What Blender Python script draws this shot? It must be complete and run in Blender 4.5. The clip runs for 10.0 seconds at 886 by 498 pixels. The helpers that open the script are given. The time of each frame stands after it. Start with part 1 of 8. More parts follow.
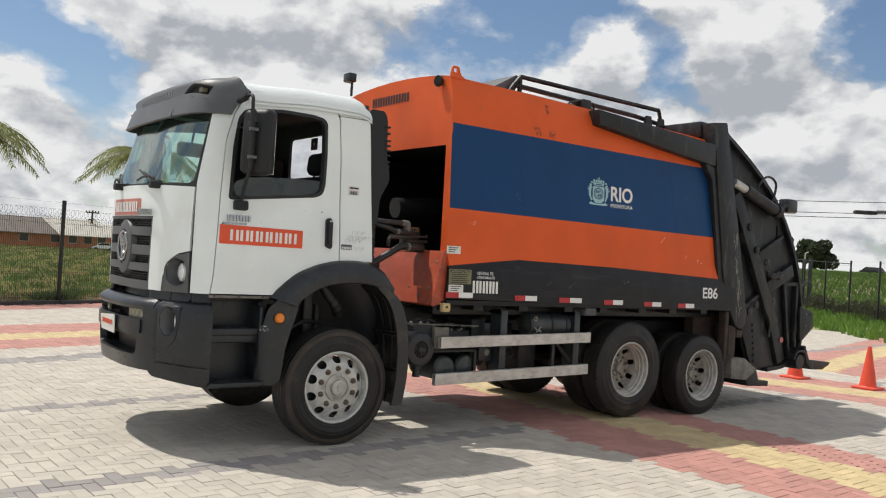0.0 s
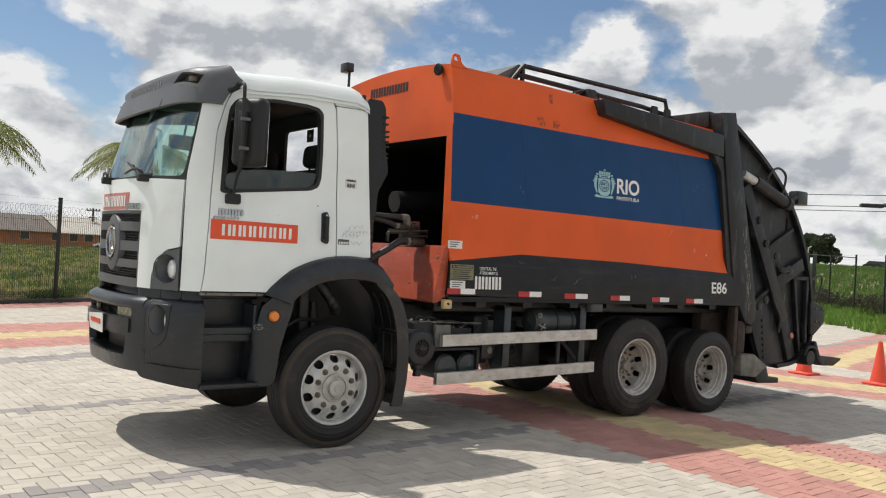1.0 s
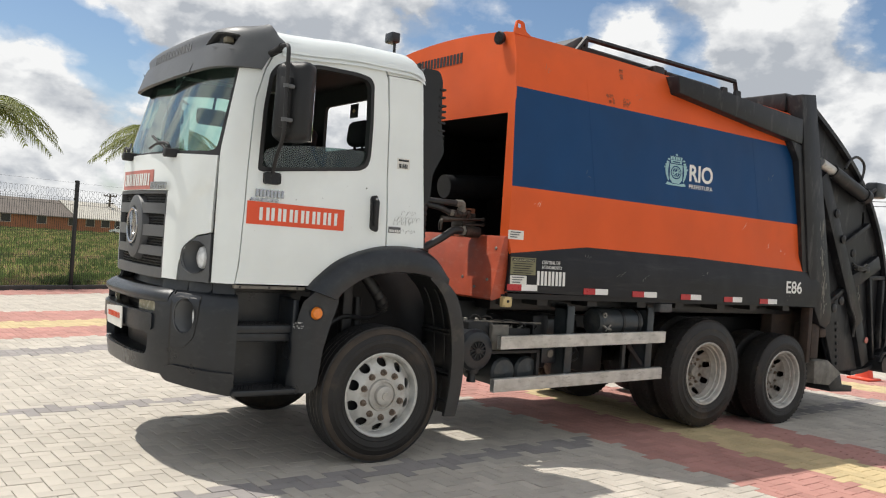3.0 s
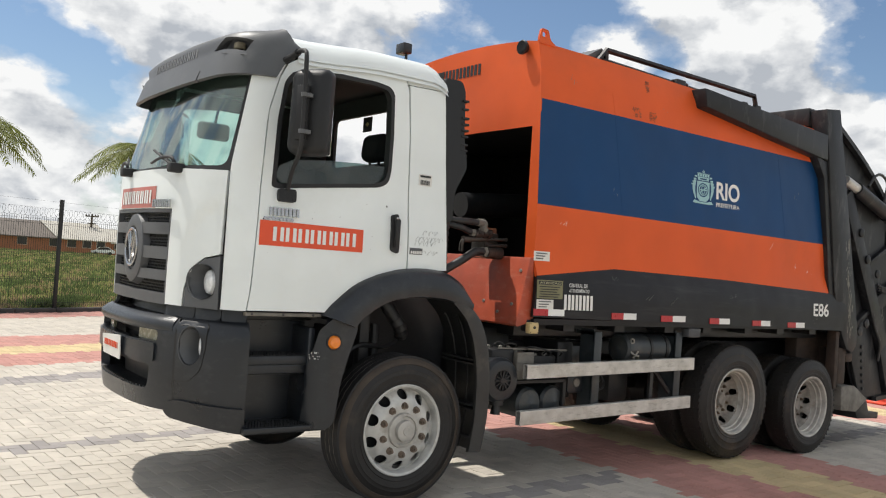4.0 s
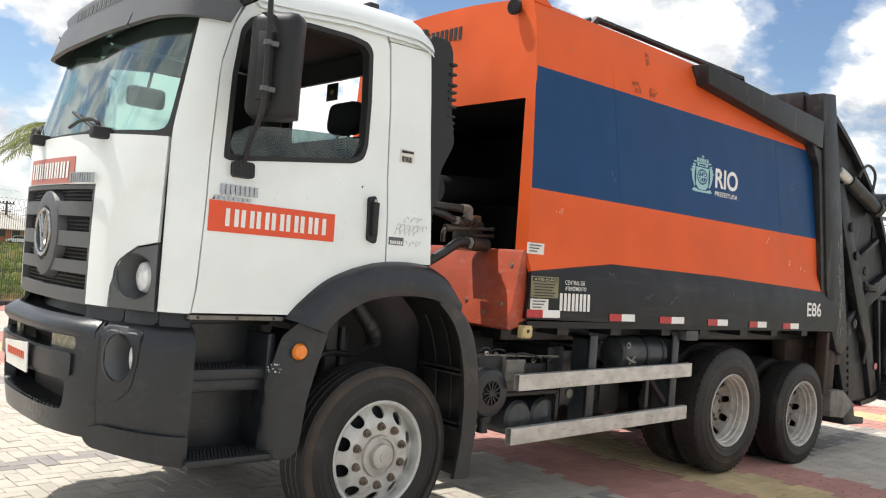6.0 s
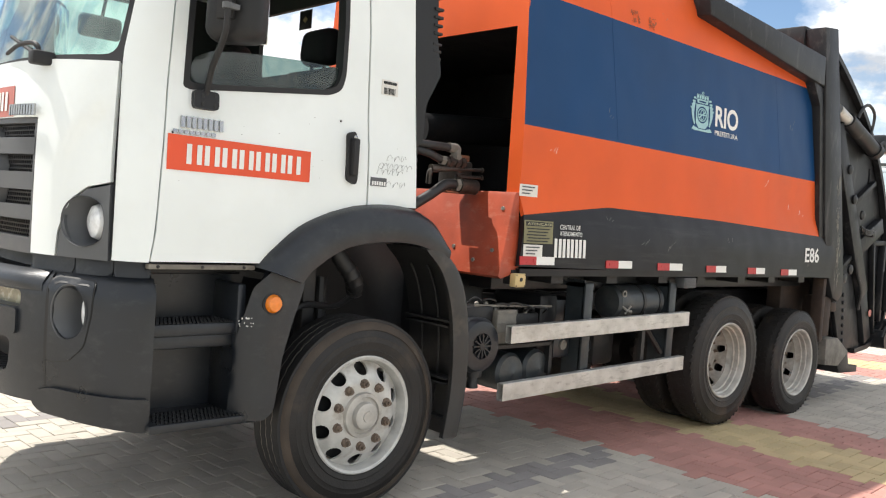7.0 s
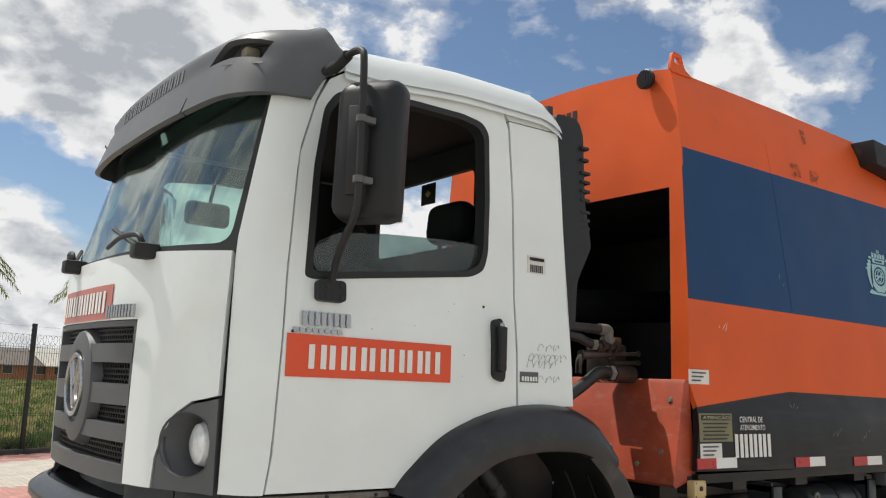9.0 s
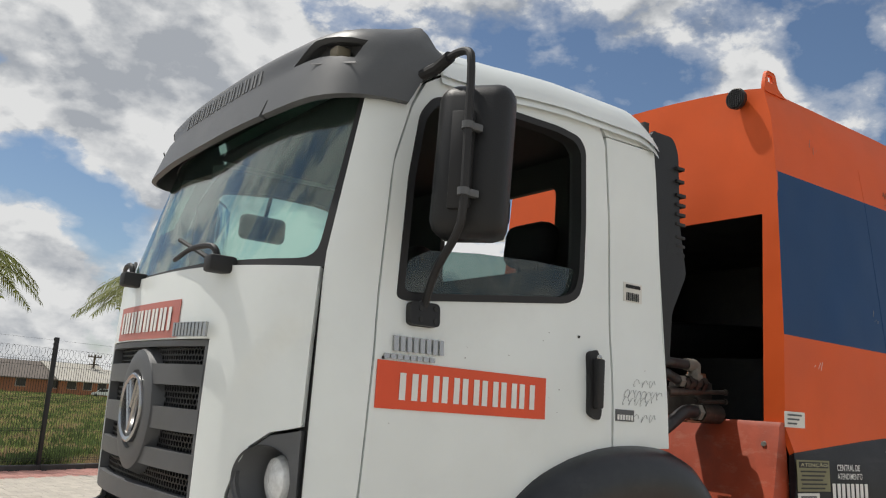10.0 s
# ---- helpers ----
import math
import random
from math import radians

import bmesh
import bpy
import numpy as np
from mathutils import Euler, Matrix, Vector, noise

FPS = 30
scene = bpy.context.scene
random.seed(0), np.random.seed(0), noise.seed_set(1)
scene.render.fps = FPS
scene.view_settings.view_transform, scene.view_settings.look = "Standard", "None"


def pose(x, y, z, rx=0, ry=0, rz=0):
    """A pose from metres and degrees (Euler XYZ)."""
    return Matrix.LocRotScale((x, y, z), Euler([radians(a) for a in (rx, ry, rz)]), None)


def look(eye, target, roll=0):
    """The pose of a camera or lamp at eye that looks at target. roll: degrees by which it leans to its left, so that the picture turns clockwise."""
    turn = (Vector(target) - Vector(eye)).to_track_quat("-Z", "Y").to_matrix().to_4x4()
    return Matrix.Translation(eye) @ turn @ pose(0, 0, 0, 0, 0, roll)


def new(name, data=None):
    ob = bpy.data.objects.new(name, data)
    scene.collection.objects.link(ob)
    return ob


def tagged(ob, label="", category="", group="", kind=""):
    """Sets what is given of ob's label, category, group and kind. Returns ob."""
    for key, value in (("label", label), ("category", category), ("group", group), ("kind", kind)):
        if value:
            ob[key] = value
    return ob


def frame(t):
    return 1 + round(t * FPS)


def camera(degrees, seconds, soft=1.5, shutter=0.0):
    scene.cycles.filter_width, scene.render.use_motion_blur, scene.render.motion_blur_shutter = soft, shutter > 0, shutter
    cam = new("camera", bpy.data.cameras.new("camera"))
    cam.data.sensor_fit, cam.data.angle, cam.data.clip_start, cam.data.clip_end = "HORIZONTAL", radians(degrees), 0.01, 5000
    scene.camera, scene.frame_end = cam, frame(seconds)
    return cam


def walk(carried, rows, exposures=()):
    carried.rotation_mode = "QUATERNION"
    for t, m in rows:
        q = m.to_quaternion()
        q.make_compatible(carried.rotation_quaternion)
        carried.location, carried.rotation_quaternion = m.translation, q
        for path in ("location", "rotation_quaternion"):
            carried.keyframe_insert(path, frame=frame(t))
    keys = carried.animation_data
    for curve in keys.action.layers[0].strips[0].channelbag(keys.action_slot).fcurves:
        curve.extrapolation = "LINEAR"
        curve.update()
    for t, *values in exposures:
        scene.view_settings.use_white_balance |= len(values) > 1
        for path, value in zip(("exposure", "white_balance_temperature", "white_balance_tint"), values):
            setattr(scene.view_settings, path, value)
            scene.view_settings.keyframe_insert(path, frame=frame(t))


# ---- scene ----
cam = camera(55.2, 10.0, soft=1.15)
EXPOSURES = [(0.0, -0.18, 6500, 9), (2.0, -0.08, 6500, 9), (3.0, 0.0, 6500, 9), (4.5, 0.03, 6500, 9), (5.5, 0.15, 6500, 9), (6.8, 0.58, 6500, 9), (7.5, 0.5, 6500, 9), (8.0, 0.18, 6500, 9), (8.5, 0.03, 6500, 9), (9.2, -0.18, 6500, 9), (10.0, -0.33, 6500, 9)]
PATH = [
    (0, (-3.737, -6.426, 1.707), (-2.549, -4.817, 1.726), 3.5),
    (0.5, (-3.707, -6.362, 1.698), (-2.517, -4.754, 1.707), 3.2),
    (1, (-3.563, -6.203, 1.695), (-2.378, -4.592, 1.705), 3.2),
    (1.5, (-3.506, -6.061, 1.675), (-2.328, -4.444, 1.679), 3.9),
    (2, (-3.525, -5.758, 1.686), (-2.329, -4.155, 1.666), 4.2),
    (2.5, (-3.496, -5.553, 1.667), (-2.308, -3.944, 1.637), 3.6),
    (3, (-3.355, -5.291, 1.668), (-2.196, -3.662, 1.655), 4.1),
    (4.5, (-3.298, -4.494, 1.664), (-2.1, -2.894, 1.721), 3.9),
    (5, (-3.141, -4.248, 1.671), (-1.954, -2.639, 1.74), 4.1),
    (5.5, (-3.095, -3.986, 1.666), (-1.824, -2.444, 1.76), 5.1),
    (7, (-2.765, -3.427, 1.596), (-1.403, -1.966, 1.515), 4.1),
    (7.5, (-2.74, -3.199, 1.619), (-1.423, -1.694, 1.625), 3.0),
    (8, (-2.73, -2.99, 1.676), (-1.456, -1.454, 1.805), 1.8),
    (8.5, (-2.637, -2.837, 1.688), (-1.414, -1.268, 1.894), 1.2),
    (9, (-2.522, -2.677, 1.715), (-1.347, -1.087, 2.021), 2.2),
    (9.5, (-2.531, -2.47, 1.723), (-1.377, -0.876, 2.074), 3.1),
    (10, (-2.597, -2.257, 1.728), (-1.457, -0.654, 2.092), 4.1),
]
walk(cam, [(t, look(eye, target, roll)) for t, eye, target, roll in PATH], exposures=EXPOSURES)

# ---- light settings ----
SUN, SKY, CLOUD = 4.1, 0.105, 0.93
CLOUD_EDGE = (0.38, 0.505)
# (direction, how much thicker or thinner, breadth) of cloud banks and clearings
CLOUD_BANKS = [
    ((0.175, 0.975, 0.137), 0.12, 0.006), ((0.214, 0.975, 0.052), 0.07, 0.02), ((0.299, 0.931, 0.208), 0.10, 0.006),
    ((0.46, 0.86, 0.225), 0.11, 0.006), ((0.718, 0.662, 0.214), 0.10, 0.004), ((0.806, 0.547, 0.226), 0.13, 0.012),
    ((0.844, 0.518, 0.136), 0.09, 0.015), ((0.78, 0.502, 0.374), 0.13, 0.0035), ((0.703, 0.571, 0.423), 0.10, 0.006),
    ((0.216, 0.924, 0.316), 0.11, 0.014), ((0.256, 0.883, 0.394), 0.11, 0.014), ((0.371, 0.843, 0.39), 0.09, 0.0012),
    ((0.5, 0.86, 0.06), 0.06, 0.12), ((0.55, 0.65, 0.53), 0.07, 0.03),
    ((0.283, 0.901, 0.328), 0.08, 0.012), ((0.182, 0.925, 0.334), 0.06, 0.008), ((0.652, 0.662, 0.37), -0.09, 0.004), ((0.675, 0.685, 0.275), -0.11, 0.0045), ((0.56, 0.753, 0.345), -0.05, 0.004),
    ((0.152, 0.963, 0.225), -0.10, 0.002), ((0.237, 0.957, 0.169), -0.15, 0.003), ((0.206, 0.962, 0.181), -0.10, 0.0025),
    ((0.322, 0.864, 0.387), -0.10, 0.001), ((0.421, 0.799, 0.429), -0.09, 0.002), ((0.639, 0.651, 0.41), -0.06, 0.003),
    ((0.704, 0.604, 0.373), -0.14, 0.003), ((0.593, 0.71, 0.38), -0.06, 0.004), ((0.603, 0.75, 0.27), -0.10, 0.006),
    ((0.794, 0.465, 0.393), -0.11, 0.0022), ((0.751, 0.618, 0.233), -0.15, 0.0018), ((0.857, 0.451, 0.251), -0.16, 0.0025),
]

# ---- light ----
SUN_FROM = Vector((-0.27, 0.46, 1.0)).normalized()
world = bpy.data.worlds.new("sky")
scene.world = world
world.use_nodes = True
wn, wl = world.node_tree.nodes, world.node_tree.links
wn.clear()


def wnode(kind, **props):
    n = wn.new(kind)
    for k, v in props.items():
        n.inputs[k].default_value = v
    return n


sky = wn.new("ShaderNodeTexSky")
sky.sky_type = "NISHITA"
sky.sun_disc = False
sky.sun_elevation = math.asin(SUN_FROM.z)
sky.sun_rotation = math.atan2(SUN_FROM.x, SUN_FROM.y)
sky.air_density, sky.dust_density, sky.ozone_density = 1.0, 0.5, 3.0
coord = wn.new("ShaderNodeTexCoord")
# clouds: flatten the sky onto a layer so that clouds shrink towards the horizon
sep = wn.new("ShaderNodeSeparateXYZ")
wl.new(coord.outputs["Generated"], sep.inputs[0])


def wmath(op, a, b=None):
    n = wn.new("ShaderNodeMath")
    n.operation = op
    for i, v in enumerate((a, b)):
        if v is None:
            continue
        if isinstance(v, (int, float)):
            n.inputs[i].default_value = v
        else:
            wl.new(v, n.inputs[i])
    return n.outputs[0]


# clouds are laid on the directions of the sky, a little flattened, with broad banks and clearings where the day had them
comb = wn.new("ShaderNodeCombineXYZ")
wl.new(sep.outputs[0], comb.inputs[0])
wl.new(sep.outputs[1], comb.inputs[1])
wl.new(wmath("MULTIPLY", sep.outputs[2], 1.6), comb.inputs[2])


def wvec(op, a, b):
    n = wn.new("ShaderNodeVectorMath")
    n.operation = op
    for i, v in enumerate((a, b)):
        if isinstance(v, tuple):
            n.inputs[i].default_value = v
        elif isinstance(v, float):
            n.inputs["Scale"].default_value = v
        else:
            wl.new(v, n.inputs[i])
    return n.outputs[0]


def billow(vec, scale):
    """Rounded heaps: high in the middle of each cell, with creases between."""
    n = wnode("ShaderNodeTexVoronoi", Scale=scale)
    n.feature = "SMOOTH_F1"
    n.inputs["Smoothness"].default_value = 0.35
    wl.new(vec, n.inputs["Vector"])
    return wmath("SUBTRACT", 1.0, n.outputs["Distance"])


def heaps(vec):
    warp = wnode("ShaderNodeTexNoise", Scale=6.0, Detail=6.0, Roughness=0.6)
    wl.new(vec, warp.inputs["Vector"])
    bent = wvec("ADD", vec, wvec("SCALE", wvec("SUBTRACT", warp.outputs["Color"], (0.5, 0.5, 0.5)), 0.20))
    big = wnode("ShaderNodeTexNoise", Scale=2.7, Detail=6.0, Roughness=0.55)
    wl.new(vec, big.inputs["Vector"])
    d = wmath("ADD", wmath("MULTIPLY", big.outputs["Fac"], 0.50), wmath("MULTIPLY", billow(bent, 9.0), 0.20))
    return wmath("ADD", d, wmath("MULTIPLY", billow(bent, 24.0), 0.11))


fine = wnode("ShaderNodeTexNoise", Scale=26.0, Detail=9.0, Roughness=0.62, Distortion=0.1)
wl.new(comb.outputs[0], fine.inputs["Vector"])
heap, above = heaps(comb.outputs[0]), heaps(wvec("ADD", comb.outputs[0], (0.0, 0.0, 0.055)))
dens = wmath("ADD", heap, wmath("MULTIPLY", fine.outputs["Fac"], 0.19))
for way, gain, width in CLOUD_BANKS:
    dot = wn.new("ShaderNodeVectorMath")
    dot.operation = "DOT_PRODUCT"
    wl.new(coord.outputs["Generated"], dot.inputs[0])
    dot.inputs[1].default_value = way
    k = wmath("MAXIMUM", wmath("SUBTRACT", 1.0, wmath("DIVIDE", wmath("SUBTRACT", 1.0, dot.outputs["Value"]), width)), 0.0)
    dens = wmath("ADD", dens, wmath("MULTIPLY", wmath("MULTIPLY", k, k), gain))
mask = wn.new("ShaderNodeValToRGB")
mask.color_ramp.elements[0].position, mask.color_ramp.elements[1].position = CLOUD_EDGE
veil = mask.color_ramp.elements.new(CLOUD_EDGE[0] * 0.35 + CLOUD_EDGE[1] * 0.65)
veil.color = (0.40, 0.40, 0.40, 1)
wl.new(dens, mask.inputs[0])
# the tops are white, the thick undersides grey
shade = wn.new("ShaderNodeValToRGB")
shade.color_ramp.elements[0].position, shade.color_ramp.elements[1].position = 0.30, 0.60
shade.color_ramp.elements[0].color = (0.50, 0.53, 0.58, 1)
shade.color_ramp.elements[1].color = (1.0, 1.0, 1.0, 1)
lit = wmath("ADD", wmath("MULTIPLY", wmath("SUBTRACT", heap, above), 2.6), wmath("MULTIPLY", wmath("SUBTRACT", 0.56, dens), 0.5))
lit = wmath("ADD", lit, wmath("MULTIPLY", wmath("SUBTRACT", fine.outputs["Fac"], 0.5), 0.35))
wl.new(wmath("ADD", lit, 0.50), shade.inputs[0])
b_sky, b_cloud, mixer, wout = (wn.new("ShaderNodeBackground"), wn.new("ShaderNodeBackground"), wn.new("ShaderNodeMixShader"),
                               wn.new("ShaderNodeOutputWorld"))
b_sky.inputs[1].default_value, b_cloud.inputs[1].default_value = SKY, CLOUD
wl.new(sky.outputs[0], b_sky.inputs[0])
wl.new(shade.outputs[0], b_cloud.inputs[0])
wl.new(mask.outputs[0], mixer.inputs[0])
wl.new(b_sky.outputs[0], mixer.inputs[1])
wl.new(b_cloud.outputs[0], mixer.inputs[2])
wl.new(mixer.outputs[0], wout.inputs[0])

sun = new("sun", bpy.data.lights.new("sun", "SUN"))
sun.data.energy, sun.data.angle, sun.data.color = SUN, radians(0.6), (1.0, 0.95, 0.88)
sun.matrix_world = look(SUN_FROM * 60, (0, 0, 0))


# ---- materials ----
def mat(name, col, rough=0.5, metal=0.0, var=0.12, scale=6.0, bump=0.08, grain=60.0, dirt=None, dirt_amount=0.3, coat=0.0, islands=None, dent=0.0, spread=(0.84, 1.12), scuff=None, spec=0.5):
    """A painted, moulded or mineral surface: broad stains, fine grain, a little relief; dirt: a second colour that lies on it in patches."""
    m = bpy.data.materials.new(name)
    m.use_nodes = True
    nt = m.node_tree
    n, l = nt.nodes, nt.links
    p = n["Principled BSDF"]
    p.inputs["Metallic"].default_value = metal
    p.inputs["Coat Weight"].default_value = coat
    p.inputs["Coat Roughness"].default_value = 0.12
    p.inputs["Specular IOR Level"].default_value = spec
    tc = n.new("ShaderNodeTexCoord")
    a, b = n.new("ShaderNodeTexNoise"), n.new("ShaderNodeTexNoise")
    a.inputs["Scale"].default_value, a.inputs["Detail"].default_value = scale, 6
    b.inputs["Scale"].default_value, b.inputs["Detail"].default_value = grain, 4
    l.new(tc.outputs["Object"], a.inputs["Vector"])
    l.new(tc.outputs["Object"], b.inputs["Vector"])
    r = n.new("ShaderNodeValToRGB")
    c = Vector(col)
    r.color_ramp.elements[0].position, r.color_ramp.elements[1].position = 0.3, 0.7
    r.color_ramp.elements[0].color = (*(c * (1 - var)), 1)
    r.color_ramp.elements[1].color = (*[min(1, v * (1 + var * 0.7)) for v in c], 1)
    l.new(a.outputs["Fac"], r.inputs[0])
    last = r.outputs[0]
    if dirt:
        d = n.new("ShaderNodeTexNoise")
        d.inputs["Scale"].default_value, d.inputs["Detail"].default_value, d.inputs["Roughness"].default_value = scale * 0.45, 9, 0.68
        l.new(tc.outputs["Object"], d.inputs["Vector"])
        dr = n.new("ShaderNodeValToRGB")
        dr.color_ramp.elements[0].position, dr.color_ramp.elements[1].position = 0.52, 0.78
        l.new(d.outputs["Fac"], dr.inputs[0])
        k = n.new("ShaderNodeMath")
        k.operation = "MULTIPLY"
        k.inputs[1].default_value = dirt_amount
        l.new(dr.outputs[0], k.inputs[0])
        mx = n.new("ShaderNodeMixRGB")
        mx.inputs[2].default_value = (*dirt, 1)
        l.new(k.outputs[0], mx.inputs[0])
        l.new(last, mx.inputs[1])
        last = mx.outputs[0]
    if scuff:
        mp, sn, sr = n.new("ShaderNodeMapping"), n.new("ShaderNodeTexNoise"), n.new("ShaderNodeValToRGB")
        mp.inputs["Scale"].default_value = scuff[1]
        sn.inputs["Scale"].default_value, sn.inputs["Detail"].default_value, sn.inputs["Roughness"].default_value = 1.0, 8, 0.72
        sr.color_ramp.elements[0].position, sr.color_ramp.elements[1].position = 0.54, 0.72
        l.new(tc.outputs["Object"], mp.inputs[0])
        l.new(mp.outputs[0], sn.inputs["Vector"])
        l.new(sn.outputs["Fac"], sr.inputs[0])
        k = n.new("ShaderNodeMath")
        k.operation = "MULTIPLY"
        k.inputs[1].default_value = scuff[2]
        l.new(sr.outputs[0], k.inputs[0])
        mx = n.new("ShaderNodeMixRGB")
        mx.inputs[2].default_value = (*scuff[0], 1)
        l.new(k.outputs[0], mx.inputs[0])
        l.new(last, mx.inputs[1])
        last = mx.outputs[0]
    if islands:
        if islands == "object":
            src = n.new("ShaderNodeObjectInfo").outputs["Random"]
        else:
            src = n.new("ShaderNodeNewGeometry").outputs["Random Per Island"]
        mr = n.new("ShaderNodeMapRange")
        mr.inputs["To Min"].default_value, mr.inputs["To Max"].default_value = spread
        l.new(src, mr.inputs["Value"])
        mx = n.new("ShaderNodeVectorMath")
        mx.operation = "SCALE"
        l.new(last, mx.inputs[0])
        l.new(mr.outputs[0], mx.inputs["Scale"])
        last = mx.outputs[0]
    l.new(last, p.inputs["Base Color"])
    rr = n.new("ShaderNodeMapRange")
    rr.inputs["To Min"].default_value, rr.inputs["To Max"].default_value = max(0.02, rough - 0.1), min(1, rough + 0.12)
    l.new(a.outputs["Fac"], rr.inputs["Value"])
    l.new(rr.outputs[0], p.inputs["Roughness"])
    if bump:
        bp = n.new("ShaderNodeBump")
        bp.inputs["Strength"].default_value, bp.inputs["Distance"].default_value = bump, 0.01
        l.new(b.outputs["Fac"], bp.inputs["Height"])
        l.new(bp.outputs[0], p.inputs["Normal"])
    if dent:
        b2, nz = n.new("ShaderNodeBump"), n.new("ShaderNodeTexNoise")
        nz.inputs["Scale"].default_value, nz.inputs["Detail"].default_value = 1.3, 2
        l.new(tc.outputs["Object"], nz.inputs["Vector"])
        b2.inputs["Strength"].default_value, b2.inputs["Distance"].default_value = dent, 0.06
        l.new(nz.outputs["Fac"], b2.inputs["Height"])
        l.new(bp.outputs[0], b2.inputs["Normal"])
        l.new(b2.outputs[0], p.inputs["Normal"])
    return m


def leafy(name, col, share=0.5, **kw):
    """Leaf or blade: a matt surface through which some light passes."""
    m = mat(name, col, **kw)
    n, l = m.node_tree.nodes, m.node_tree.links
    p, out = n["Principled BSDF"], n["Material Output"]
    tr, mx = n.new("ShaderNodeBsdfTranslucent"), n.new("ShaderNodeMixShader")
    l.new(p.inputs["Base Color"].links[0].from_socket, tr.inputs[0])
    mx.inputs[0].default_value = share
    l.new(p.outputs[0], mx.inputs[1])
    l.new(tr.outputs[0], mx.inputs[2])
    l.new(mx.outputs[0], out.inputs[0])
    return m


def glass(name, tint=(0.85, 0.93, 0.92), body=0.10, sheen=0.05):
    """Thin window glass: mostly clear, with a mirror sheen and a film of dust."""
    m = bpy.data.materials.new(name)
    m.use_nodes = True
    n, l = m.node_tree.nodes, m.node_tree.links
    out = n["Material Output"]
    n.remove(n["Principled BSDF"])
    tr, gl, df, lw = n.new("ShaderNodeBsdfTransparent"), n.new("ShaderNodeBsdfGlossy"), n.new("ShaderNodeBsdfDiffuse"), n.new("ShaderNodeLayerWeight")
    tr.inputs[0].default_value, gl.inputs["Roughness"].default_value = (*tint, 1), 0.02
    df.inputs[0].default_value = (0.45, 0.5, 0.48, 1)
    lw.inputs["Blend"].default_value = 0.5
    pw, fr = n.new("ShaderNodeMath"), n.new("ShaderNodeMath")
    pw.operation, pw.inputs[1].default_value = "POWER", 3.5
    fr.operation, fr.inputs[1].default_value, fr.inputs[2].default_value = "MULTIPLY_ADD", 0.7, sheen
    l.new(lw.outputs["Facing"], pw.inputs[0])
    l.new(pw.outputs[0], fr.inputs[0])
    nz, tc = n.new("ShaderNodeTexNoise"), n.new("ShaderNodeTexCoord")
    nz.inputs["Scale"].default_value = 5
    l.new(tc.outputs["Object"], nz.inputs["Vector"])
    k = n.new("ShaderNodeMath")
    k.operation, k.inputs[1].default_value = "MULTIPLY", body * 2
    l.new(nz.outputs["Fac"], k.inputs[0])
    m1, m2 = n.new("ShaderNodeMixShader"), n.new("ShaderNodeMixShader")
    l.new(k.outputs[0], m1.inputs[0]), l.new(tr.outputs[0], m1.inputs[1]), l.new(df.outputs[0], m1.inputs[2])
    l.new(fr.outputs[0], m2.inputs[0]), l.new(m1.outputs[0], m2.inputs[1]), l.new(gl.outputs[0], m2.inputs[2])
    l.new(m2.outputs[0], out.inputs[0])
    return m


WHITE = mat("white_paint", (0.80, 0.84, 0.825), 0.38, var=0.05, scale=2.2, bump=0.02, dirt=(0.5, 0.47, 0.4), dirt_amount=0.22, coat=0.25)
ORANGE = mat("orange_paint", (0.70, 0.108, 0.024), 0.48, dent=0.5, var=0.10, scale=1.6, bump=0.03, dirt=(0.44, 0.09, 0.03), dirt_amount=0.45, spec=0.22)
BLUE = mat("blue_paint", (0.004, 0.047, 0.145), 0.45, spec=0.22, dent=0.6, var=0.14, scale=1.5, bump=0.03, dirt=(0.012, 0.065, 0.18), dirt_amount=0.4)
SKIRT = mat("dark_grey_paint", (0.0105, 0.0105, 0.0125), 0.42, spec=0.28, dent=0.6, var=0.3, scale=2.5, bump=0.05, dirt=(0.038, 0.036, 0.035), dirt_amount=0.55, scuff=((0.10, 0.095, 0.09), (1.5, 3, 16), 0.2))
BLACK = mat("black_steel", (0.015, 0.016, 0.0185), 0.45, spec=0.35, var=0.35, scale=3, bump=0.08, dent=0.4, dirt=(0.07, 0.067, 0.064), dirt_amount=0.6, scuff=((0.2, 0.19, 0.18), (10, 6, 2.5), 0.3))
PLASTIC = mat("dark_grey_plastic", (0.0155, 0.0185, 0.023), 0.30, spec=0.48, var=0.3, scale=3.5, bump=0.12, grain=260, dirt=(0.055, 0.057, 0.058), dirt_amount=0.6, scuff=((0.12, 0.12, 0.115), (9, 11, 18), 0.16))
DIRTY_PLASTIC = mat("dusty_dark_plastic", (0.027, 0.027, 0.027), 0.45, var=0.3, scale=6, bump=0.14, grain=200, dirt=(0.13, 0.11, 0.085), dirt_amount=0.8)
PENCIL = mat("pencil_line", (0.36, 0.37, 0.37), 0.7, var=0.2, scale=30, bump=0.0)
GREY = mat("grey_plastic", (0.088, 0.092, 0.097), 0.45, var=0.14, scale=3, bump=0.08, grain=200, dirt=(0.2, 0.2, 0.19), dirt_amount=0.35)
GRILLE = mat("grille_grey_plastic", (0.09, 0.093, 0.098), 0.5, var=0.14, scale=5, bump=0.08, grain=200, dirt=(0.17, 0.165, 0.16), dirt_amount=0.4)
RUBBER = mat("rubber_trim", (0.014, 0.014, 0.015), 0.6, var=0.2, scale=8, bump=0.05)
TYRE = mat("tyre_rubber", (0.020, 0.0185, 0.0175), 0.55, spec=0.4, var=0.3, scale=7, bump=0.25, grain=90, dirt=(0.12, 0.085, 0.058), dirt_amount=0.6)
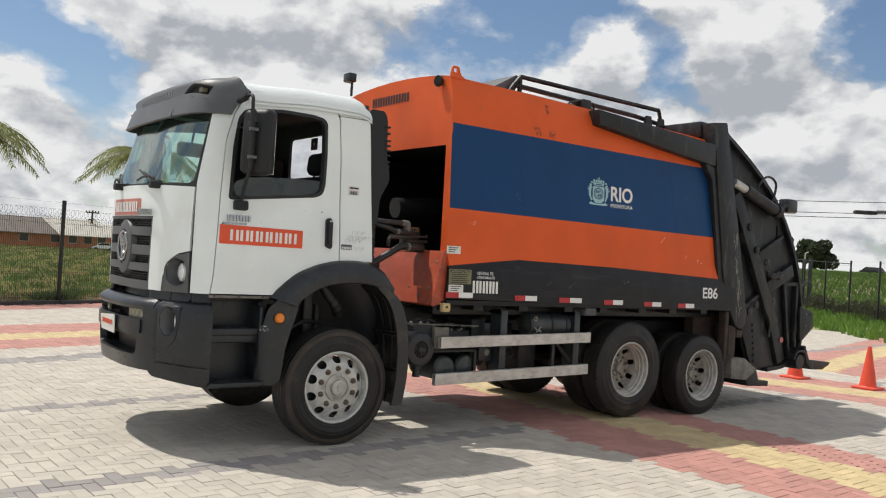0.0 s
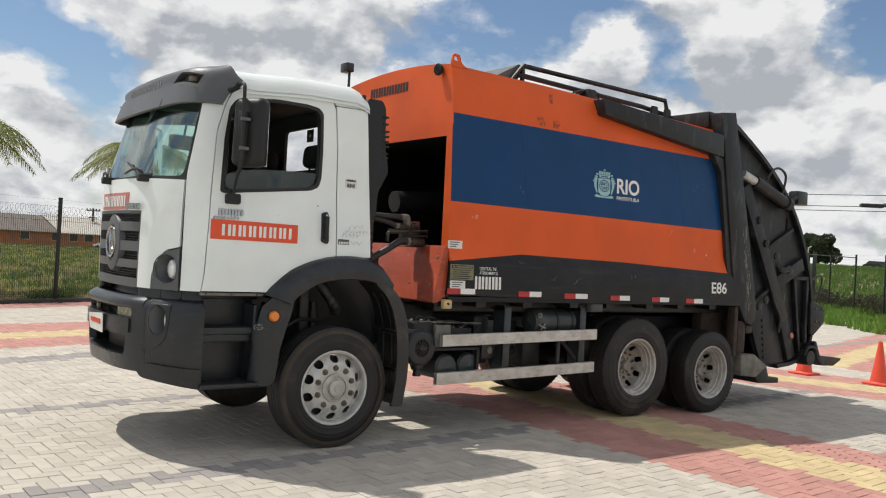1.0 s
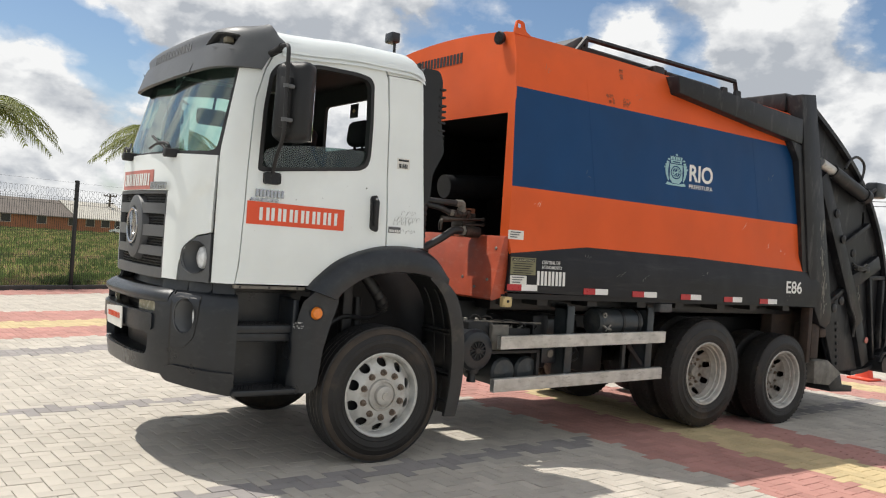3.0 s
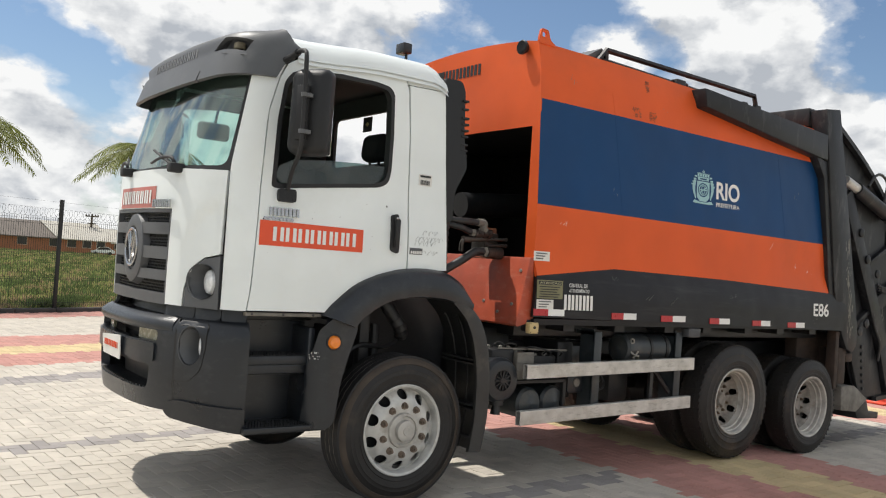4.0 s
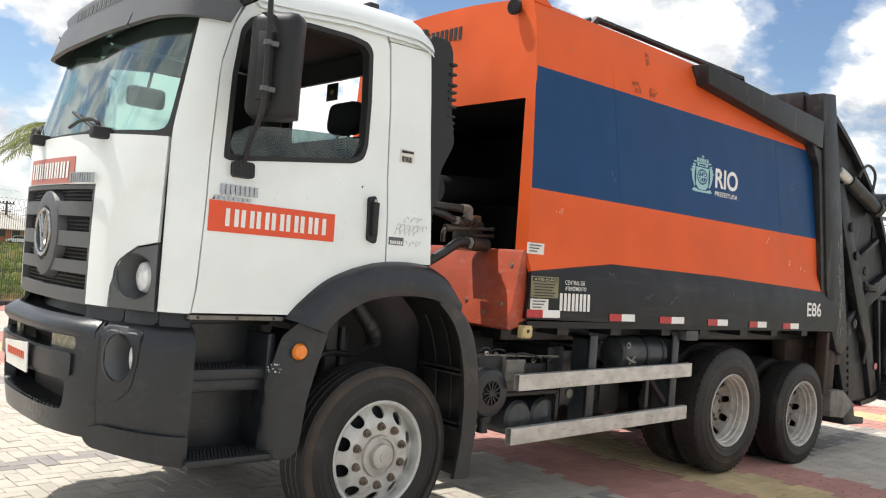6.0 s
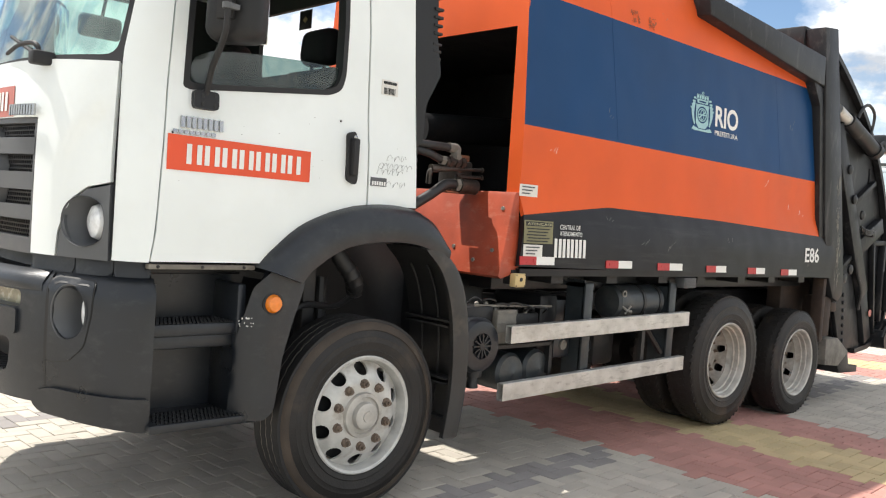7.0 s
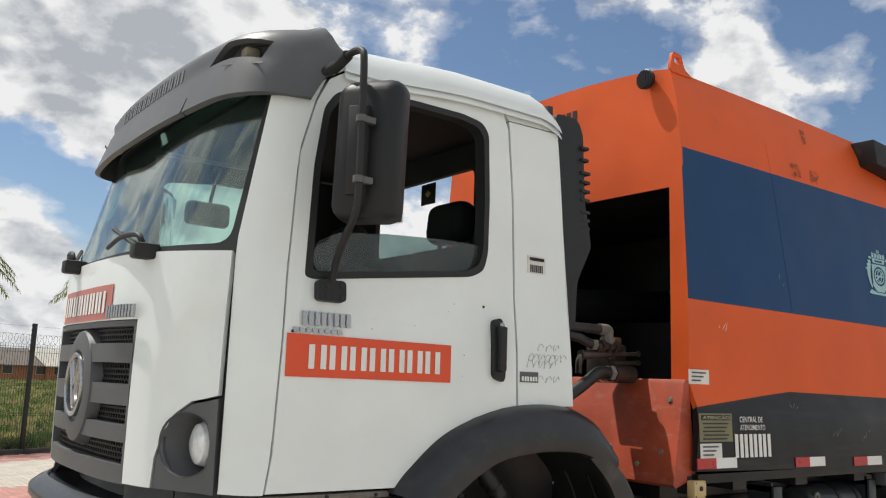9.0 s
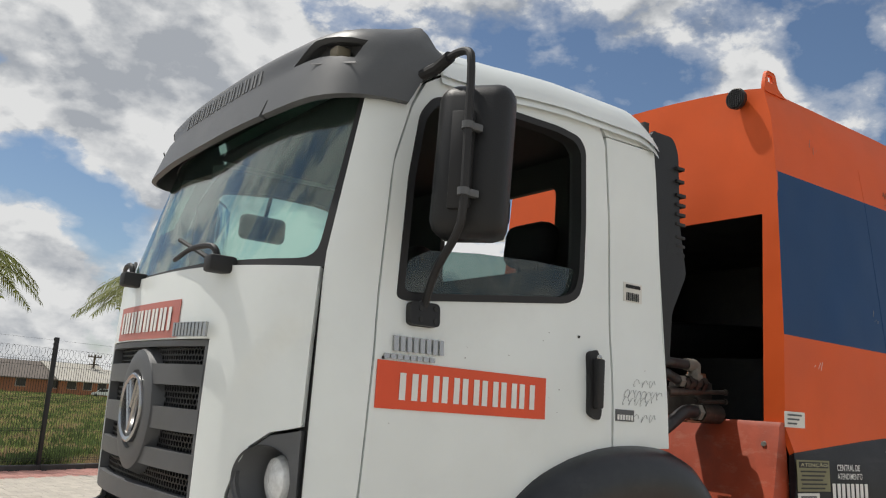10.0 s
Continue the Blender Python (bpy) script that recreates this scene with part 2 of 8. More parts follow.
RIM = mat("silver_wheel_paint", (0.55, 0.545, 0.515), 0.4, 0.2, var=0.16, scale=14, bump=0.08, dirt=(0.20, 0.15, 0.10), dirt_amount=0.95)
# Rear barrel paler, deep disc darker: wear and dust plus painted-in light and shade.
WORN_RIM = mat("worn_wheel_paint", (0.49, 0.47, 0.43), 0.45, 0.2, var=0.25, scale=12, bump=0.1, dirt=(0.15, 0.115, 0.085), dirt_amount=0.95)
DUSTY_SHADED_RIM = mat("dusty_shaded_wheel_paint", (0.27, 0.25, 0.22), 0.6, 0.1, var=0.35, scale=14, bump=0.1, dirt=(0.13, 0.10, 0.075), dirt_amount=0.95)
TREAD = mat("tread_rubber", (0.017, 0.0165, 0.017), 0.7, var=0.3, scale=9, bump=0.2, grain=90)
SHOULDER = mat("worn_tyre_shoulder", (0.060, 0.046, 0.035), 0.8, var=0.3, scale=8, bump=0.2, dirt=(0.04, 0.035, 0.03), dirt_amount=0.9)
NUT = mat("rusty_nut", (0.20, 0.155, 0.12), 0.65, 0.4, var=0.4, scale=40, bump=0.2)
STEEL = mat("galvanised_steel", (0.56, 0.55, 0.52), 0.4, 0.45, var=0.2, scale=9, bump=0.08, dirt=(0.24, 0.21, 0.17), dirt_amount=0.7, scuff=((0.10, 0.09, 0.08), (9, 9, 40), 0.55))
CHROME = mat("chrome", (0.42, 0.42, 0.42), 0.22, 1.0, var=0.06, scale=12, bump=0.0)
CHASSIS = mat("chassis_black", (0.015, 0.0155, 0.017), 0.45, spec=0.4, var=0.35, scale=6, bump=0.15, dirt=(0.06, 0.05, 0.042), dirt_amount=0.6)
# Grime and scuffs, plus the plate's shade put in as a darker orange.
GRIMY_SHADED_ORANGE = mat("grimy_shaded_orange_paint", (0.40, 0.066, 0.026), 0.45, var=0.2, scale=5, bump=0.05, dirt=(0.14, 0.045, 0.03), dirt_amount=0.7, scuff=((0.5, 0.28, 0.2), (8, 8, 20), 0.3))
DUST = mat("dusty_grey_casing", (0.20, 0.185, 0.16), 0.7, var=0.3, scale=12, bump=0.15, dirt=(0.07, 0.055, 0.045), dirt_amount=0.9)
TANK = mat("dark_tank_paint", (0.030, 0.037, 0.042), 0.4, var=0.25, scale=9, bump=0.06, dirt=(0.13, 0.12, 0.10), dirt_amount=0.55)
CLOTH = mat("black_seat_cloth", (0.012, 0.012, 0.014), 0.85, var=0.25, scale=12, bump=0.2, grain=250)
LINING = mat("grey_cab_lining", (0.035, 0.037, 0.037), 0.8, var=0.15, scale=5, bump=0.1)
RED = mat("red_sticker", (0.74, 0.082, 0.024), 0.42, var=0.06, scale=4, bump=0.0)
FADED = mat("faded_red_sticker", (0.50, 0.16, 0.13), 0.45, var=0.08, scale=4, bump=0.0)
INK = mat("white_lettering", (0.78, 0.78, 0.75), 0.5, var=0.05, scale=10, bump=0.0)
INKBLACK = mat("black_lettering", (0.012, 0.012, 0.012), 0.5, var=0.1, scale=10, bump=0.0)
PALE = mat("pale_blue_lettering", (0.33, 0.55, 0.58), 0.5, var=0.05, scale=10, bump=0.0)
PAPER = mat("white_label", (0.72, 0.71, 0.66), 0.55, var=0.08, scale=10, bump=0.0)
PALE_KHAKI = mat("pale_khaki_lettering", (0.42, 0.40, 0.24), 0.5, var=0.1, scale=10, bump=0.0)
KHAKI = mat("olive_warning_plate", (0.20, 0.19, 0.10), 0.5, var=0.1, scale=10, bump=0.0)
REFLECT_RED = mat("red_reflector", (0.45, 0.02, 0.025), 0.3, var=0.1, scale=40, bump=0.05, grain=400)
AMBER = mat("amber_lens", (0.80, 0.22, 0.02), 0.2, var=0.1, scale=60, bump=0.1, grain=300, coat=0.5)
OLD_LENS = mat("yellowed_lamp_lens", (0.34, 0.32, 0.22), 0.25, var=0.25, scale=25, bump=0.2, grain=90, coat=0.4)
LENS = mat("clear_lamp_lens", (0.82, 0.84, 0.84), 0.14, 0.0, var=0.25, scale=25, bump=0.3, grain=90, coat=0.6)
YELLOW = mat("yellow_box_plastic", (0.55, 0.42, 0.20), 0.5, var=0.1, scale=10)
BUFF = mat("dull_buff_plastic", (0.22, 0.19, 0.13), 0.5, var=0.1, scale=10)
OILY = mat("oily_dark_metal", (0.045, 0.04, 0.036), 0.38, 0.4, var=0.4, scale=25, bump=0.15, dirt=(0.14, 0.11, 0.085), dirt_amount=0.7)
HOSE = mat("hose_rubber", (0.02, 0.02, 0.021), 0.45, var=0.3, scale=20, bump=0.1)
MIRROR_SHELL = mat("black_mirror_plastic", (0.011, 0.0115, 0.0125), 0.45, spec=0.4, var=0.2, scale=6, bump=0.12, grain=220)
# Greyed white: the glass's veil over the paper is put into its colour.
VEILED_PAPER = mat("veiled_white_paper", (0.40, 0.44, 0.44), 0.8, var=0.08, scale=8, bump=0.0)
LETTER_GREY = mat("pale_grey_emboss", (0.17, 0.175, 0.18), 0.5, var=0.1, scale=10)
RESIDUE = mat("sticker_glue", (0.36, 0.09, 0.035), 0.7, var=0.3, scale=20)
RUST_DARK = mat("dark_rusty_steel", (0.05, 0.034, 0.026), 0.75, 0.1, var=0.4, scale=10, bump=0.2, dirt=(0.14, 0.085, 0.05), dirt_amount=0.7)
BARE = mat("bare_scratched_steel", (0.26, 0.25, 0.22), 0.6, 0.2, var=0.4, scale=30, bump=0.05)
RUST = mat("rusty_steel", (0.22, 0.09, 0.05), 0.75, 0.2, var=0.4, scale=15, bump=0.25)
WINDSCREEN = glass("windscreen_glass", (0.66, 0.84, 0.78), 0.025, 0.10)
SIDE_GLASS = glass("side_glass", (0.42, 0.52, 0.50), 0.05)
MIRROR = mat("mirror_glass", (0.8, 0.82, 0.83), 0.03, 1.0, var=0.02, bump=0.0)


# ---- mesh helpers ----
def part(name, bm, material, parent=None, label="", smooth=35):
    """Links a bmesh as one mesh object under a thing or a part."""
    me = bpy.data.meshes.new(name)
    bmesh.ops.recalc_face_normals(bm, faces=bm.faces)
    bm.to_mesh(me)
    bm.free()
    me.materials.append(material)
    if smooth:
        me.polygons.foreach_set("use_smooth", [True] * len(me.polygons))
        me.set_sharp_from_angle(angle=radians(smooth))
    ob = new(name, me)
    if parent:
        ob.parent = parent
    if label:
        ob["label"] = label
    return ob


def pieces(name, bm, material, parent, label="", smooth=35):
    """Links each loose piece of a bmesh as a part of its own, all under one name."""
    bm.verts.index_update()
    seen, out = set(), []
    for v in bm.verts:
        if v in seen:
            continue
        stack, isle = [v], []
        seen.add(v)
        while stack:
            w = stack.pop()
            isle.append(w)
            for e in w.link_edges:
                o = e.other_vert(w)
                if o not in seen:
                    seen.add(o)
                    stack.append(o)
        one = bmesh.new()
        new_v = {w: one.verts.new(w.co) for w in isle}
        for f in {f for w in isle for f in w.link_faces}:
            one.faces.new([new_v[w] for w in f.verts])
        out.append(part(name, one, material, parent, label, smooth))
    bm.free()
    return out


def thing(name, label, category, group="", kind="", at=(0, 0, 0)):
    ob = new(name)
    ob.location = at
    ob.empty_display_size = 0.2
    return tagged(ob, label, category, group, kind)


def box(bm, x0, x1, y0, y1, z0, z1, bevel=0.0, m=None, seg=2):
    r = bmesh.ops.create_cube(bm, size=1)
    vs = r["verts"]
    for v in vs:
        v.co = Vector((x0 + (v.co.x + 0.5) * (x1 - x0), y0 + (v.co.y + 0.5) * (y1 - y0), z0 + (v.co.z + 0.5) * (z1 - z0)))
    if bevel:
        es = list({e for v in vs for e in v.link_edges})
        r2 = bmesh.ops.bevel(bm, geom=es, offset=bevel, segments=seg, affect="EDGES", profile=0.5)
        vs = list({v for f in r2["faces"] for v in f.verts} | {v for v in vs if v.is_valid})
    if m is not None:
        bmesh.ops.transform(bm, matrix=m, verts=[v for v in vs if v.is_valid])
    return bm


def lathe(bm, prof, centre, axis="y", n=48, cap=False):
    """Turns (along, radius) pairs about an axis through centre."""
    rings = []
    for a, r in prof:
        ring = []
        for k in range(n):
            t = 2 * math.pi * k / n
            u, v = r * math.cos(t), r * math.sin(t)
            d = {"y": (u, a, v), "x": (a, u, v), "z": (u, v, a)}[axis]
            ring.append(bm.verts.new(Vector(centre) + Vector(d)))
        rings.append(ring)
    for p, q in zip(rings, rings[1:]):
        for k in range(n):
            bm.faces.new((p[k], p[(k + 1) % n], q[(k + 1) % n], q[k]))
    if cap:
        bm.faces.new(rings[0])
        bm.faces.new(rings[-1])
    return bm


def rod(bm, pts, r, n=10, cap=True):
    """A round bar along points; r may be a list, one radius a point."""
    pts = [Vector(p) for p in pts]
    rs = r if isinstance(r, (list, tuple)) else [r] * len(pts)
    rings, ref = [], None
    for i, p in enumerate(pts):
        d = (pts[min(i + 1, len(pts) - 1)] - pts[max(i - 1, 0)]).normalized()
        if ref is None:
            ref = d.orthogonal().normalized()
        ref = (ref - d * ref.dot(d)).normalized()
        s = d.cross(ref)
        rings.append([bm.verts.new(p + (ref * math.cos(2 * math.pi * k / n) + s * math.sin(2 * math.pi * k / n)) * rs[i]) for k in range(n)])
    for p, q in zip(rings, rings[1:]):
        for k in range(n):
            bm.faces.new((p[k], p[(k + 1) % n], q[(k + 1) % n], q[k]))
    if cap:
        bm.faces.new(rings[0])
        bm.faces.new(rings[-1])
    return bm


def bend(pts, n=8):
    """A smooth line through points (Catmull-Rom)."""
    p = [Vector(a) for a in pts]
    p = [p[0] * 2 - p[1]] + p + [p[-1] * 2 - p[-2]]
    out = []
    for i in range(1, len(p) - 2):
        for k in range(n):
            t = k / n
            out.append(0.5 * ((2 * p[i]) + (p[i + 1] - p[i - 1]) * t + (2 * p[i - 1] - 5 * p[i] + 4 * p[i + 1] - p[i + 2]) * t * t
                              + (3 * p[i] - p[i - 1] - 3 * p[i + 1] + p[i + 2]) * t ** 3))
    return out + [p[-2]]


def lerp(table, z):
    """Piecewise linear look-up in (key, value) pairs."""
    if z <= table[0][0]:
        return table[0][1]
    for (a, va), (b, vb) in zip(table, table[1:]):
        if z <= b:
            return va + (vb - va) * (z - a) / (b - a)
    return table[-1][1]


def rounded(poly, r=0.03, n=4):
    """A polygon with its corners rounded."""
    out = []
    c = len(poly)
    for i in range(c):
        p, a, b = Vector(poly[i]), Vector(poly[i - 1]), Vector(poly[(i + 1) % c])
        ra = min(r, (a - p).length * 0.45, (b - p).length * 0.45)
        s, e = p + (a - p).normalized() * ra, p + (b - p).normalized() * ra
        for k in range(n + 1):
            t = k / n
            out.append(tuple(s * (1 - t) ** 2 + p * 2 * t * (1 - t) + e * t * t))
    return out


def oval(cx, cy, rx, ry=None, n=28):
    ry = ry or rx
    return [(cx + rx * math.cos(2 * math.pi * k / n), cy + ry * math.sin(2 * math.pi * k / n)) for k in range(n)]


def rect(u0, u1, v0, v1):
    return [(u0, v0), (u1, v0), (u1, v1), (u0, v1)]


def inside(p, poly):
    c, j = False, len(poly) - 1
    for i in range(len(poly)):
        a, b = poly[i], poly[j]
        if (a[1] > p[1]) != (b[1] > p[1]) and p[0] < (b[0] - a[0]) * (p[1] - a[1]) / (b[1] - a[1]) + a[0]:
            c = not c
        j = i
    return c


def skin(bm, f, outline, holes=(), thick=0.02, step=0.08, lift=0.0):
    """A sheet with thickness on the surface f(u, v): an outline with holes, both in (u, v), cut fine enough to follow the surface.
    The outer face is f; the thickness goes to the side away from it (to the left of du x dv is outside when thick > 0)."""
    from mathutils.geometry import delaunay_2d_cdt
    pts, edges = [], []
    loops = [outline, *holes]
    for loop in loops:
        dense = []
        for i in range(len(loop)):
            a, b = Vector(loop[i]), Vector(loop[(i + 1) % len(loop)])
            k = max(1, int((b - a).length / step + 0.5))
            dense += [a + (b - a) * (j / k) for j in range(k)]
        o = len(pts)
        pts += dense
        edges += [(o + i, o + (i + 1) % len(dense)) for i in range(len(dense))]
    rim = np.array([tuple(p) for p in pts])
    us, vs = [p[0] for p in outline], [p[1] for p in outline]
    u = min(us) + step / 2
    while u < max(us):
        v = min(vs) + step / 2
        while v < max(vs):
            if inside((u, v), outline) and not any(inside((u, v), h) for h in holes) and np.min(np.hypot(rim[:, 0] - u, rim[:, 1] - v)) > step * 0.45:
                pts.append(Vector((u, v)))
            v += step
        u += step
    vo, _, faces, _, _, _ = delaunay_2d_cdt([Vector(p) for p in pts], edges, [], 0, 1e-6)
    tris = []
    for fc in faces:
        c = sum((vo[i] for i in fc), Vector((0, 0))) / len(fc)
        if inside(c, outline) and not any(inside(c, h) for h in holes):
            tris.append(fc)
    e = 1e-3
    outer, inner = {}, {}
    for i in {i for t in tris for i in t}:
        u, v = vo[i]
        p = Vector(f(u, v))
        nrm = (Vector(f(u + e, v)) - Vector(f(u - e, v))).cross(Vector(f(u, v + e)) - Vector(f(u, v - e)))
        nrm.normalize()
        outer[i] = bm.verts.new(p + nrm * lift)
        if thick:
            inner[i] = bm.verts.new(p + nrm * (lift - thick))
    count = {}
    for t in tris:
        bm.faces.new([outer[i] for i in t])
        if thick:
            bm.faces.new([inner[i] for i in reversed(t)])
        for a, b in zip(t, (*t[1:], t[0])):
            key = (min(a, b), max(a, b))
            count.setdefault(key, []).append((a, b))
    if thick:
        for k, v in count.items():
            if len(v) == 1:
                a, b = v[0]
                bm.faces.new((outer[b], outer[a], inner[a], inner[b]))
    return bm


CY = 1.17


def mirrored(bm):
    """The same on the truck's other side."""
    for v in bm.verts:
        v.co.y = 2 * CY - v.co.y
    bmesh.ops.reverse_faces(bm, faces=bm.faces)
    return bm


def both(name, make, material, parent, label="", smooth=35):
    """A part on the near side and its mirror image on the far side."""
    a = part(name, make(), material, parent, label, smooth)
    b = part(name, mirrored(make()), material, parent, label, smooth)
    return a, b


def text_on(name, words, f, u0, u1, v0, v1, material, parent, lift=0.004, label="", bold=0.006):
    """Lettering laid on the surface f(u, v) within a rectangle."""
    cu = bpy.data.curves.new(name, "FONT")
    cu.body = words
    cu.offset = bold
    tmp = bpy.data.objects.new(name, cu)
    me = bpy.data.meshes.new_from_object(tmp)
    bpy.data.objects.remove(tmp)
    co = np.array([v.co[:] for v in me.vertices])
    lo, hi = co.min(0), co.max(0)
    e = 1e-3
    for v in me.vertices:
        u, w = u0 + (v.co.x - lo[0]) / (hi[0] - lo[0]) * (u1 - u0), v0 + (v.co.y - lo[1]) / (hi[1] - lo[1]) * (v1 - v0)
        nrm = (Vector(f(u + e, w)) - Vector(f(u - e, w))).cross(Vector(f(u, w + e)) - Vector(f(u, w - e))).normalized()
        v.co = Vector(f(u, w)) + nrm * lift
    me.materials.append(material)
    ob = new(name, me)
    ob.parent = parent
    if label:
        ob["label"] = label
    return ob


def bars_on(name, f, spans, v0, v1, material, parent, lift=0.004, label="", thick=0.002, flip=False):
    """Plain upright bars on the surface f, one for each (start, end) along u."""
    bm = bmesh.new()
    for a, b in spans:
        skin(bm, f, rect(a, b, v0, v1), thick=thick, step=0.2, lift=lift)
    return pieces(name, bm, material, parent, label)


def strokes(u0, u1, letters, fill=0.36):
    """Two upright strokes for each of so many letters between u0 and u1."""
    w = (u1 - u0) / letters
    out = []
    for k in range(letters):
        a = u0 + k * w + w * 0.08
        out += [(a, a + w * fill * 0.8), (a + w * 0.84 - w * fill * 0.8, a + w * 0.84)]
    return out


# ---- the truck: surfaces ----
SIDE_TAPER = [(0.4, 0.09), (1.30, 0.085), (1.86, 0.096), (2.08, 0.118), (2.85, 0.142), (2.95, 0.152), (3.05, 0.19)]


def smooth01(t):
    t = max(0.0, min(1.0, t))
    return t * t * (3 - 2 * t)


def cab_side(x, z):
    return (x, lerp(SIDE_TAPER, z), z)


def front_x(u):
    return -1.575 + 0.24 * abs(u) ** 3


def front(u, z):
    """The cab's bowed front below the windscreen; u runs from the middle towards the near side."""
    return (front_x(u) - 0.006 * math.sin(max(0, min(1, (z - 1.3) / 0.86)) * math.pi), CY - u, z)


def screen(u, z):
    return (front_x(u) + 0.02 + (0.34 - 0.17 * u * u) * (z - 2.16), CY - u, z)


DOOR_FRONT = [(1.30, -1.205), (1.43, -1.185), (1.93, -1.163), (2.54, -1.13), (2.76, -1.07), (2.87, -1.02)]


def corner(s, z):
    """The white corner pillar, from the windscreen's edge (s = 0) round to the door's front edge (s = 1)."""
    a = Vector((front_x(0.99) + 0.008 + max(0, z - 2.16) * 0.16, CY - 0.992))
    d = Vector((lerp(DOOR_FRONT, z) - 0.004, lerp(SIDE_TAPER, z)))
    c = Vector((a.x + 0.05, d.y + 0.012))
    p = a * (1 - s) ** 2 + c * 2 * s * (1 - s) + d * s * s
    return (p.x, p.y, z)


BUMPER_END = (-1.165, 0.085)


def bumper_plan(s):
    """Plan line of the bumper by length from the middle towards the near corner."""
    if s <= 0.75:
        return Vector((-1.655 + 0.36 * s ** 3, CY - s))
    t = min(1.0, (s - 0.75) / 0.58)
    a, c, d = Vector((-1.655 + 0.36 * 0.75 ** 3, CY - 0.75)), Vector((-1.355, 0.10)), Vector(BUMPER_END)
    return a * (1 - t) ** 2 + c * 2 * t * (1 - t) + d * t * t


def bumper(s, z):
    sg = 1 if s >= 0 else -1
    p = bumper_plan(abs(s))
    k = min(abs(s), 1.30)
    along = (bumper_plan(k + 0.02) - bumper_plan(max(0.0, k - 0.02))).normalized()
    tuck = 0.05 * max(0, (0.95 - z) / 0.4) ** 2 + 0.06 * max(0, (min(z, 1.225) - 1.155) / 0.07) ** 2
    p = p + Vector((-along.y, along.x)) * tuck
    return (p.x, CY + (p.y - CY) * sg, z)


truck = thing("garbage_truck", "white, orange and blue refuse truck with black rear loader", "garbage truck")

# ---- cab shell ----
door_outline = [(-1.205, 1.30), (-1.185, 1.43), (-1.163, 1.93), (-1.13, 2.54), (-1.07, 2.76), (-1.02, 2.86), (-0.92, 2.925), (-0.63, 2.955),
                (-0.33, 2.965), (-0.19, 2.955), (-0.12, 2.92), (-0.095, 2.85), (-0.07, 2.52), (-0.055, 1.82), (-0.05, 1.615), (-0.13, 1.605),
                (-0.28, 1.565), (-0.40, 1.515), (-0.52, 1.44), (-0.60, 1.37), (-0.66, 1.30)]
win_outer = [(-1.085, 2.075), (-1.068, 2.50), (-1.035, 2.74), (-0.985, 2.81), (-0.93, 2.828), (-0.64, 2.862), (-0.36, 2.862), (-0.25, 2.845),
             (-0.213, 2.80), (-0.205, 2.5), (-0.212, 2.26), (-0.235, 2.185), (-0.30, 2.152), (-0.6, 2.118), (-0.95, 2.078), (-1.05, 2.066)]

win_outer = rounded(win_outer, 0.03)


def shrink(poly, d):
    c = Vector((sum(p[0] for p in poly) / len(poly), sum(p[1] for p in poly) / len(poly)))
    w, h = max(p[0] for p in poly) - min(p[0] for p in poly), max(p[1] for p in poly) - min(p[1] for p in poly)
    return [(c.x + (p[0] - c.x) * (1 - 2 * d / w), c.y + (p[1] - c.y) * (1 - 2 * d / h)) for p in poly]


win_inner = shrink(win_outer, 0.028)


def make_door():
    return skin(bmesh.new(), cab_side, shrink(door_outline, 0.004), [win_outer], thick=0.035, step=0.07)


door, far_door = both("cab_door", make_door, WHITE, truck, "white cab door, window wound partly down")


def make_seal():
    return skin(bmesh.new(), cab_side, win_outer, [win_inner], thick=0.05, step=0.09, lift=0.004)


part("window_frame", make_seal(), RUBBER, door, "black rubber window frame")
part("window_frame", mirrored(make_seal()), RUBBER, far_door, "black rubber window frame")


def make_low_glass():
    low = [(-1.06, 2.10), (-0.3, 2.16), (-0.235, 2.22), (-0.232, 2.30), (-0.45, 2.30), (-0.72, 2.285), (-0.94, 2.26), (-1.02, 2.22), (-1.055, 2.14)]
    return skin(bmesh.new(), cab_side, low, thick=0.005, step=0.1, lift=-0.025)


gl = part("window_glass", make_low_glass(), SIDE_GLASS, door, "half-lowered tinted pane")


def make_handle():
    bm = bmesh.new()
    skin(bm, cab_side, rounded([(-0.2, 1.735), (-0.145, 1.715), (-0.135, 1.74), (-0.142, 1.96), (-0.155, 1.985), (-0.20, 1.975)], 0.02), thick=0.03, step=0.05, lift=0.022)
    box(bm, -0.185, -0.15, 0.045, 0.1, 1.76, 1.95, 0.008)
    return bm


part("door_handle", make_handle(), RUBBER, door, "black door handle")
part("door_handle", mirrored(make_handle()), RUBBER, far_door, "black door handle")
bm = lathe(bmesh.new(), [(0, 0.011), (-0.006, 0.011), (-0.008, 0.004)], (-0.172, 0.062, 1.955), n=16, cap=True)
part("lock", bm, CHROME, door, "small round door lock")

# rear quarter panel
quarter = [(-0.042, 1.615), (-0.047, 1.82), (-0.062, 2.52), (-0.086, 2.85), (-0.09, 2.885), (0.215, 2.89), (0.235, 2.6), (0.29, 1.62)]


def make_quarter():
    return skin(bmesh.new(), cab_side, quarter, thick=0.03, step=0.09)


quarter_near, quarter_far = both("cab_rear_panel", make_quarter, WHITE, truck)


def make_corner():
    o = [(0, 1.30), (1.0, 1.30), (1.0, 2.86), (0.0, 2.80)]
    return skin(bmesh.new(), corner, o, thick=0.025, step=0.1)


both("corner_pillar", make_corner, WHITE, truck, "white corner pillar beside the windscreen")


# Black strip laid on the pillar stands for the shaded seam.
def make_corner_seam():
    return skin(bmesh.new(), corner, [(0, 1.31), (0.008, 1.31), (0.008, 2.14), (0, 2.14)], thick=0.012, step=0.1, lift=0.003)


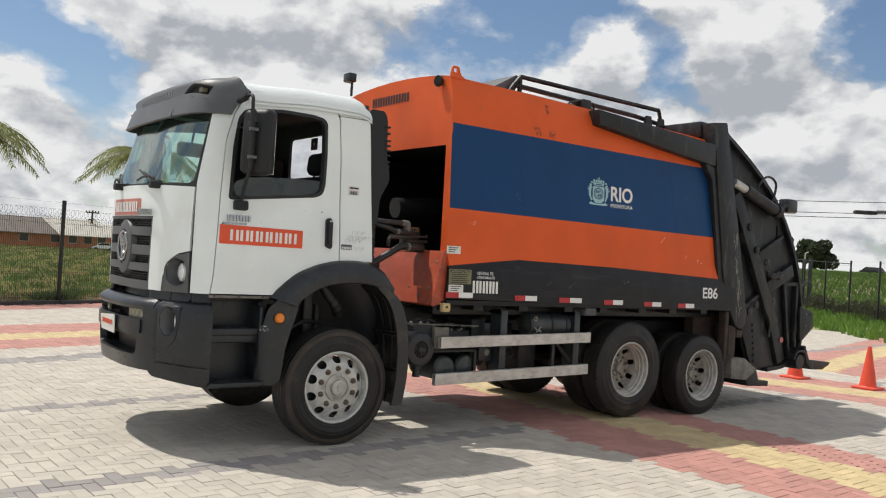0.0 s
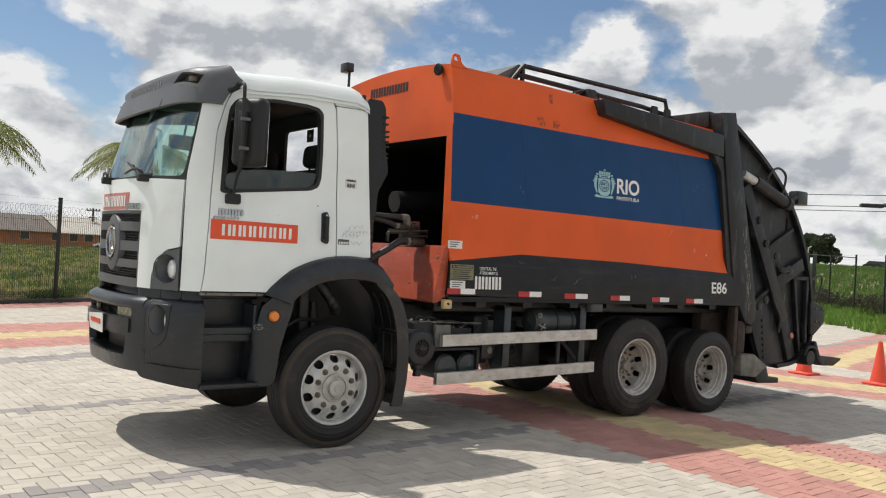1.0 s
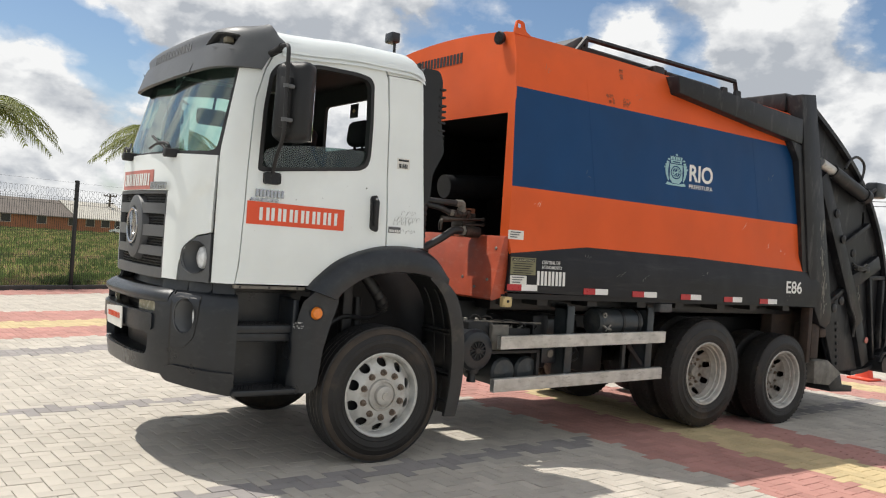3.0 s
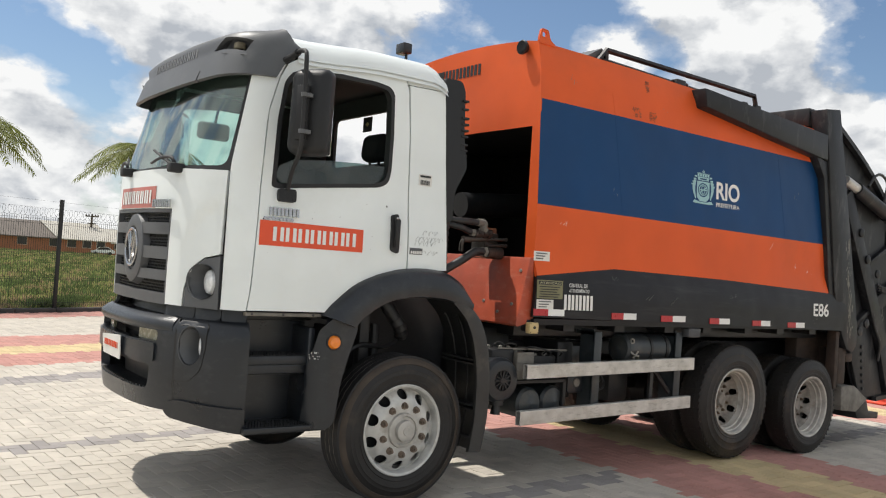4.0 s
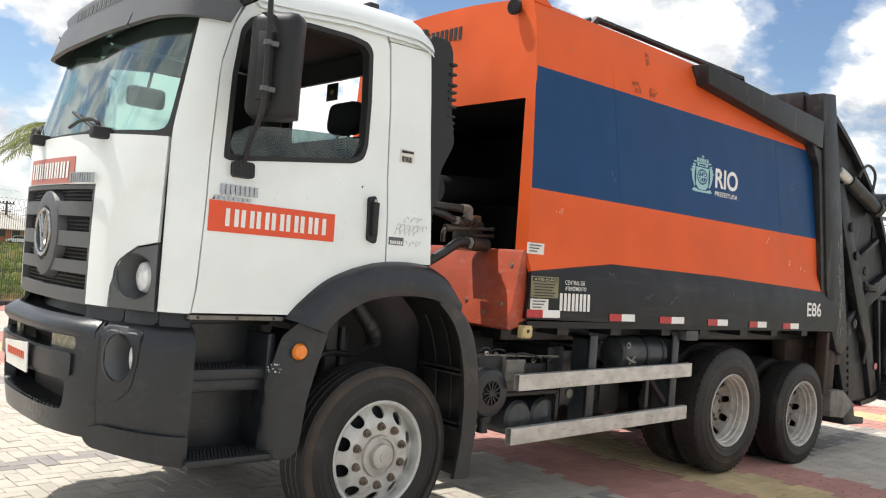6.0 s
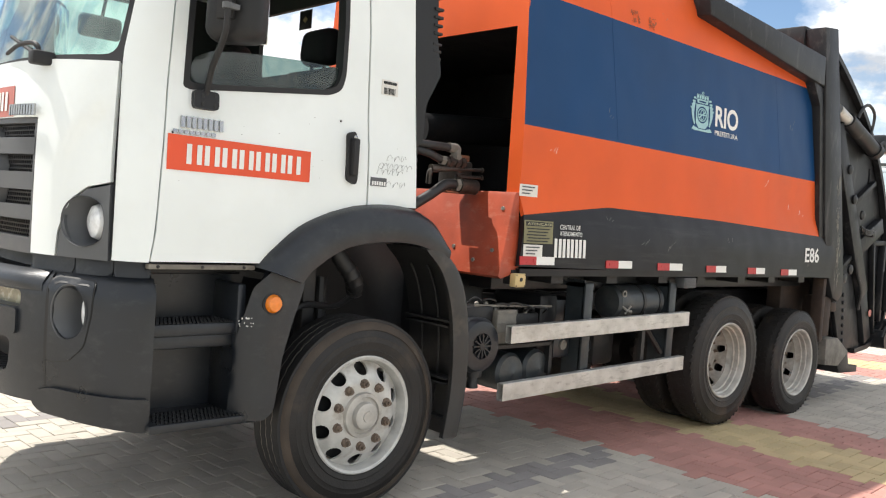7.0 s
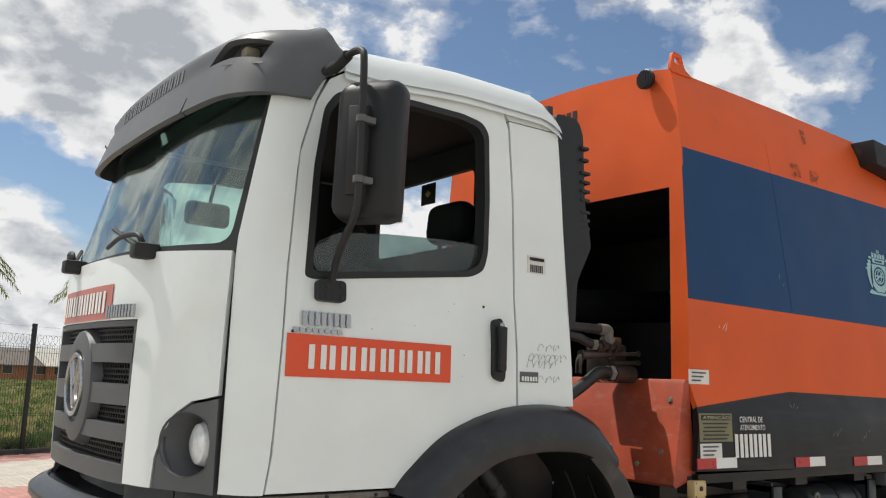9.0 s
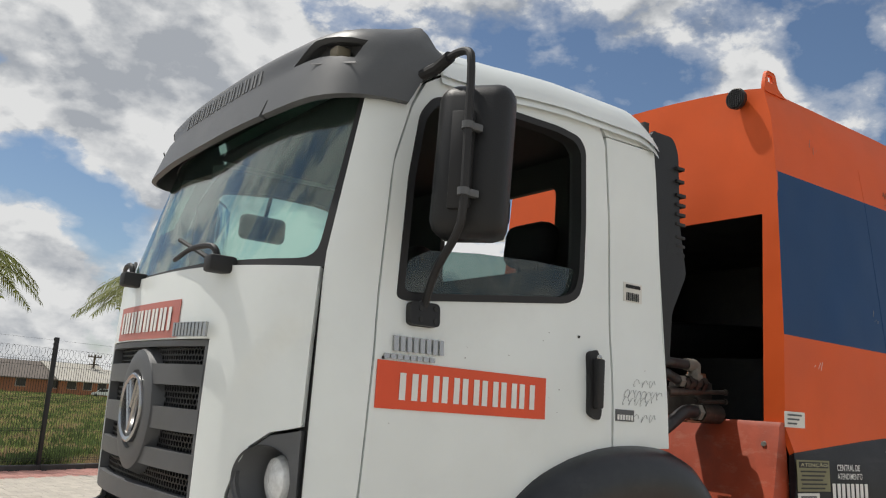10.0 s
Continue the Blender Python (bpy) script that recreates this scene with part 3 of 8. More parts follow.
both("corner_seam_strip", make_corner_seam, RUBBER, truck, "thin black strip drawn for the dark seam beside the front panel")


# roof
def roof(t, x):
    """Across the roof from the near eave (t = 0) to the far one (t = 1)."""
    y = 0.128 + 2 * (CY - 0.128) * t
    q = min(t, 1 - t) * 2 * (CY - 0.128)
    drop = 0.165 * math.exp(-q / 0.055) if q < 0.6 else 0
    end = 0.10 * max(0, (x - 0.08) / 0.15) ** 2 * (1 - 0.55 * math.exp(-q / 0.10))
    edge = 0.025 * math.exp(-q / 0.12)
    front_edge = 0.12 * smooth01(q / 0.3) * smooth01((-0.6 - x) / 0.35)
    return (x - edge * max(0, x) - front_edge, y, 3.105 + 0.012 * math.sin(t * math.pi) - 0.04 * smooth01((-0.3 - x) / 0.6) - drop - end)


bm = bmesh.new()
ts = [0, 0.008, 0.018, 0.03, 0.045, 0.07, 0.11, 0.2, 0.35, 0.5]
ts = ts + [1 - t for t in reversed(ts[:-1])]
xs = [-0.955, -0.9, -0.8, -0.65, -0.5, -0.35, -0.2, 0.0, 0.1, 0.16, 0.20, 0.235]
for lower in (0, 0.03):
    grid = [[bm.verts.new(Vector(roof(t, x)) - Vector((0, 0, lower))) for t in ts] for x in xs]
    for a, b in zip(grid, grid[1:]):
        for k in range(len(ts) - 1):
            bm.faces.new((a[k], a[k + 1], b[k + 1], b[k]))
part("cab_roof", bm, WHITE, truck, smooth=60)


# side rail between the door's top and the eave
def make_rail():
    o = [(-1.02, 2.868), (-0.92, 2.932), (-0.63, 2.962), (-0.33, 2.972), (-0.185, 2.962), (-0.115, 2.925), (-0.09, 2.892), (0.215, 2.897), (0.215, 2.96), (0.1, 2.985), (-0.9, 2.985), (-1.03, 2.94)]
    return skin(bmesh.new(), cab_side, o, thick=0.025, step=0.08)


both("roof_rail", make_rail, WHITE, truck)

# back wall with its window, floor and lining
bm = skin(bmesh.new(), lambda u, z: (0.205, CY + u, z), rect(-1.0, 1.0, 1.63, 3.03), [rounded(rect(-0.45, 0.50, 2.42, 2.825), 0.05)], thick=0.03, step=0.3)
part("cab_back_wall", bm, LINING, truck)
bm = bmesh.new()
box(bm, -1.30, -0.64, 0.3, 2.04, 1.23, 1.28, 0.01)
box(bm, -0.66, 0.20, 0.2, 2.14, 1.63, 1.66, 0.01)
box(bm, -0.70, -0.67, 0.3, 2.04, 1.25, 1.64)
pieces("cab_floor", bm, CHASSIS, truck)


def make_sill():
    return box(bmesh.new(), -1.2, -0.68, 0.10, 0.14, 1.270, 1.292, 0.003)


sill, _ = both("door_sill", make_sill, DUST, truck, "grubby pale sill under the door")
bm = bmesh.new()
for x in (-1.16, -0.95, -0.74):
    lathe(bm, [(0, 0.008), (-0.004, 0.007)], (x, 0.099, 1.281), "y", 8, cap=True)
pieces("sill_bolt", bm, RUBBER, sill)
bm = bmesh.new()
box(bm, -1.02, 0.19, 0.2, 2.14, 2.965, 2.99, 0.005)
part("headliner", bm, LINING, truck)
bm = bmesh.new()
box(bm, -1.36, -0.98, 0.24, 2.10, 1.75, 2.10, 0.05)
box(bm, -1.26, -1.0, 0.45, 0.98, 2.06, 2.20, 0.05)
part("dashboard", bm, PLASTIC, truck)


def inner_trim():
    bm = skin(bmesh.new(), lambda x, z: (x, lerp(SIDE_TAPER, z) + 0.05, z), [(-1.15, 1.3), (-0.70, 1.3), (-0.52, 1.5), (-0.2, 1.63), (0.19, 1.66), (0.19, 2.95), (-0.98, 2.93), (-1.1, 2.7)],
              [shrink(win_outer, 0.02)], thick=0.02, step=0.2)
    return bm


both("door_trim", inner_trim, LINING, truck)


def seat(y, x=-0.38):
    bm = bmesh.new()
    box(bm, x - 0.28, x + 0.22, y - 0.25, y + 0.25, 1.69, 1.84, 0.05)
    box(bm, x - 0.2, x + 0.15, y - 0.18, y + 0.18, 1.662, 1.7, 0.01)
    s = part("cab_seat", bm, CLOTH, truck, "black cloth cab seat")
    bm = box(bmesh.new(), -0.07, 0.07, -0.25, 0.25, 0, 0.62, 0.05, pose(x + 0.26, y, 1.76, 0, 12, 0))
    part("backrest", bm, CLOTH, s)
    bm = box(bmesh.new(), -0.07, 0.07, -0.15, 0.15, 0, 0.21, 0.06, pose(x + 0.40, y, 2.40, 0, 6, 0), seg=4)
    box(bm, x + 0.385, x + 0.40, y - 0.07, y - 0.055, 2.33, 2.45)
    box(bm, x + 0.385, x + 0.40, y + 0.055, y + 0.07, 2.33, 2.45)
    part("headrest", bm, CLOTH, s)


seat(0.72)
seat(1.75)
bm = bmesh.new()
ring = [Vector((-0.92, 0.7, 2.13)) + pose(0, 0, 0, 0, 32, 0).to_3x3() @ Vector((0.23 * math.cos(k * math.pi / 16), 0.23 * math.sin(k * math.pi / 16), 0)) for k in range(33)]
rod(bm, ring, 0.016, 8, cap=False)
rod(bm, [ring[0], ring[16]], 0.018, 8)
rod(bm, [(-0.92, 0.7, 2.13), (-1.1, 0.7, 1.85)], 0.03, 8)
part("steering_wheel", bm, RUBBER, truck)

# windscreen
bm = skin(bmesh.new(), screen, rounded(rect(-0.985, 0.985, 2.15, 2.90), 0.05), thick=0.006, step=0.14)
ws = part("windscreen", bm, WINDSCREEN, truck, "greenish curved windscreen with a dust film", smooth=60)
bm = skin(bmesh.new(), screen, rounded(rect(-1.0, 1.0, 2.135, 2.93), 0.05), [rounded(rect(-0.955, 0.955, 2.175, 2.80), 0.06)], thick=0.02, step=0.1, lift=0.003)
part("windscreen_seal", bm, RUBBER, ws, "black windscreen seal")
bm = skin(bmesh.new(), screen, rect(-0.50, -0.18, 2.40, 2.62), thick=0.002, step=0.2, lift=-0.012)
part("paper", bm, VEILED_PAPER, ws, "white paper behind the glass")

# front panel, grille opening and headlight recesses


def bezel_outline(sg):
    o = [(0.985, 1.295), (0.735, 1.295), (0.742, 1.40), (0.763, 1.48), (0.806, 1.548), (0.875, 1.598), (0.985, 1.622)]
    return [(u * sg, z) for u, z in o]


half = [(0.57, 1.295), (0.725, 1.295), (0.732, 1.403), (0.753, 1.487), (0.798, 1.557), (0.87, 1.608), (0.982, 1.633), (0.9865, 2.145), (0.6, 2.155)]
panel_outline = [(-0.585, 1.90), (0.585, 1.90)] + half + [(0, 2.16)] + [(-u, z) for u, z in reversed(half)]


def front_relief(u, z):
    """The front panel with its raised middle: a step runs up and round beside the grille."""
    x, y, zz = front(u, z)
    a = abs(u)
    edge = 0.735 + 0.245 * max(0.0, min(1.0, (z - 1.62) / 0.36)) ** 2.2
    k = 1 / (1 + math.exp(-(a - edge) / 0.009)) if z < 2.02 else 0.0
    k *= max(0.0, min(1.0, (2.02 - z) / 0.05)) * (1 - smooth01((a - 0.925) / 0.05))
    return (x + 0.018 * k, y, zz)


bm = skin(bmesh.new(), front_relief, panel_outline, thick=0.025, step=0.026)
front_panel = part("front_panel", bm, WHITE, truck, "white front panel with raised centre", smooth=50)

# Near-black strips set behind the panel gaps to stand for their shade.
bm = bmesh.new()
for sg in (1, -1):
    o = [(0.965, 1.3), (0.998, 1.3), (0.998, 2.15), (0.965, 2.15)]
    skin(bm, front, o if sg > 0 else [(-u, z) for u, z in reversed(o)], thick=0.01, step=0.1, lift=-0.03)
pieces("panel_gap_strip", bm, RUBBER, front_panel)

# grille: bars, mesh and emblem
bm = bmesh.new()
for z0, z1 in ((1.735, 1.81), (1.575, 1.655), (1.44, 1.505), (1.29, 1.36)):
    skin(bm, front, rect(-0.568, 0.568, z0, z1), thick=0.07, step=0.08, lift=-0.002)
gbars = bm
bm = skin(bmesh.new(), front, rect(-0.575, 0.575, 1.875, 1.897), thick=0.06, step=0.1, lift=-0.004)
grille = part("grille", bm, GRILLE, truck, "grey plastic radiator grille")
pieces("grille_bar", gbars, GRILLE, grille)
bm = bmesh.new()
for sg in (-1, 1):
    skin(bm, front, [(sg * 0.571, 1.29), (sg * 0.548, 1.29), (sg * 0.560, 1.89), (sg * 0.584, 1.89)], thick=0.06, step=0.1, lift=-0.004)
pieces("grille_frame", bm, GRILLE, grille)
bm = bmesh.new()
skin(bm, front, rect(-0.56, 0.56, 1.28, 1.89), thick=0.01, step=0.12, lift=-0.10)
part("grille_back", bm, CHASSIS, grille)
# honeycomb of thin walls behind the bars
bm = bmesh.new()
HEX = 0.0135
for z0, z1 in ((1.81, 1.876), (1.655, 1.735), (1.505, 1.575), (1.36, 1.44)):
    for r in range(int((z1 - z0) / (HEX * 1.5)) + 1):
        for k in range(47):
            u, z = -0.545 + (k + 0.5 * (r % 2)) * HEX * 1.732, z0 + 0.006 + r * HEX * 1.5
            pts = [(u + HEX * math.sin(math.pi / 3 * j), z + HEX * math.cos(math.pi / 3 * j)) for j in range(4)]
            for (ua, za), (ub, zb) in zip(pts, pts[1:]):
                if max(za, zb) > z1 + 0.012:
                    continue
                d = Vector((ub - ua, zb - za)).normalized() * 0.0026
                q = [(ua - d.y, za + d.x), (ua + d.y, za - d.x), (ub + d.y, zb - d.x), (ub - d.y, zb + d.x)]
                f0 = [bm.verts.new(Vector(front(uu, zz)) + Vector((0.040, 0, 0))) for uu, zz in q]
                f1 = [bm.verts.new(v.co + Vector((0.02, 0, 0))) for v in f0]
                bm.faces.new(f0)
                for j in range(4):
                    bm.faces.new((f0[j], f1[j], f1[(j + 1) % 4], f0[(j + 1) % 4]))
tagged(part("grille_mesh", bm, BLACK, grille, "black honeycomb mesh", smooth=0), kind="stuff")
fx0 = front(0, 1.64)[0] + 0.010
bm = lathe(bmesh.new(), [(0.05, 0.235), (-0.012, 0.212), (-0.022, 0.175), (-0.02, 0.14), (-0.008, 0.135), (-0.008, 0.0)], (fx0, CY, 1.635), "x", 40)
for v in bm.verts:
    v.co.z = 1.635 + (v.co.z - 1.635) * 1.08
    v.co.y = CY + (v.co.y - CY) * 0.95
part("emblem_housing", bm, GRILLE, grille)
bm = lathe(bmesh.new(), [(-0.008, 0.135), (-0.028, 0.133), (-0.033, 0.125), (-0.028, 0.113), (-0.010, 0.111)], (fx0, CY, 1.64), "x", 48)
for k, (ya, za, yb, zb) in enumerate(((-0.075, 0.085, 0, -0.09), (0.075, 0.085, 0, -0.09), (-0.045, 0.105, 0, 0.0), (0.045, 0.105, 0, 0.0))):
    rod(bm, [(fx0 - 0.018, CY + ya, 1.64 + za), (fx0 - 0.018, CY + yb, 1.64 + zb)], 0.012, 6)
part("emblem", bm, CHROME, grille, "round chrome emblem")

# number on the front panel, sign above the grille
bm = skin(bmesh.new(), front, rect(-0.395, 0.36, 1.905, 2.045), thick=0.002, step=0.1, lift=0.004)
part("front_sign", bm, FADED, front_panel, "faded red sign")
bars_on("sign_lettering", front, strokes(-0.34, 0.30, 7), 1.932, 2.02, INK, front_panel, 0.008, "white bars")
bars_on("badge", front, strokes(0.375, 0.60, 5, 0.4), 1.905, 1.955, CHROME, front_panel, 0.03, "small chrome badge", thick=0.01)

# headlights
for sg in (1, -1):
    bo = bezel_outline(sg) if sg > 0 else list(reversed(bezel_outline(sg)))
    cu, cz = 0.862 * sg, 1.457
    bm = skin(bmesh.new(), front_relief, bo, [oval(cu, cz, 0.102, 0.110)], thick=0.05, step=0.07, lift=0.003)
    hb = part("headlight_bezel", bm, GREY, truck, "dark grey headlight bezel")
    fx, fy, fz = front_relief(cu, cz)
    bm = lathe(bmesh.new(), [(-0.012, 0.110), (0.05, 0.106), (0.10, 0.100), (0.15, 0.09), (0.15, 0.0)], (fx, fy, fz), "x", 36)
    for v in bm.verts:  # the bowl's mouth follows the bowed front
        d = (CY - v.co.y) - cu
        v.co.x += (front_x(cu + d) - front_x(cu)) * max(0, 1 - (v.co.x - fx + 0.012) / 0.1)
    part("headlight_bowl", bm, GREY, hb)
    bm = lathe(bmesh.new(), [(0.09, 0.08), (0.03, 0.079), (0.012, 0.07), (0.0, 0.045), (-0.004, 0.0)], (fx + 0.030, fy + 0.012 * sg, fz), "x", 32)
    part("headlight_lens", bm, LENS, hb, "round clear headlight")

# visor over the windscreen
VISOR_PLAN = [(0.0, -1.456), (0.3, -1.452), (0.6, -1.430), (0.88, -1.385), (1.02, -1.27), (1.065, -1.10)]
VISOR_LINE = bend([(a, b, 0) for a, b in VISOR_PLAN], 8)
VISOR_LEN = [0.0]
for p, q in zip(VISOR_LINE, VISOR_LINE[1:]):
    VISOR_LEN.append(VISOR_LEN[-1] + (q - p).length)
VEND = VISOR_LEN[-1]


def visor(s, v):
    """Round the visor by length s from the middle, and from its lower lip (v = 0) up to the roof (v = 1)."""
    a = abs(s) / VEND * 1.0
    ln = min(abs(s), VEND)
    u, x = lerp(list(zip(VISOR_LEN, [p.x for p in VISOR_LINE])), ln), lerp(list(zip(VISOR_LEN, [p.y for p in VISOR_LINE])), ln)
    k = smooth01((a - 0.62) / 0.38)
    sag = 0.02 * (1 - a * a)
    rows = [(x, u, 2.753 - sag), (x + 0.056 + 0.004 * k, u, 2.918 - 0.058 * k - sag), (x + 0.106 + 0.034 * k, u * (0.975 + 0.02 * k), 3.030 - 0.075 * k * k),
            (x + 0.386 - 0.226 * k, u * (0.93 + 0.05 * k), 3.086 - 0.121 * k ** 7)]
    p = [Vector(r) for r in rows]
    p = [p[0] * 2 - p[1]] + p + [p[3] * 2 - p[2]]
    t = max(0.0, min(2.9999, v * 3))
    i = int(t) + 1
    t -= i - 1
    q = 0.5 * ((2 * p[i]) + (p[i + 1] - p[i - 1]) * t + (2 * p[i - 1] - 5 * p[i] + 4 * p[i + 1] - p[i + 2]) * t * t + (3 * p[i] - p[i - 1] - 3 * p[i + 1] + p[i + 2]) * t ** 3)
    return (q.x, CY - (q.y if s >= 0 else -q.y), q.z)


lamp_hole = {sg: [(0.66 * sg, 0.37), (0.98 * sg, 0.35), (1.0 * sg, 0.54), (0.78 * sg, 0.57)] for sg in (1, -1)}
E_ = VEND - 0.005
bm = skin(bmesh.new(), visor, [(-E_, 0.0), (0.555, 0.0), (0.56, 0.13), (0.568, 0.13), (0.575, 0), (E_, 0.0), (E_, 0.5), (E_, 1.0), (-E_, 1.0), (-E_, 0.5)],
          [lamp_hole[1], lamp_hole[-1]], thick=0.025, step=0.05)
vis = part("sun_visor", bm, GREY, truck, "large grey visor with a cracked lower lip", smooth=60)
for sg in (1, -1):
    a, b, c, d = [Vector(visor(*p)) for p in lamp_hole[sg]]
    n = (b - a).cross(d - a).normalized()
    if n.x > 0:
        n = -n
    bm = bmesh.new()
    q = [bm.verts.new(p) for p in (a, b, c, d)]
    w = [bm.verts.new(p - n * 0.06) for p in (a, b, c, d)]
    for k in range(4):
        bm.faces.new((q[k], q[(k + 1) % 4], w[(k + 1) % 4], w[k]))
    bm.faces.new(w)
    part("marker_lamp_recess", bm, GRILLE, vis)
    m = (a + b + c + d) / 4 - n * 0.035
    bm = box(bmesh.new(), m.x - 0.03, m.x + 0.03, m.y - 0.035, m.y + 0.025, m.z - 0.022, m.z + 0.022, 0.01)
    part("marker_lamp", bm, BUFF, vis, "small dull marker lamp")
    bars_on("groove", visor, [(0.80, 1.0) if sg > 0 else (-1.0, -0.80)], 0.28, 0.297, GREY, vis, 0.012)
bars_on("embossed_lettering", visor, strokes(-0.42, 0.42, 12, 0.3), 0.36, 0.50, LETTER_GREY, vis, 0.003, "raised bars", thick=0.005)
bm = bmesh.new()
rod(bm, [(-0.93, 0.62, 3.05), (-0.935, 0.62, 3.14)], 0.006, 6)
rod(bm, [(-0.9, 0.75, 3.05), (-0.84, 0.76, 3.19)], 0.004, 6)
lathe(bm, [(0, 0.02), (0.02, 0.015), (0.03, 0.005)], (-0.935, 0.62, 3.07), "z", 10)
pieces("antenna", bm, RUBBER, truck)
bm = lathe(bmesh.new(), [(0, 0.05), (0.04, 0.045), (0.07, 0.02), (0.075, 0.0)], (-1.12, 1.62, 3.035), "z", 16)
part("roof_lamp", bm, AMBER, truck, "small amber roof lamp")


# wipers
def wiper(u0, u1):
    bm = bmesh.new()
    p = [Vector(screen(u0, 2.17)) - Vector((0.05, 0, 0)), Vector(screen(u0 - 0.04, 2.22)) - Vector((0.07, 0, 0)), Vector(screen(u0 - 0.2, 2.225)) - Vector((0.06, 0, 0)), Vector(screen(u1, 2.20)) - Vector((0.04, 0, 0))]
    rod(bm, bend(p), [0.012] * 8 + [0.011] * 8 + [0.009] * 9, 8)
    rod(bm, [Vector(screen(u1 + 0.25, 2.19)) - Vector((0.025, 0, 0)), Vector(screen(u1 - 0.12, 2.30)) - Vector((0.022, 0, 0))], 0.009, 6)
    box(bm, -0.05, 0.05, -0.035, 0.035, -0.03, 0.03, 0.012, Matrix.Translation(Vector(screen(u0, 2.155)) - Vector((0.04, 0, 0))))
    return part("wiper", bm, RUBBER, truck, "black windscreen wiper")


wiper(0.62, 0.25)
wiper(-0.20, -0.62)

# ---- bumper ----
bm = skin(bmesh.new(), bumper, rounded([(-0.742, 0.655), (-0.67, 0.64), (0.67, 0.64), (0.742, 0.655), (0.742, 1.225), (-0.742, 1.225)], 0.02),
          [rounded(rect(-0.61, 0.61, 1.058, 1.132), 0.025), rounded([(-0.53, 0.755), (0.53, 0.755), (0.56, 0.915), (-0.56, 0.915)], 0.05)], thick=0.06, step=0.055)
bump = part("front_bumper", bm, PLASTIC, truck, "dark grey front bumper with slots", smooth=50)
bm = skin(bmesh.new(), bumper, rect(-0.66, 0.66, 0.68, 1.22), thick=0.01, step=0.15, lift=-0.16)
part("bumper_back", bm, CHASSIS, bump)
bm = bmesh.new()
for k in range(24):
    s0 = -0.52 + k * 0.0445
    a, b = Vector(bumper(s0, 0.755)), Vector(bumper(s0 + 0.032, 0.755))
    box(bm, a.x + 0.012, a.x + 0.15, b.y, a.y, 0.750, 0.766)
pieces("bumper_rib", bm, BLACK, bump, "rib of the bumper step")
bm = bmesh.new()
for s0, s1 in ((-0.58, -0.30), (0.30, 0.60)):
    skin(bm, bumper, rounded(rect(s0, s1, 1.05, 1.14), 0.02), thick=0.02, step=0.1, lift=-0.055)
pieces("bumper_lamp", bm, OLD_LENS, bump, "yellowed lamp behind the slot")
# the rolled upper lip and the middle bar stand out from the face
def rolled(s, z):
    x, y, zz = bumper(s, z)
    k = max(0.0, min(1.0, (z - 1.14) / 0.085))
    return (x - 0.022 * math.sin(k * math.pi) ** 0.7 * (1 if abs(s) < 0.62 else max(0.0, (0.72 - abs(s)) / 0.1)), y, zz)


bm = skin(bmesh.new(), rolled, rect(-0.72, 0.72, 1.14, 1.225), thick=0.03, step=0.028, lift=0.003)
part("bumper_top_lip", bm, PLASTIC, bump, "rolled upper lip of the bumper", smooth=60)
bm = skin(bmesh.new(), bumper, rounded(rect(-0.60, 0.60, 0.935, 1.05), 0.02), thick=0.03, step=0.06, lift=0.014)
part("bumper_bar", bm, PLASTIC, bump, "middle bar of the bumper", smooth=60)
bm = skin(bmesh.new(), lambda u, z: (-1.690 + 0.05 * (1.04 - z), CY - u, z), rounded([(-0.19, 1.03), (-0.16, 0.905), (0.225, 0.90), (0.23, 1.06)], 0.01), thick=0.006, step=0.1)
pl = part("dealer_plate", bm, PAPER, bump, "white plate with red bars, slightly crooked")
bars_on("plate_marks", lambda u, z: (-1.692 + 0.05 * (1.04 - z), CY - u, z), strokes(-0.13, 0.18, 8, 0.3), 0.965, 1.005, RED, bump, 0.001, "red bars")


def make_bumper_side(sg):
    def f(s, z):
        return bumper(s * sg, z)
    o = [(0.747, 0.65), (1.33, 0.62), (1.33, 1.225), (0.747, 1.225)]
    if sg < 0:
        f2 = lambda s, z: bumper(s, z)
        o = [(-s, z) for s, z in reversed(o)]
        return skin(bmesh.new(), f2, o, [oval(-0.855, 1.06, 0.078, 0.115)], thick=0.06, step=0.06)
    return skin(bmesh.new(), bumper, o, [oval(0.855, 1.06, 0.078, 0.115)], thick=0.06, step=0.06)


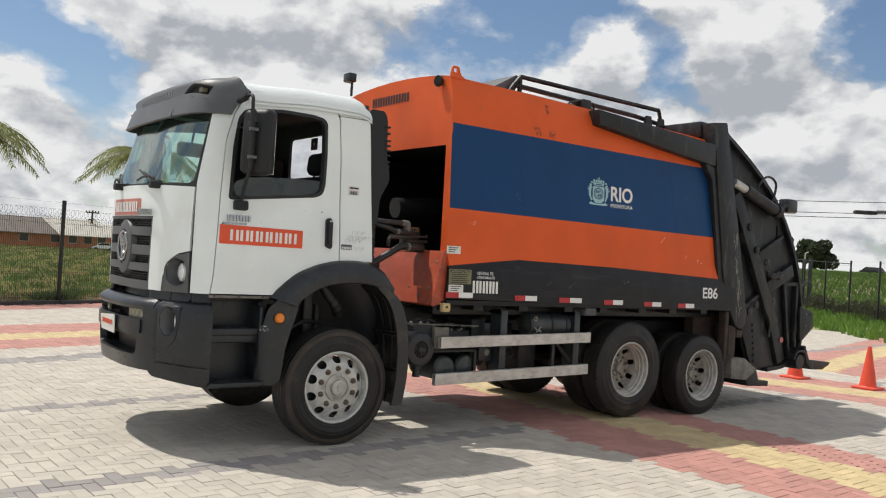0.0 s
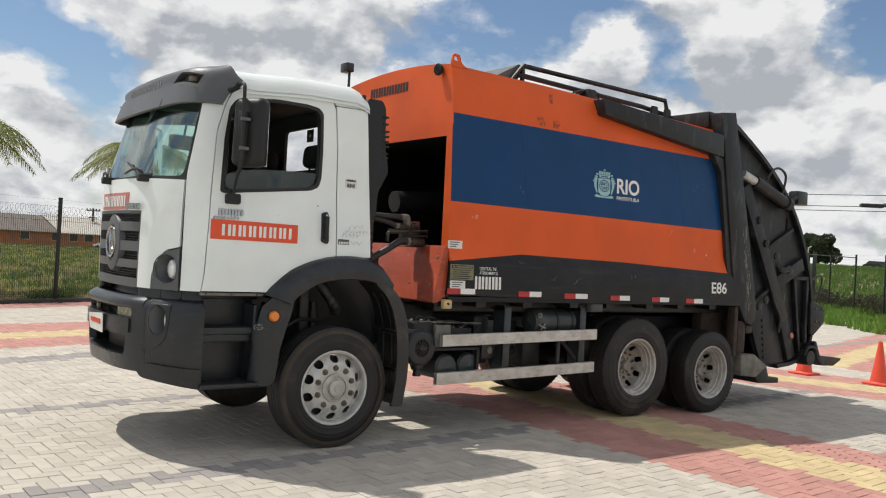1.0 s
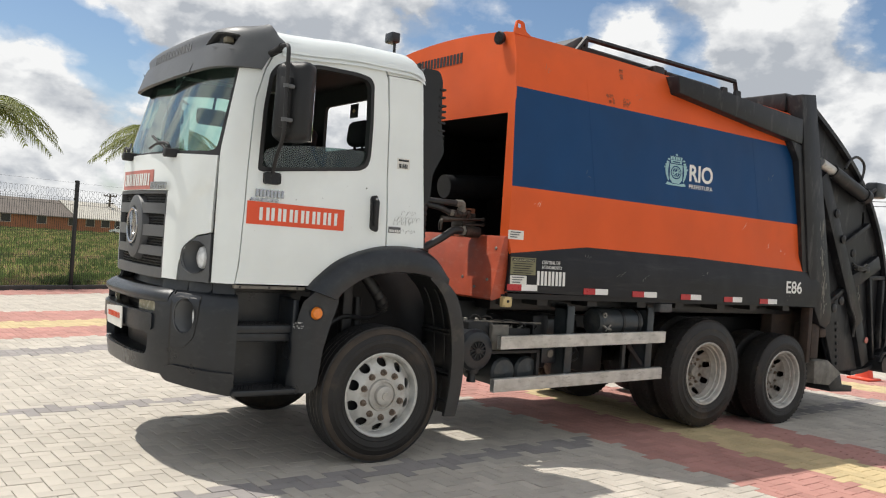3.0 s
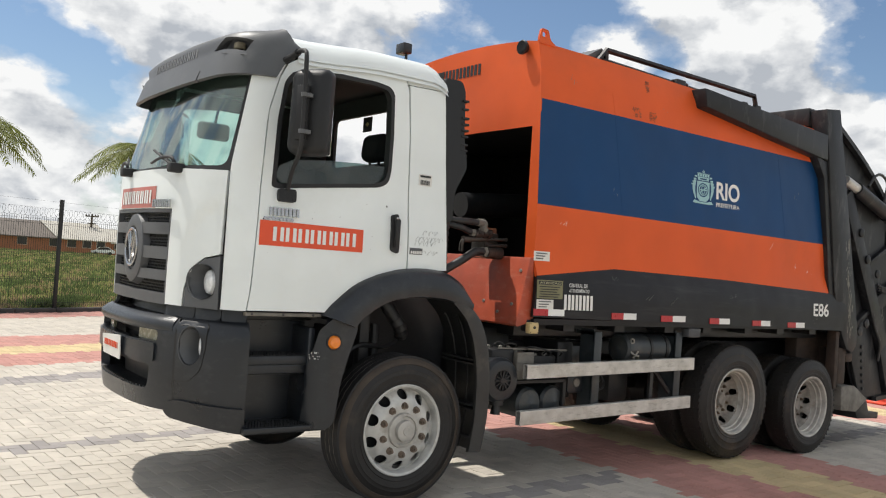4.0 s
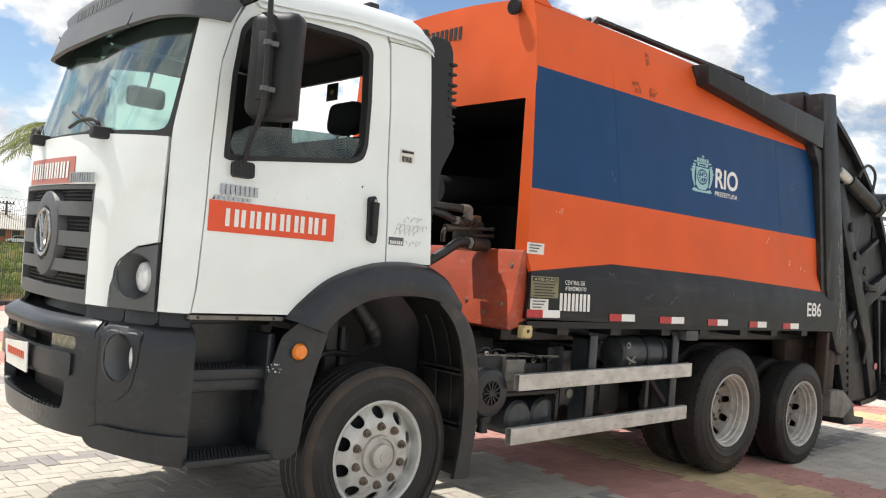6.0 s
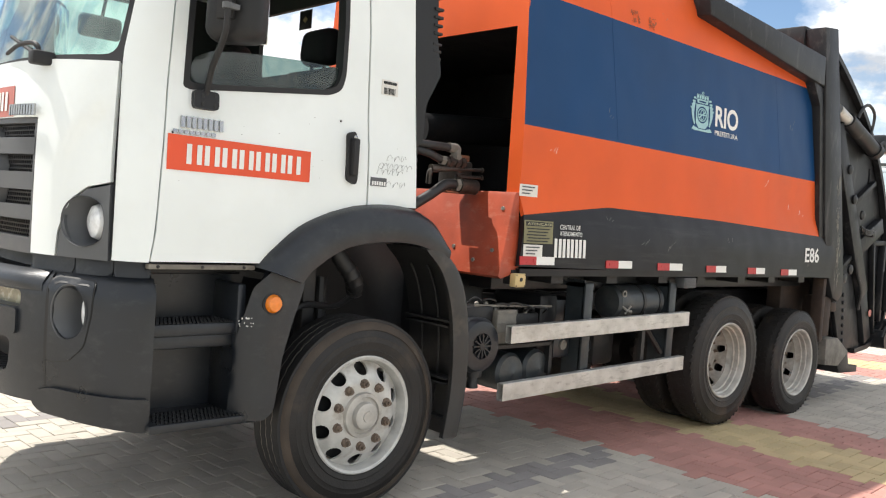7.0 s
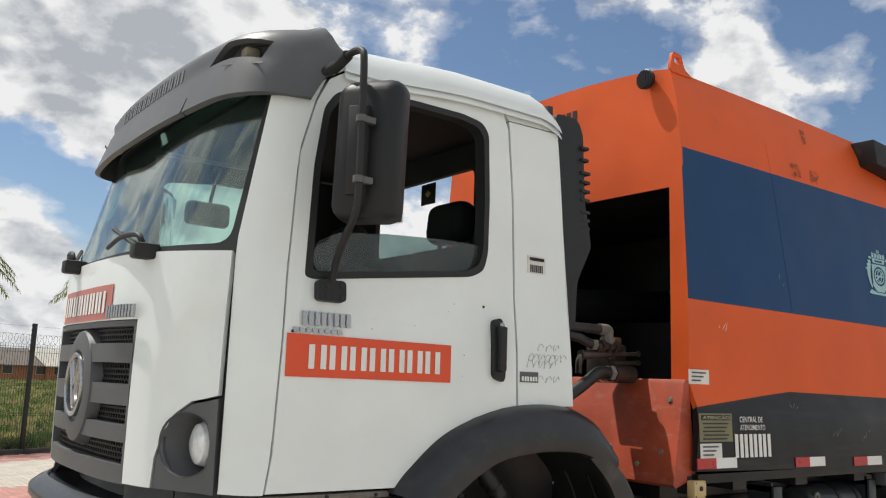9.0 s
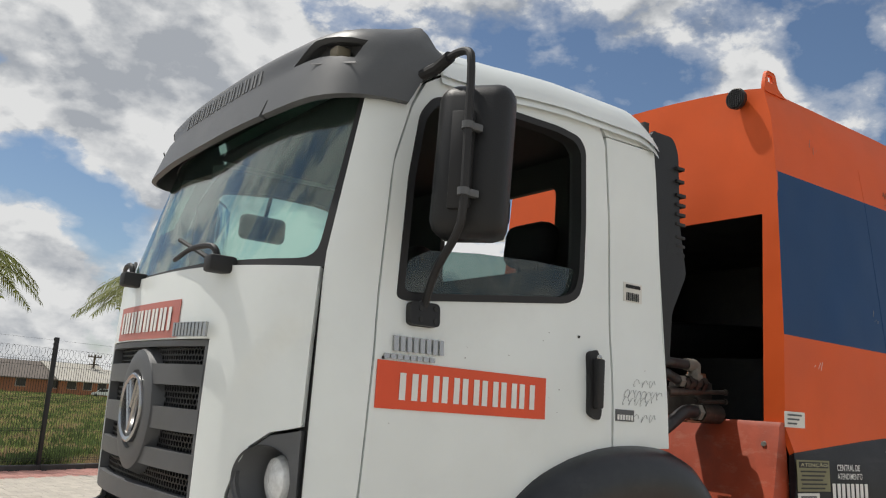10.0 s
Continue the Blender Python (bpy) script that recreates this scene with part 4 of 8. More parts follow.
for sg in (1, -1):
    side = part("bumper_corner", make_bumper_side(sg), PLASTIC, truck, "dark grey bumper corner with round fog lamp hole", smooth=50)
    fx, fy, fz = bumper(0.855 * sg, 1.06)
    e1, e2 = Vector(bumper(0.777 * sg, 1.06)), Vector(bumper(0.933 * sg, 1.06))
    slope = (e2.x - e1.x) / (e2.y - e1.y)
    ry = abs(e2.y - e1.y) / 2 + 0.006
    bm = lathe(bmesh.new(), [(-0.004, 0.124), (0.004, 0.116), (0.07, 0.114), (0.16, 0.10), (0.18, 0.0)], (fx, fy, fz), "x", 32)
    for v in bm.verts:
        v.co.y = fy + (v.co.y - fy) * ry / 0.118
        v.co.x += slope * (v.co.y - fy) * max(0, 1 - (v.co.x - fx) / 0.16)
    part("fog_lamp_bowl", bm, GREY, side)
    bm = lathe(bmesh.new(), [(0.08, 0.10), (0.012, 0.099), (0.0, 0.07), (-0.004, 0.0)], (fx + 0.062, fy - 0.030 * sg, fz), "x", 28)
    for v in bm.verts:
        v.co.y = fy - 0.030 * sg + (v.co.y - fy + 0.030 * sg) * 0.55
        v.co.x += slope * (v.co.y - fy)
    part("fog_lamp", bm, LENS, side, "round clear fog lamp")
    fp = rounded([(0.757, 0.835), (0.86, 0.85), (0.935, 0.92), (0.962, 1.05), (0.972, 1.2), (0.757, 1.205)], 0.03)
    fp = fp if sg > 0 else [(-a, b) for a, b in reversed(fp)]
    bm = skin(bmesh.new(), bumper, fp, [oval(0.855 * sg, 1.06, 0.080, 0.118)], thick=0.012, step=0.05, lift=0.004)
    part("fog_lamp_panel", bm, PLASTIC, side, "dark grey fog lamp panel", smooth=50)
    # Near-black strips draw the seams, whose own edge shading is too faint.
    bm = skin(bmesh.new(), bumper, shrink(fp, -0.006), [shrink(fp, 0.02)], thick=0.006, step=0.05, lift=0.002)
    part("panel_seam", bm, INKBLACK, side, "dark seam round the fog lamp panel")
    bm = skin(bmesh.new(), bumper, rect(min(0.740 * sg, 0.750 * sg), max(0.740 * sg, 0.750 * sg), 0.70, 1.20), thick=0.006, step=0.05, lift=0.001)
    part("bumper_seam", bm, INKBLACK, side, "dark upright seam")
    lip = [(0.68, 0.645), (0.72, 0.605), (1.33, 0.545), (1.33, 0.70), (0.78, 0.725), (0.70, 0.70)]
    lip = [(s * sg, z) for s, z in (lip if sg > 0 else reversed(lip))]
    bm = skin(bmesh.new(), bumper, rounded(lip, 0.03), thick=0.05, step=0.06, lift=0.018)
    part("bumper_lip", bm, PLASTIC, side, smooth=50)
# recess between bumper and front panel
# Near-black sheet stands for the shade in the gap under the grille.
bm = skin(bmesh.new(), bumper, rect(-0.6, 0.6, 1.19, 1.30), thick=0.02, step=0.1, lift=-0.15)
part("gap_shade_sheet", bm, CHASSIS, truck, "near-black sheet standing for the shaded gap between grille and bumper")
bm = bmesh.new()
for s0, s1 in ((0.57, 0.80), (0.806, 1.02), (1.026, 1.32)):
    skin(bm, bumper, rect(s0, s1, 1.19, 1.30), thick=0.02, step=0.06, lift=-0.022)
    skin(bm, bumper, rect(-s1, -s0, 1.19, 1.30), thick=0.02, step=0.06, lift=-0.022)
pieces("bumper_valance", bm, PLASTIC, truck, "dark plastic valance panel above the bumper")
bm = skin(bmesh.new(), lambda u, w: (bumper_plan(abs(u)).x + 0.045 + w, CY - u, 1.216), rect(-0.66, 0.66, 0.0, 0.17), thick=0.012, step=0.08)
part("bumper_ledge", bm, PLASTIC, bump, "flat top ledge of the bumper")

# ---- steps, fender and front wheel arch ----
def make_step_well(treads):
    bm = bmesh.new()
    if not treads:
        box(bm, -1.17, -0.66, 0.36, 0.40, 0.55, 1.28)
        return bm
    box(bm, -1.175, -1.15, 0.12, 0.38, 0.55, 1.20)         # front cheek
    box(bm, -1.17, -0.60, 0.07, 0.38, 0.545, 0.585, 0.008)  # lower tread
    box(bm, -1.17, -0.72, 0.14, 0.38, 0.96, 1.02, 0.015)   # upper tread
    box(bm, -1.17, -0.72, 0.16, 0.20, 0.90, 0.97, 0.015)
    box(bm, -0.745, -0.70, 0.13, 0.38, 0.58, 1.2, 0.01)    # rear cheek
    return bm


well = part("step_well", make_step_well(0), PLASTIC, truck, "dark plastic cab step well")
pieces("step", make_step_well(1), PLASTIC, well, "ribbed step")
far_well = part("step_well", mirrored(make_step_well(0)), PLASTIC, truck, "dark plastic cab step well")
pieces("step", mirrored(make_step_well(1)), PLASTIC, far_well, "ribbed step")


def make_treads():
    bm = bmesh.new()
    rnd = random.Random(4)
    for z, y0 in ((1.02, 0.15), (0.585, 0.085)):
        for i in range(22):
            for j in range(9):
                x, y = -1.13 + i * 0.0195 + (j % 2) * 0.009, y0 + j * 0.022
                box(bm, x, x + 0.012, y, y + 0.013, z, z + 0.004)
    return bm


tagged(part("tread_studs", make_treads(), RUBBER, well, smooth=0), kind="stuff")
# fender between the steps and the wheel
fender_o = [(-0.76, 0.56), (-0.62, 0.56), (-0.575, 0.60), (-0.56, 0.72), (-0.545, 0.85), (-0.50, 1.02), (-0.45, 1.17), (-0.44, 1.23), (-0.50, 1.285), (-0.62, 1.28), (-0.70, 1.2), (-0.745, 0.95)]


def fender_surface(x, z):
    k = max(0.0, min(1.0, (x + 0.76) / 0.12))
    return (x, 0.16 - 0.12 * math.sin(k * math.pi / 2) - 0.01, z)


def make_fender():
    bm = skin(bmesh.new(), fender_surface, rounded(fender_o, 0.03), thick=0.05, step=0.04)
    # inner side that returns towards the chassis
    line = [(-0.56, 0.60), (-0.55, 0.85), (-0.50, 1.03), (-0.45, 1.2)]
    for (xa, za), (xb, zb) in zip(line, line[1:]):
        q = [bm.verts.new(p) for p in ((xa - 0.01, 0.06, za), (xb - 0.01, 0.06, zb), (xb - 0.06, 0.5, zb), (xa - 0.06, 0.5, za))]
        bm.faces.new(q)
    return bm


fend, _ = both("front_fender", make_fender, PLASTIC, truck, "dark plastic fender panel, scuffed")
bm = lathe(bmesh.new(), [(0.01, 0.046), (-0.012, 0.044), (-0.028, 0.034), (-0.034, 0.0)], (-0.612, 0.035, 1.117), "y", 28)
part("indicator", bm, AMBER, fend, "round amber side indicator")
bm = lathe(bmesh.new(), [(0.012, 0.056), (-0.006, 0.055), (-0.008, 0.046)], (-0.612, 0.035, 1.117), "y", 28)
part("indicator_ring", bm, RUBBER, fend)
rnd = random.Random(3)
bm = bmesh.new()
for k in range(14):
    x, z = -0.755 + rnd.random() * 0.06, 1.0 + rnd.random() * 0.045
    box(bm, x, x + 0.002 + rnd.random() * 0.005, fender_surface(max(x, -0.755), z)[1] - 0.004, fender_surface(max(x, -0.755), z)[1] + 0.002, z, z + 0.002 + rnd.random() * 0.007)
tagged(part("paint_chips", bm, INK, fend, smooth=0), kind="stuff")

ARCH_OUT = bend([(-0.685, 0, 1.285), (-0.60, 0, 1.375), (-0.42, 0, 1.51), (-0.14, 0, 1.605), (0.15, 0, 1.625), (0.36, 0, 1.575), (0.50, 0, 1.42)], 5)
ARCH_IN = bend([(-0.47, 0, 1.215), (-0.40, 0, 1.29), (-0.22, 0, 1.39), (0.0, 0, 1.425), (0.22, 0, 1.42), (0.38, 0, 1.38), (0.47, 0, 1.345)], 5)


def make_arch():
    bm = bmesh.new()
    rings = []
    for a, b in zip(ARCH_OUT, ARCH_IN):
        ring = []
        for w, y in ((0.0, 0.13), (0.0, 0.085), (0.12, 0.03), (0.35, -0.005), (0.75, -0.015), (0.97, -0.005), (1.0, 0.015), (0.97, 0.05), (0.6, 0.20), (0.5, 0.5)):
            p = a.lerp(b, w)
            ring.append(bm.verts.new((p.x, y, p.z)))
        rings.append(ring)
    for p, q in zip(rings, rings[1:]):
        for k in range(len(p) - 1):
            bm.faces.new((p[k], p[k + 1], q[k + 1], q[k]))
    bm.faces.new(rings[0])
    bm.faces.new(rings[-1])
    return bm


both("wheel_arch", make_arch, PLASTIC, truck, "black plastic wheel arch", smooth=50)
GUARD = bend([(0.44, 0, 1.40), (0.57, 0, 1.27), (0.65, 0, 1.08), (0.685, 0, 0.84), (0.685, 0, 0.6), (0.66, 0, 0.42), (0.64, 0, 0.33)], 5)


def make_guard():
    bm = bmesh.new()
    rings = []
    for i, a in enumerate(GUARD):
        t = i / (len(GUARD) - 1)
        w = 0.13 - 0.02 * t
        rings.append([bm.verts.new((a.x + dx, y, a.z)) for dx, y in ((-0.02, 0.5), (-w * 0.35, 0.10), (-w, 0.03), (-w, 0.0), (-0.03, -0.012), (0.0, 0.0), (0.0, 0.5))])
    for p, q in zip(rings, rings[1:]):
        for k in range(len(p) - 1):
            bm.faces.new((p[k], p[k + 1], q[k + 1], q[k]))
    bm.faces.new(rings[0])
    bm.faces.new(rings[-1])
    return bm


def make_guard_ribs():
    bm = bmesh.new()
    for z in (0.42, 0.62, 0.65, 0.95, 0.98):
        box(bm, 0.57, 0.68, 0.06, 0.45, z, z + 0.012)
    for y in (0.20, 0.36):  # ribs down the inside
        rod(bm, [(a.x - 0.028 - 0.03 * (1 - (y - 0.1) / 0.4), y, a.z) for a in GUARD[4:]], 0.007, 6)
    return bm


for guard, flip in zip(both("mudguard", make_guard, DIRTY_PLASTIC, truck, "dark plastic mudguard behind the front wheel", smooth=50), (0, 1)):
    pieces("guard_rib", mirrored(make_guard_ribs()) if flip else make_guard_ribs(), DIRTY_PLASTIC, guard)

# ---- mirrors ----
def make_mirror_parts(flip):
    fx = mirrored if flip else (lambda b: b)
    arm = bend([(-1.02, 0.10, 2.875), (-1.035, -0.03, 2.90), (-1.04, -0.13, 2.885), (-1.045, -0.16, 2.82), (-1.045, -0.165, 2.6), (-1.04, -0.16, 2.35), (-1.03, -0.12, 2.27), (-1.0, 0.02, 2.17), (-0.985, 0.085, 2.08), (-0.985, 0.10, 2.04)], 6)
    bm = rod(bmesh.new(), arm, 0.014, 10)
    armp = part("mirror_arm", fx(bm), RUBBER, truck, "black bent mirror arm")
    bm = bmesh.new()
    box(bm, -0.08, 0.08, -0.128, 0.128, 0.012, 0.548, 0.06, pose(-0.935, -0.07, 2.255, 0, 0, 38), seg=4)
    for v in bm.verts:
        k = (v.co.z - 2.255) / 0.55
        v.co.x += 0.03 * math.sin(k * math.pi) * -1 + 0.01 * k
    mp = part("mirror_housing", fx(bm), MIRROR_SHELL, armp, "black mirror housing", smooth=60)
    # Near-black slab laid on the housing stands for the recess's shade.
    bm = box(bmesh.new(), -0.104, -0.07, -0.02, 0.055, 0.10, 0.43, 0.004, pose(-0.935, -0.07, 2.255, 0, 0, 38))
    for v in bm.verts:
        v.co.x -= 0.03 * math.sin((v.co.z - 2.255) / 0.55 * math.pi) - 0.012
    part("arm_recess_shade", fx(bm), RUBBER, mp, "near-black slab standing for the shaded recess behind the arm")
    bm = box(bmesh.new(), 0.082, 0.09, -0.10, 0.12, 0.03, 0.5, 0.003, pose(-0.935, -0.07, 2.255, 0, 0, 38))
    part("mirror_glass", fx(bm), MIRROR, armp, "rear-view mirror glass")
    bm = bmesh.new()
    for z in (2.40, 2.62):
        lathe(bm, [(-0.012, 0.02), (0.012, 0.02)], (-1.045, -0.163, z), "z", 12, cap=True)
        box(bm, -1.05, -0.99, -0.175, -0.15, z - 0.012, z + 0.012, 0.003)
    pieces("clamp", fx(bm), GREY, armp, "dull steel mirror clamp")
    bm = skin(bmesh.new(), cab_side, rounded(rect(-1.045, -0.925, 1.985, 2.065), 0.02), thick=0.03, step=0.06, lift=0.03)
    brk = part("mirror_bracket", fx(bm), MIRROR_SHELL, armp, "black mirror bracket")
    bm = bmesh.new()
    for hx, hz in ((-1.005, 2.045), (-1.005, 2.008), (-0.945, 2.05), (-0.945, 2.005)):
        lathe(bm, [(0, 0.009), (-0.002, 0.008)], Vector(cab_side(hx, hz)) - Vector((0, 0.031, 0)), "y", 10, cap=True)
    pieces("bracket_hole", fx(bm), INKBLACK, brk)
    bm = rod(bmesh.new(), [(-1.06, 0.14, 2.86), (-1.03, 0.06, 2.885), (-1.035, -0.02, 2.90)], 0.022, 10)
    part("upper_bracket", fx(bm), RUBBER, armp)


make_mirror_parts(False)
make_mirror_parts(True)

# lettering and stickers on the door
bm = skin(bmesh.new(), cab_side, [(-1.152, 1.708), (-0.415, 1.706), (-0.415, 1.856), (-1.152, 1.862)], thick=0.002, step=0.1, lift=0.004)
part("door_sign", bm, RED, door, "red sign on the door")
bars_on("sign_lettering", cab_side, strokes(-1.07, -0.465, 7, 0.34), 1.738, 1.826, INK, door, 0.007, "white bars")
bars_on("badge", cab_side, strokes(-1.10, -0.89, 4, 0.42), 1.895, 1.945, CHROME, door, 0.012, "chrome badge", thick=0.01)
bars_on("badge_line", cab_side, [(-1.13 + 0.026 * k, -1.11 + 0.026 * k) for k in range(8)], 1.868, 1.884, CHROME, door, 0.008, "small chrome lettering as bars", thick=0.006)
bm = skin(bmesh.new(), cab_side, rect(0.02, 0.13, 2.205, 2.285), thick=0.002, step=0.1, lift=0.003)
part("inventory_sticker", bm, PAPER, quarter_near, "pale sticker with a barcode")
bars_on("barcode", cab_side, [(0.035 + 0.008 * k, 0.035 + 0.008 * k + (0.003, 0.005, 0.002)[k % 3]) for k in range(10)], 2.21, 2.243, INKBLACK, quarter_near, 0.006)
bars_on("sticker_words", cab_side, strokes(0.03, 0.12, 7, 0.4), 2.262, 2.277, INKBLACK, quarter_near, 0.006)
bm = skin(bmesh.new(), cab_side, rect(-0.035, 0.07, 1.72, 1.765), thick=0.004, step=0.1, lift=0.004)
part("maker_badge", bm, GRILLE, quarter_near, "small grey badge")
bars_on("badge_words", cab_side, strokes(-0.03, 0.065, 3, 0.4), 1.725, 1.745, INK, quarter_near, 0.006)
# faint handwriting
bm = bmesh.new()
rnd = random.Random(9)
for row, (z, n) in enumerate(((1.875, 3), (1.83, 7), (1.80, 5), (1.735, 3))):
    for k in range(n):
        x = 0.08 + (0.05 * k if row in (0, 3) else 0.033 * k - 0.06) + rnd.random() * 0.01
        p = [Vector(cab_side(x + 0.018 * math.cos(a), z + 0.016 * math.sin(a * (1.3 + 0.3 * (k % 3))))) - Vector((0, 0.0025, 0)) for a in [j * 0.7 for j in range(7)]]
        rod(bm, p, 0.0011, 4)
tagged(part("pencil_scrawl", bm, PENCIL, quarter_near, "faint pencil scrawl"), kind="stuff")
bm = bmesh.new()
for x, z in ((-0.62, 2.91), (-0.5, 2.915), (-0.235, 2.03), (-1.13, 1.87)):
    lathe(bm, [(0, 0.006), (-0.003, 0.005)], Vector(cab_side(x, z)) - Vector((0, 0.001, 0)), "y", 8, cap=True)
pieces("screw_hole", bm, RUBBER, door)


# ---- wheels ----
def pave_z(x):
    """The paving dips a little towards the truck's tail."""
    return -0.042 * smooth01((x - 3.95) / 0.95)


def tyre_profile(w, r, ri):
    return [(0.0 + 0.03, ri), (0.010, ri + 0.018), (0.012, ri + 0.022), (0.004, ri + 0.045), (0.008, ri + 0.05), (0.0, ri + 0.09), (0.003, ri + 0.095), (0.002, r - 0.085), (0.007, r - 0.08), (0.014, r - 0.035), (0.03, r - 0.008), (0.05, r), (w * 0.5, r + 0.004), (w - 0.05, r), (w - 0.03, r - 0.008),
            (w - 0.014, r - 0.035), (w - 0.004, r - 0.09), (w, ri + 0.10), (w - 0.008, ri + 0.03), (w - 0.03, ri)]


def make_tyre(c, w=0.275, r=0.502, lugs=False):
    bm = lathe(bmesh.new(), tyre_profile(w, r, 0.30), c, "y", 72)
    low = pave_z(c[0]) + 0.004
    for v in bm.verts:  # flat where it bears on the ground
        if v.co.z < low:
            v.co.z = low
    return bm


def tread(c, w, r, lugs):
    """Raised ribs (steer tyre) or blocks (drive tyre) round the tread."""
    bm = bmesh.new()
    n = 90
    if not lugs:
        for k, (a, b) in enumerate(((0.026, 0.081), (0.093, 0.132), (0.144, 0.183), (0.195, 0.249))):
            rings = []
            for i in range(n):
                t = 2 * math.pi * i / n
                wob = 0.0035 * (1 if i % 2 else -1)
                ring = []
                wa, wb = (0 if k == 0 else wob), (0 if k == 3 else wob)
                for y, rr in ((a + wa, r - 0.012), (a + wa, r + 0.004), (b + wb, r + 0.004), (b + wb, r - 0.012)):
                    ring.append(bm.verts.new((c[0] + rr * math.cos(t), c[1] + y, max(0.0, c[2] + rr * math.sin(t)))))
                rings.append(ring)
            for i in range(n):
                p, q = rings[i], rings[(i + 1) % n]
                for j in range(3):
                    bm.faces.new((p[j], p[j + 1], q[j + 1], q[j]))
    else:
        n = 56
        for i in range(n):
            for k, y0 in enumerate((0.024, 0.083, 0.142, 0.201)):
                t = 2 * math.pi * (i + 0.5 * (k % 2)) / n
                m = Matrix.Translation(c) @ Matrix.Rotation(-t, 4, "Y") @ Matrix.Translation((r, y0 + 0.025, 0)) @ Matrix.Rotation(radians(20 * (1 if k % 2 else -1)), 4, "X")
                vs = [m @ Vector((dx, dy, dz)) for dx in (-0.02, (-0.006 if k in (0, 3) else 0.001)) for dy in ((-0.021, 0.021) if k in (0, 3) else (-0.027, 0.027)) for dz in (-0.0235, 0.0235)]
                q = [bm.verts.new((v.x, v.y, max(pave_z(c[0]), v.z))) for v in vs]
                for f in ((0, 1, 3, 2), (4, 6, 7, 5), (0, 4, 5, 1), (2, 3, 7, 6), (0, 2, 6, 4), (1, 5, 7, 3)):
                    bm.faces.new([q[j] for j in f])
    return bm


def grooves(c, r=0.5075):
    bm = bmesh.new()
    for y in (0.087, 0.138, 0.189):
        lathe(bm, [(y - 0.012, r), (y + 0.012, r)], c, "y", 72)
    for v in bm.verts:
        v.co.z = max(0.002, v.co.z)
    return bm


def disc_with_holes(bm, c, y_of, r0, r1, holes, hr_t, hr_r, rh, thick=0.012, first=0.314):
    """A pressed wheel disc between two radii with oval hand holes."""
    def f(u, v):
        r = math.hypot(u, v)
        return (c[0] + u, c[1] + y_of(r), c[2] + v)
    hs = []
    for k in range(holes):
        t = 2 * math.pi * k / holes + first
        o = []
        for p in oval(0, 0, hr_r, hr_t, 14):
            o.append((math.cos(t) * (rh + p[0]) - math.sin(t) * p[1], math.sin(t) * (rh + p[0]) + math.cos(t) * p[1]))
        hs.append(o)
    hs.append(oval(0, 0, r0, n=24))
    return skin(bm, f, oval(0, 0, r1, n=56), hs, thick=thick, step=0.035)


def nut_ring(bm, c, y, r, n, size=0.017, length=0.04):
    for k in range(n):
        t = 2 * math.pi * (k + 0.5) / n
        p = (c[0] + r * math.cos(t), c[1] + y, c[2] + r * math.sin(t))
        lathe(bm, [(0.0, size * 1.35), (-0.006, size * 1.35), (-0.006, size), (-length * 0.6, size), (-length * 0.6, size * 0.55), (-length, size * 0.5)], p, "y", 8, cap=True)
    return bm


def front_wheel(name, y_out, flip=False, x=0.0, z=0.508):
    """Steer wheel: shallow silver disc, ten hand holes, ten nuts and a greasy hub."""
    fx = mirrored if flip else (lambda b: b)
    c = (x, y_out, z)
    w = part(name, fx(make_tyre(c)), TYRE, truck, "worn black tyre on a silver steel wheel", smooth=40)
    pieces("tread_rib", fx(tread(c, 0.275, 0.5065, False)), TREAD, w, smooth=0)
    bm = lathe(bmesh.new(), [(0.0125, 0.452), (0.0065, 0.455), (0.0115, 0.470), (0.027, 0.4955), (0.034, 0.4965)], c, "y", 72)
    pieces("tread_groove", fx(grooves(c)), DUST, w, "dusty zigzag tread groove")
    part("tyre_shoulder", fx(bm), SHOULDER, w, "brown scuffed tyre shoulder", smooth=60)
    bm = lathe(bmesh.new(), [(0.10, 0.0), (0.10, 0.262), (0.24, 0.262), (0.24, 0.0)], c, "y", 40)
    part("brake_drum", fx(bm), CHASSIS, w, "dark brake drum")
    bm = lathe(bmesh.new(), [(0.035, 0.312), (0.012, 0.318), (0.006, 0.31), (0.012, 0.296), (0.03, 0.288), (0.05, 0.283), (0.12, 0.278), (0.2, 0.27)], c, "y", 64)
    part("rim", fx(bm), RIM, w)
    bm = disc_with_holes(bmesh.new(), c, lambda r: 0.016 + 0.055 * smooth01((r - 0.195) / 0.085), 0.10, 0.284, 10, 0.041, 0.034, 0.244)
    part("wheel_disc", fx(bm), RIM, w, "silver wheel disc with ten holes", smooth=50)
    bm = lathe(bmesh.new(), [(0.03, 0.125), (-0.004, 0.118), (-0.008, 0.10), (0.004, 0.096), (0.0, 0.075), (-0.03, 0.07), (-0.036, 0.055), (-0.036, 0.03), (-0.042, 0.028), (-0.042, 0.0)], c, "y", 36)
    part("hub", fx(bm), WORN_RIM, w, "dirty silver hub cap")
    pieces("wheel_nut", fx(nut_ring(bmesh.new(), c, 0.016, 0.1675, 10, 0.0195)), NUT, w, "rusty wheel nut")


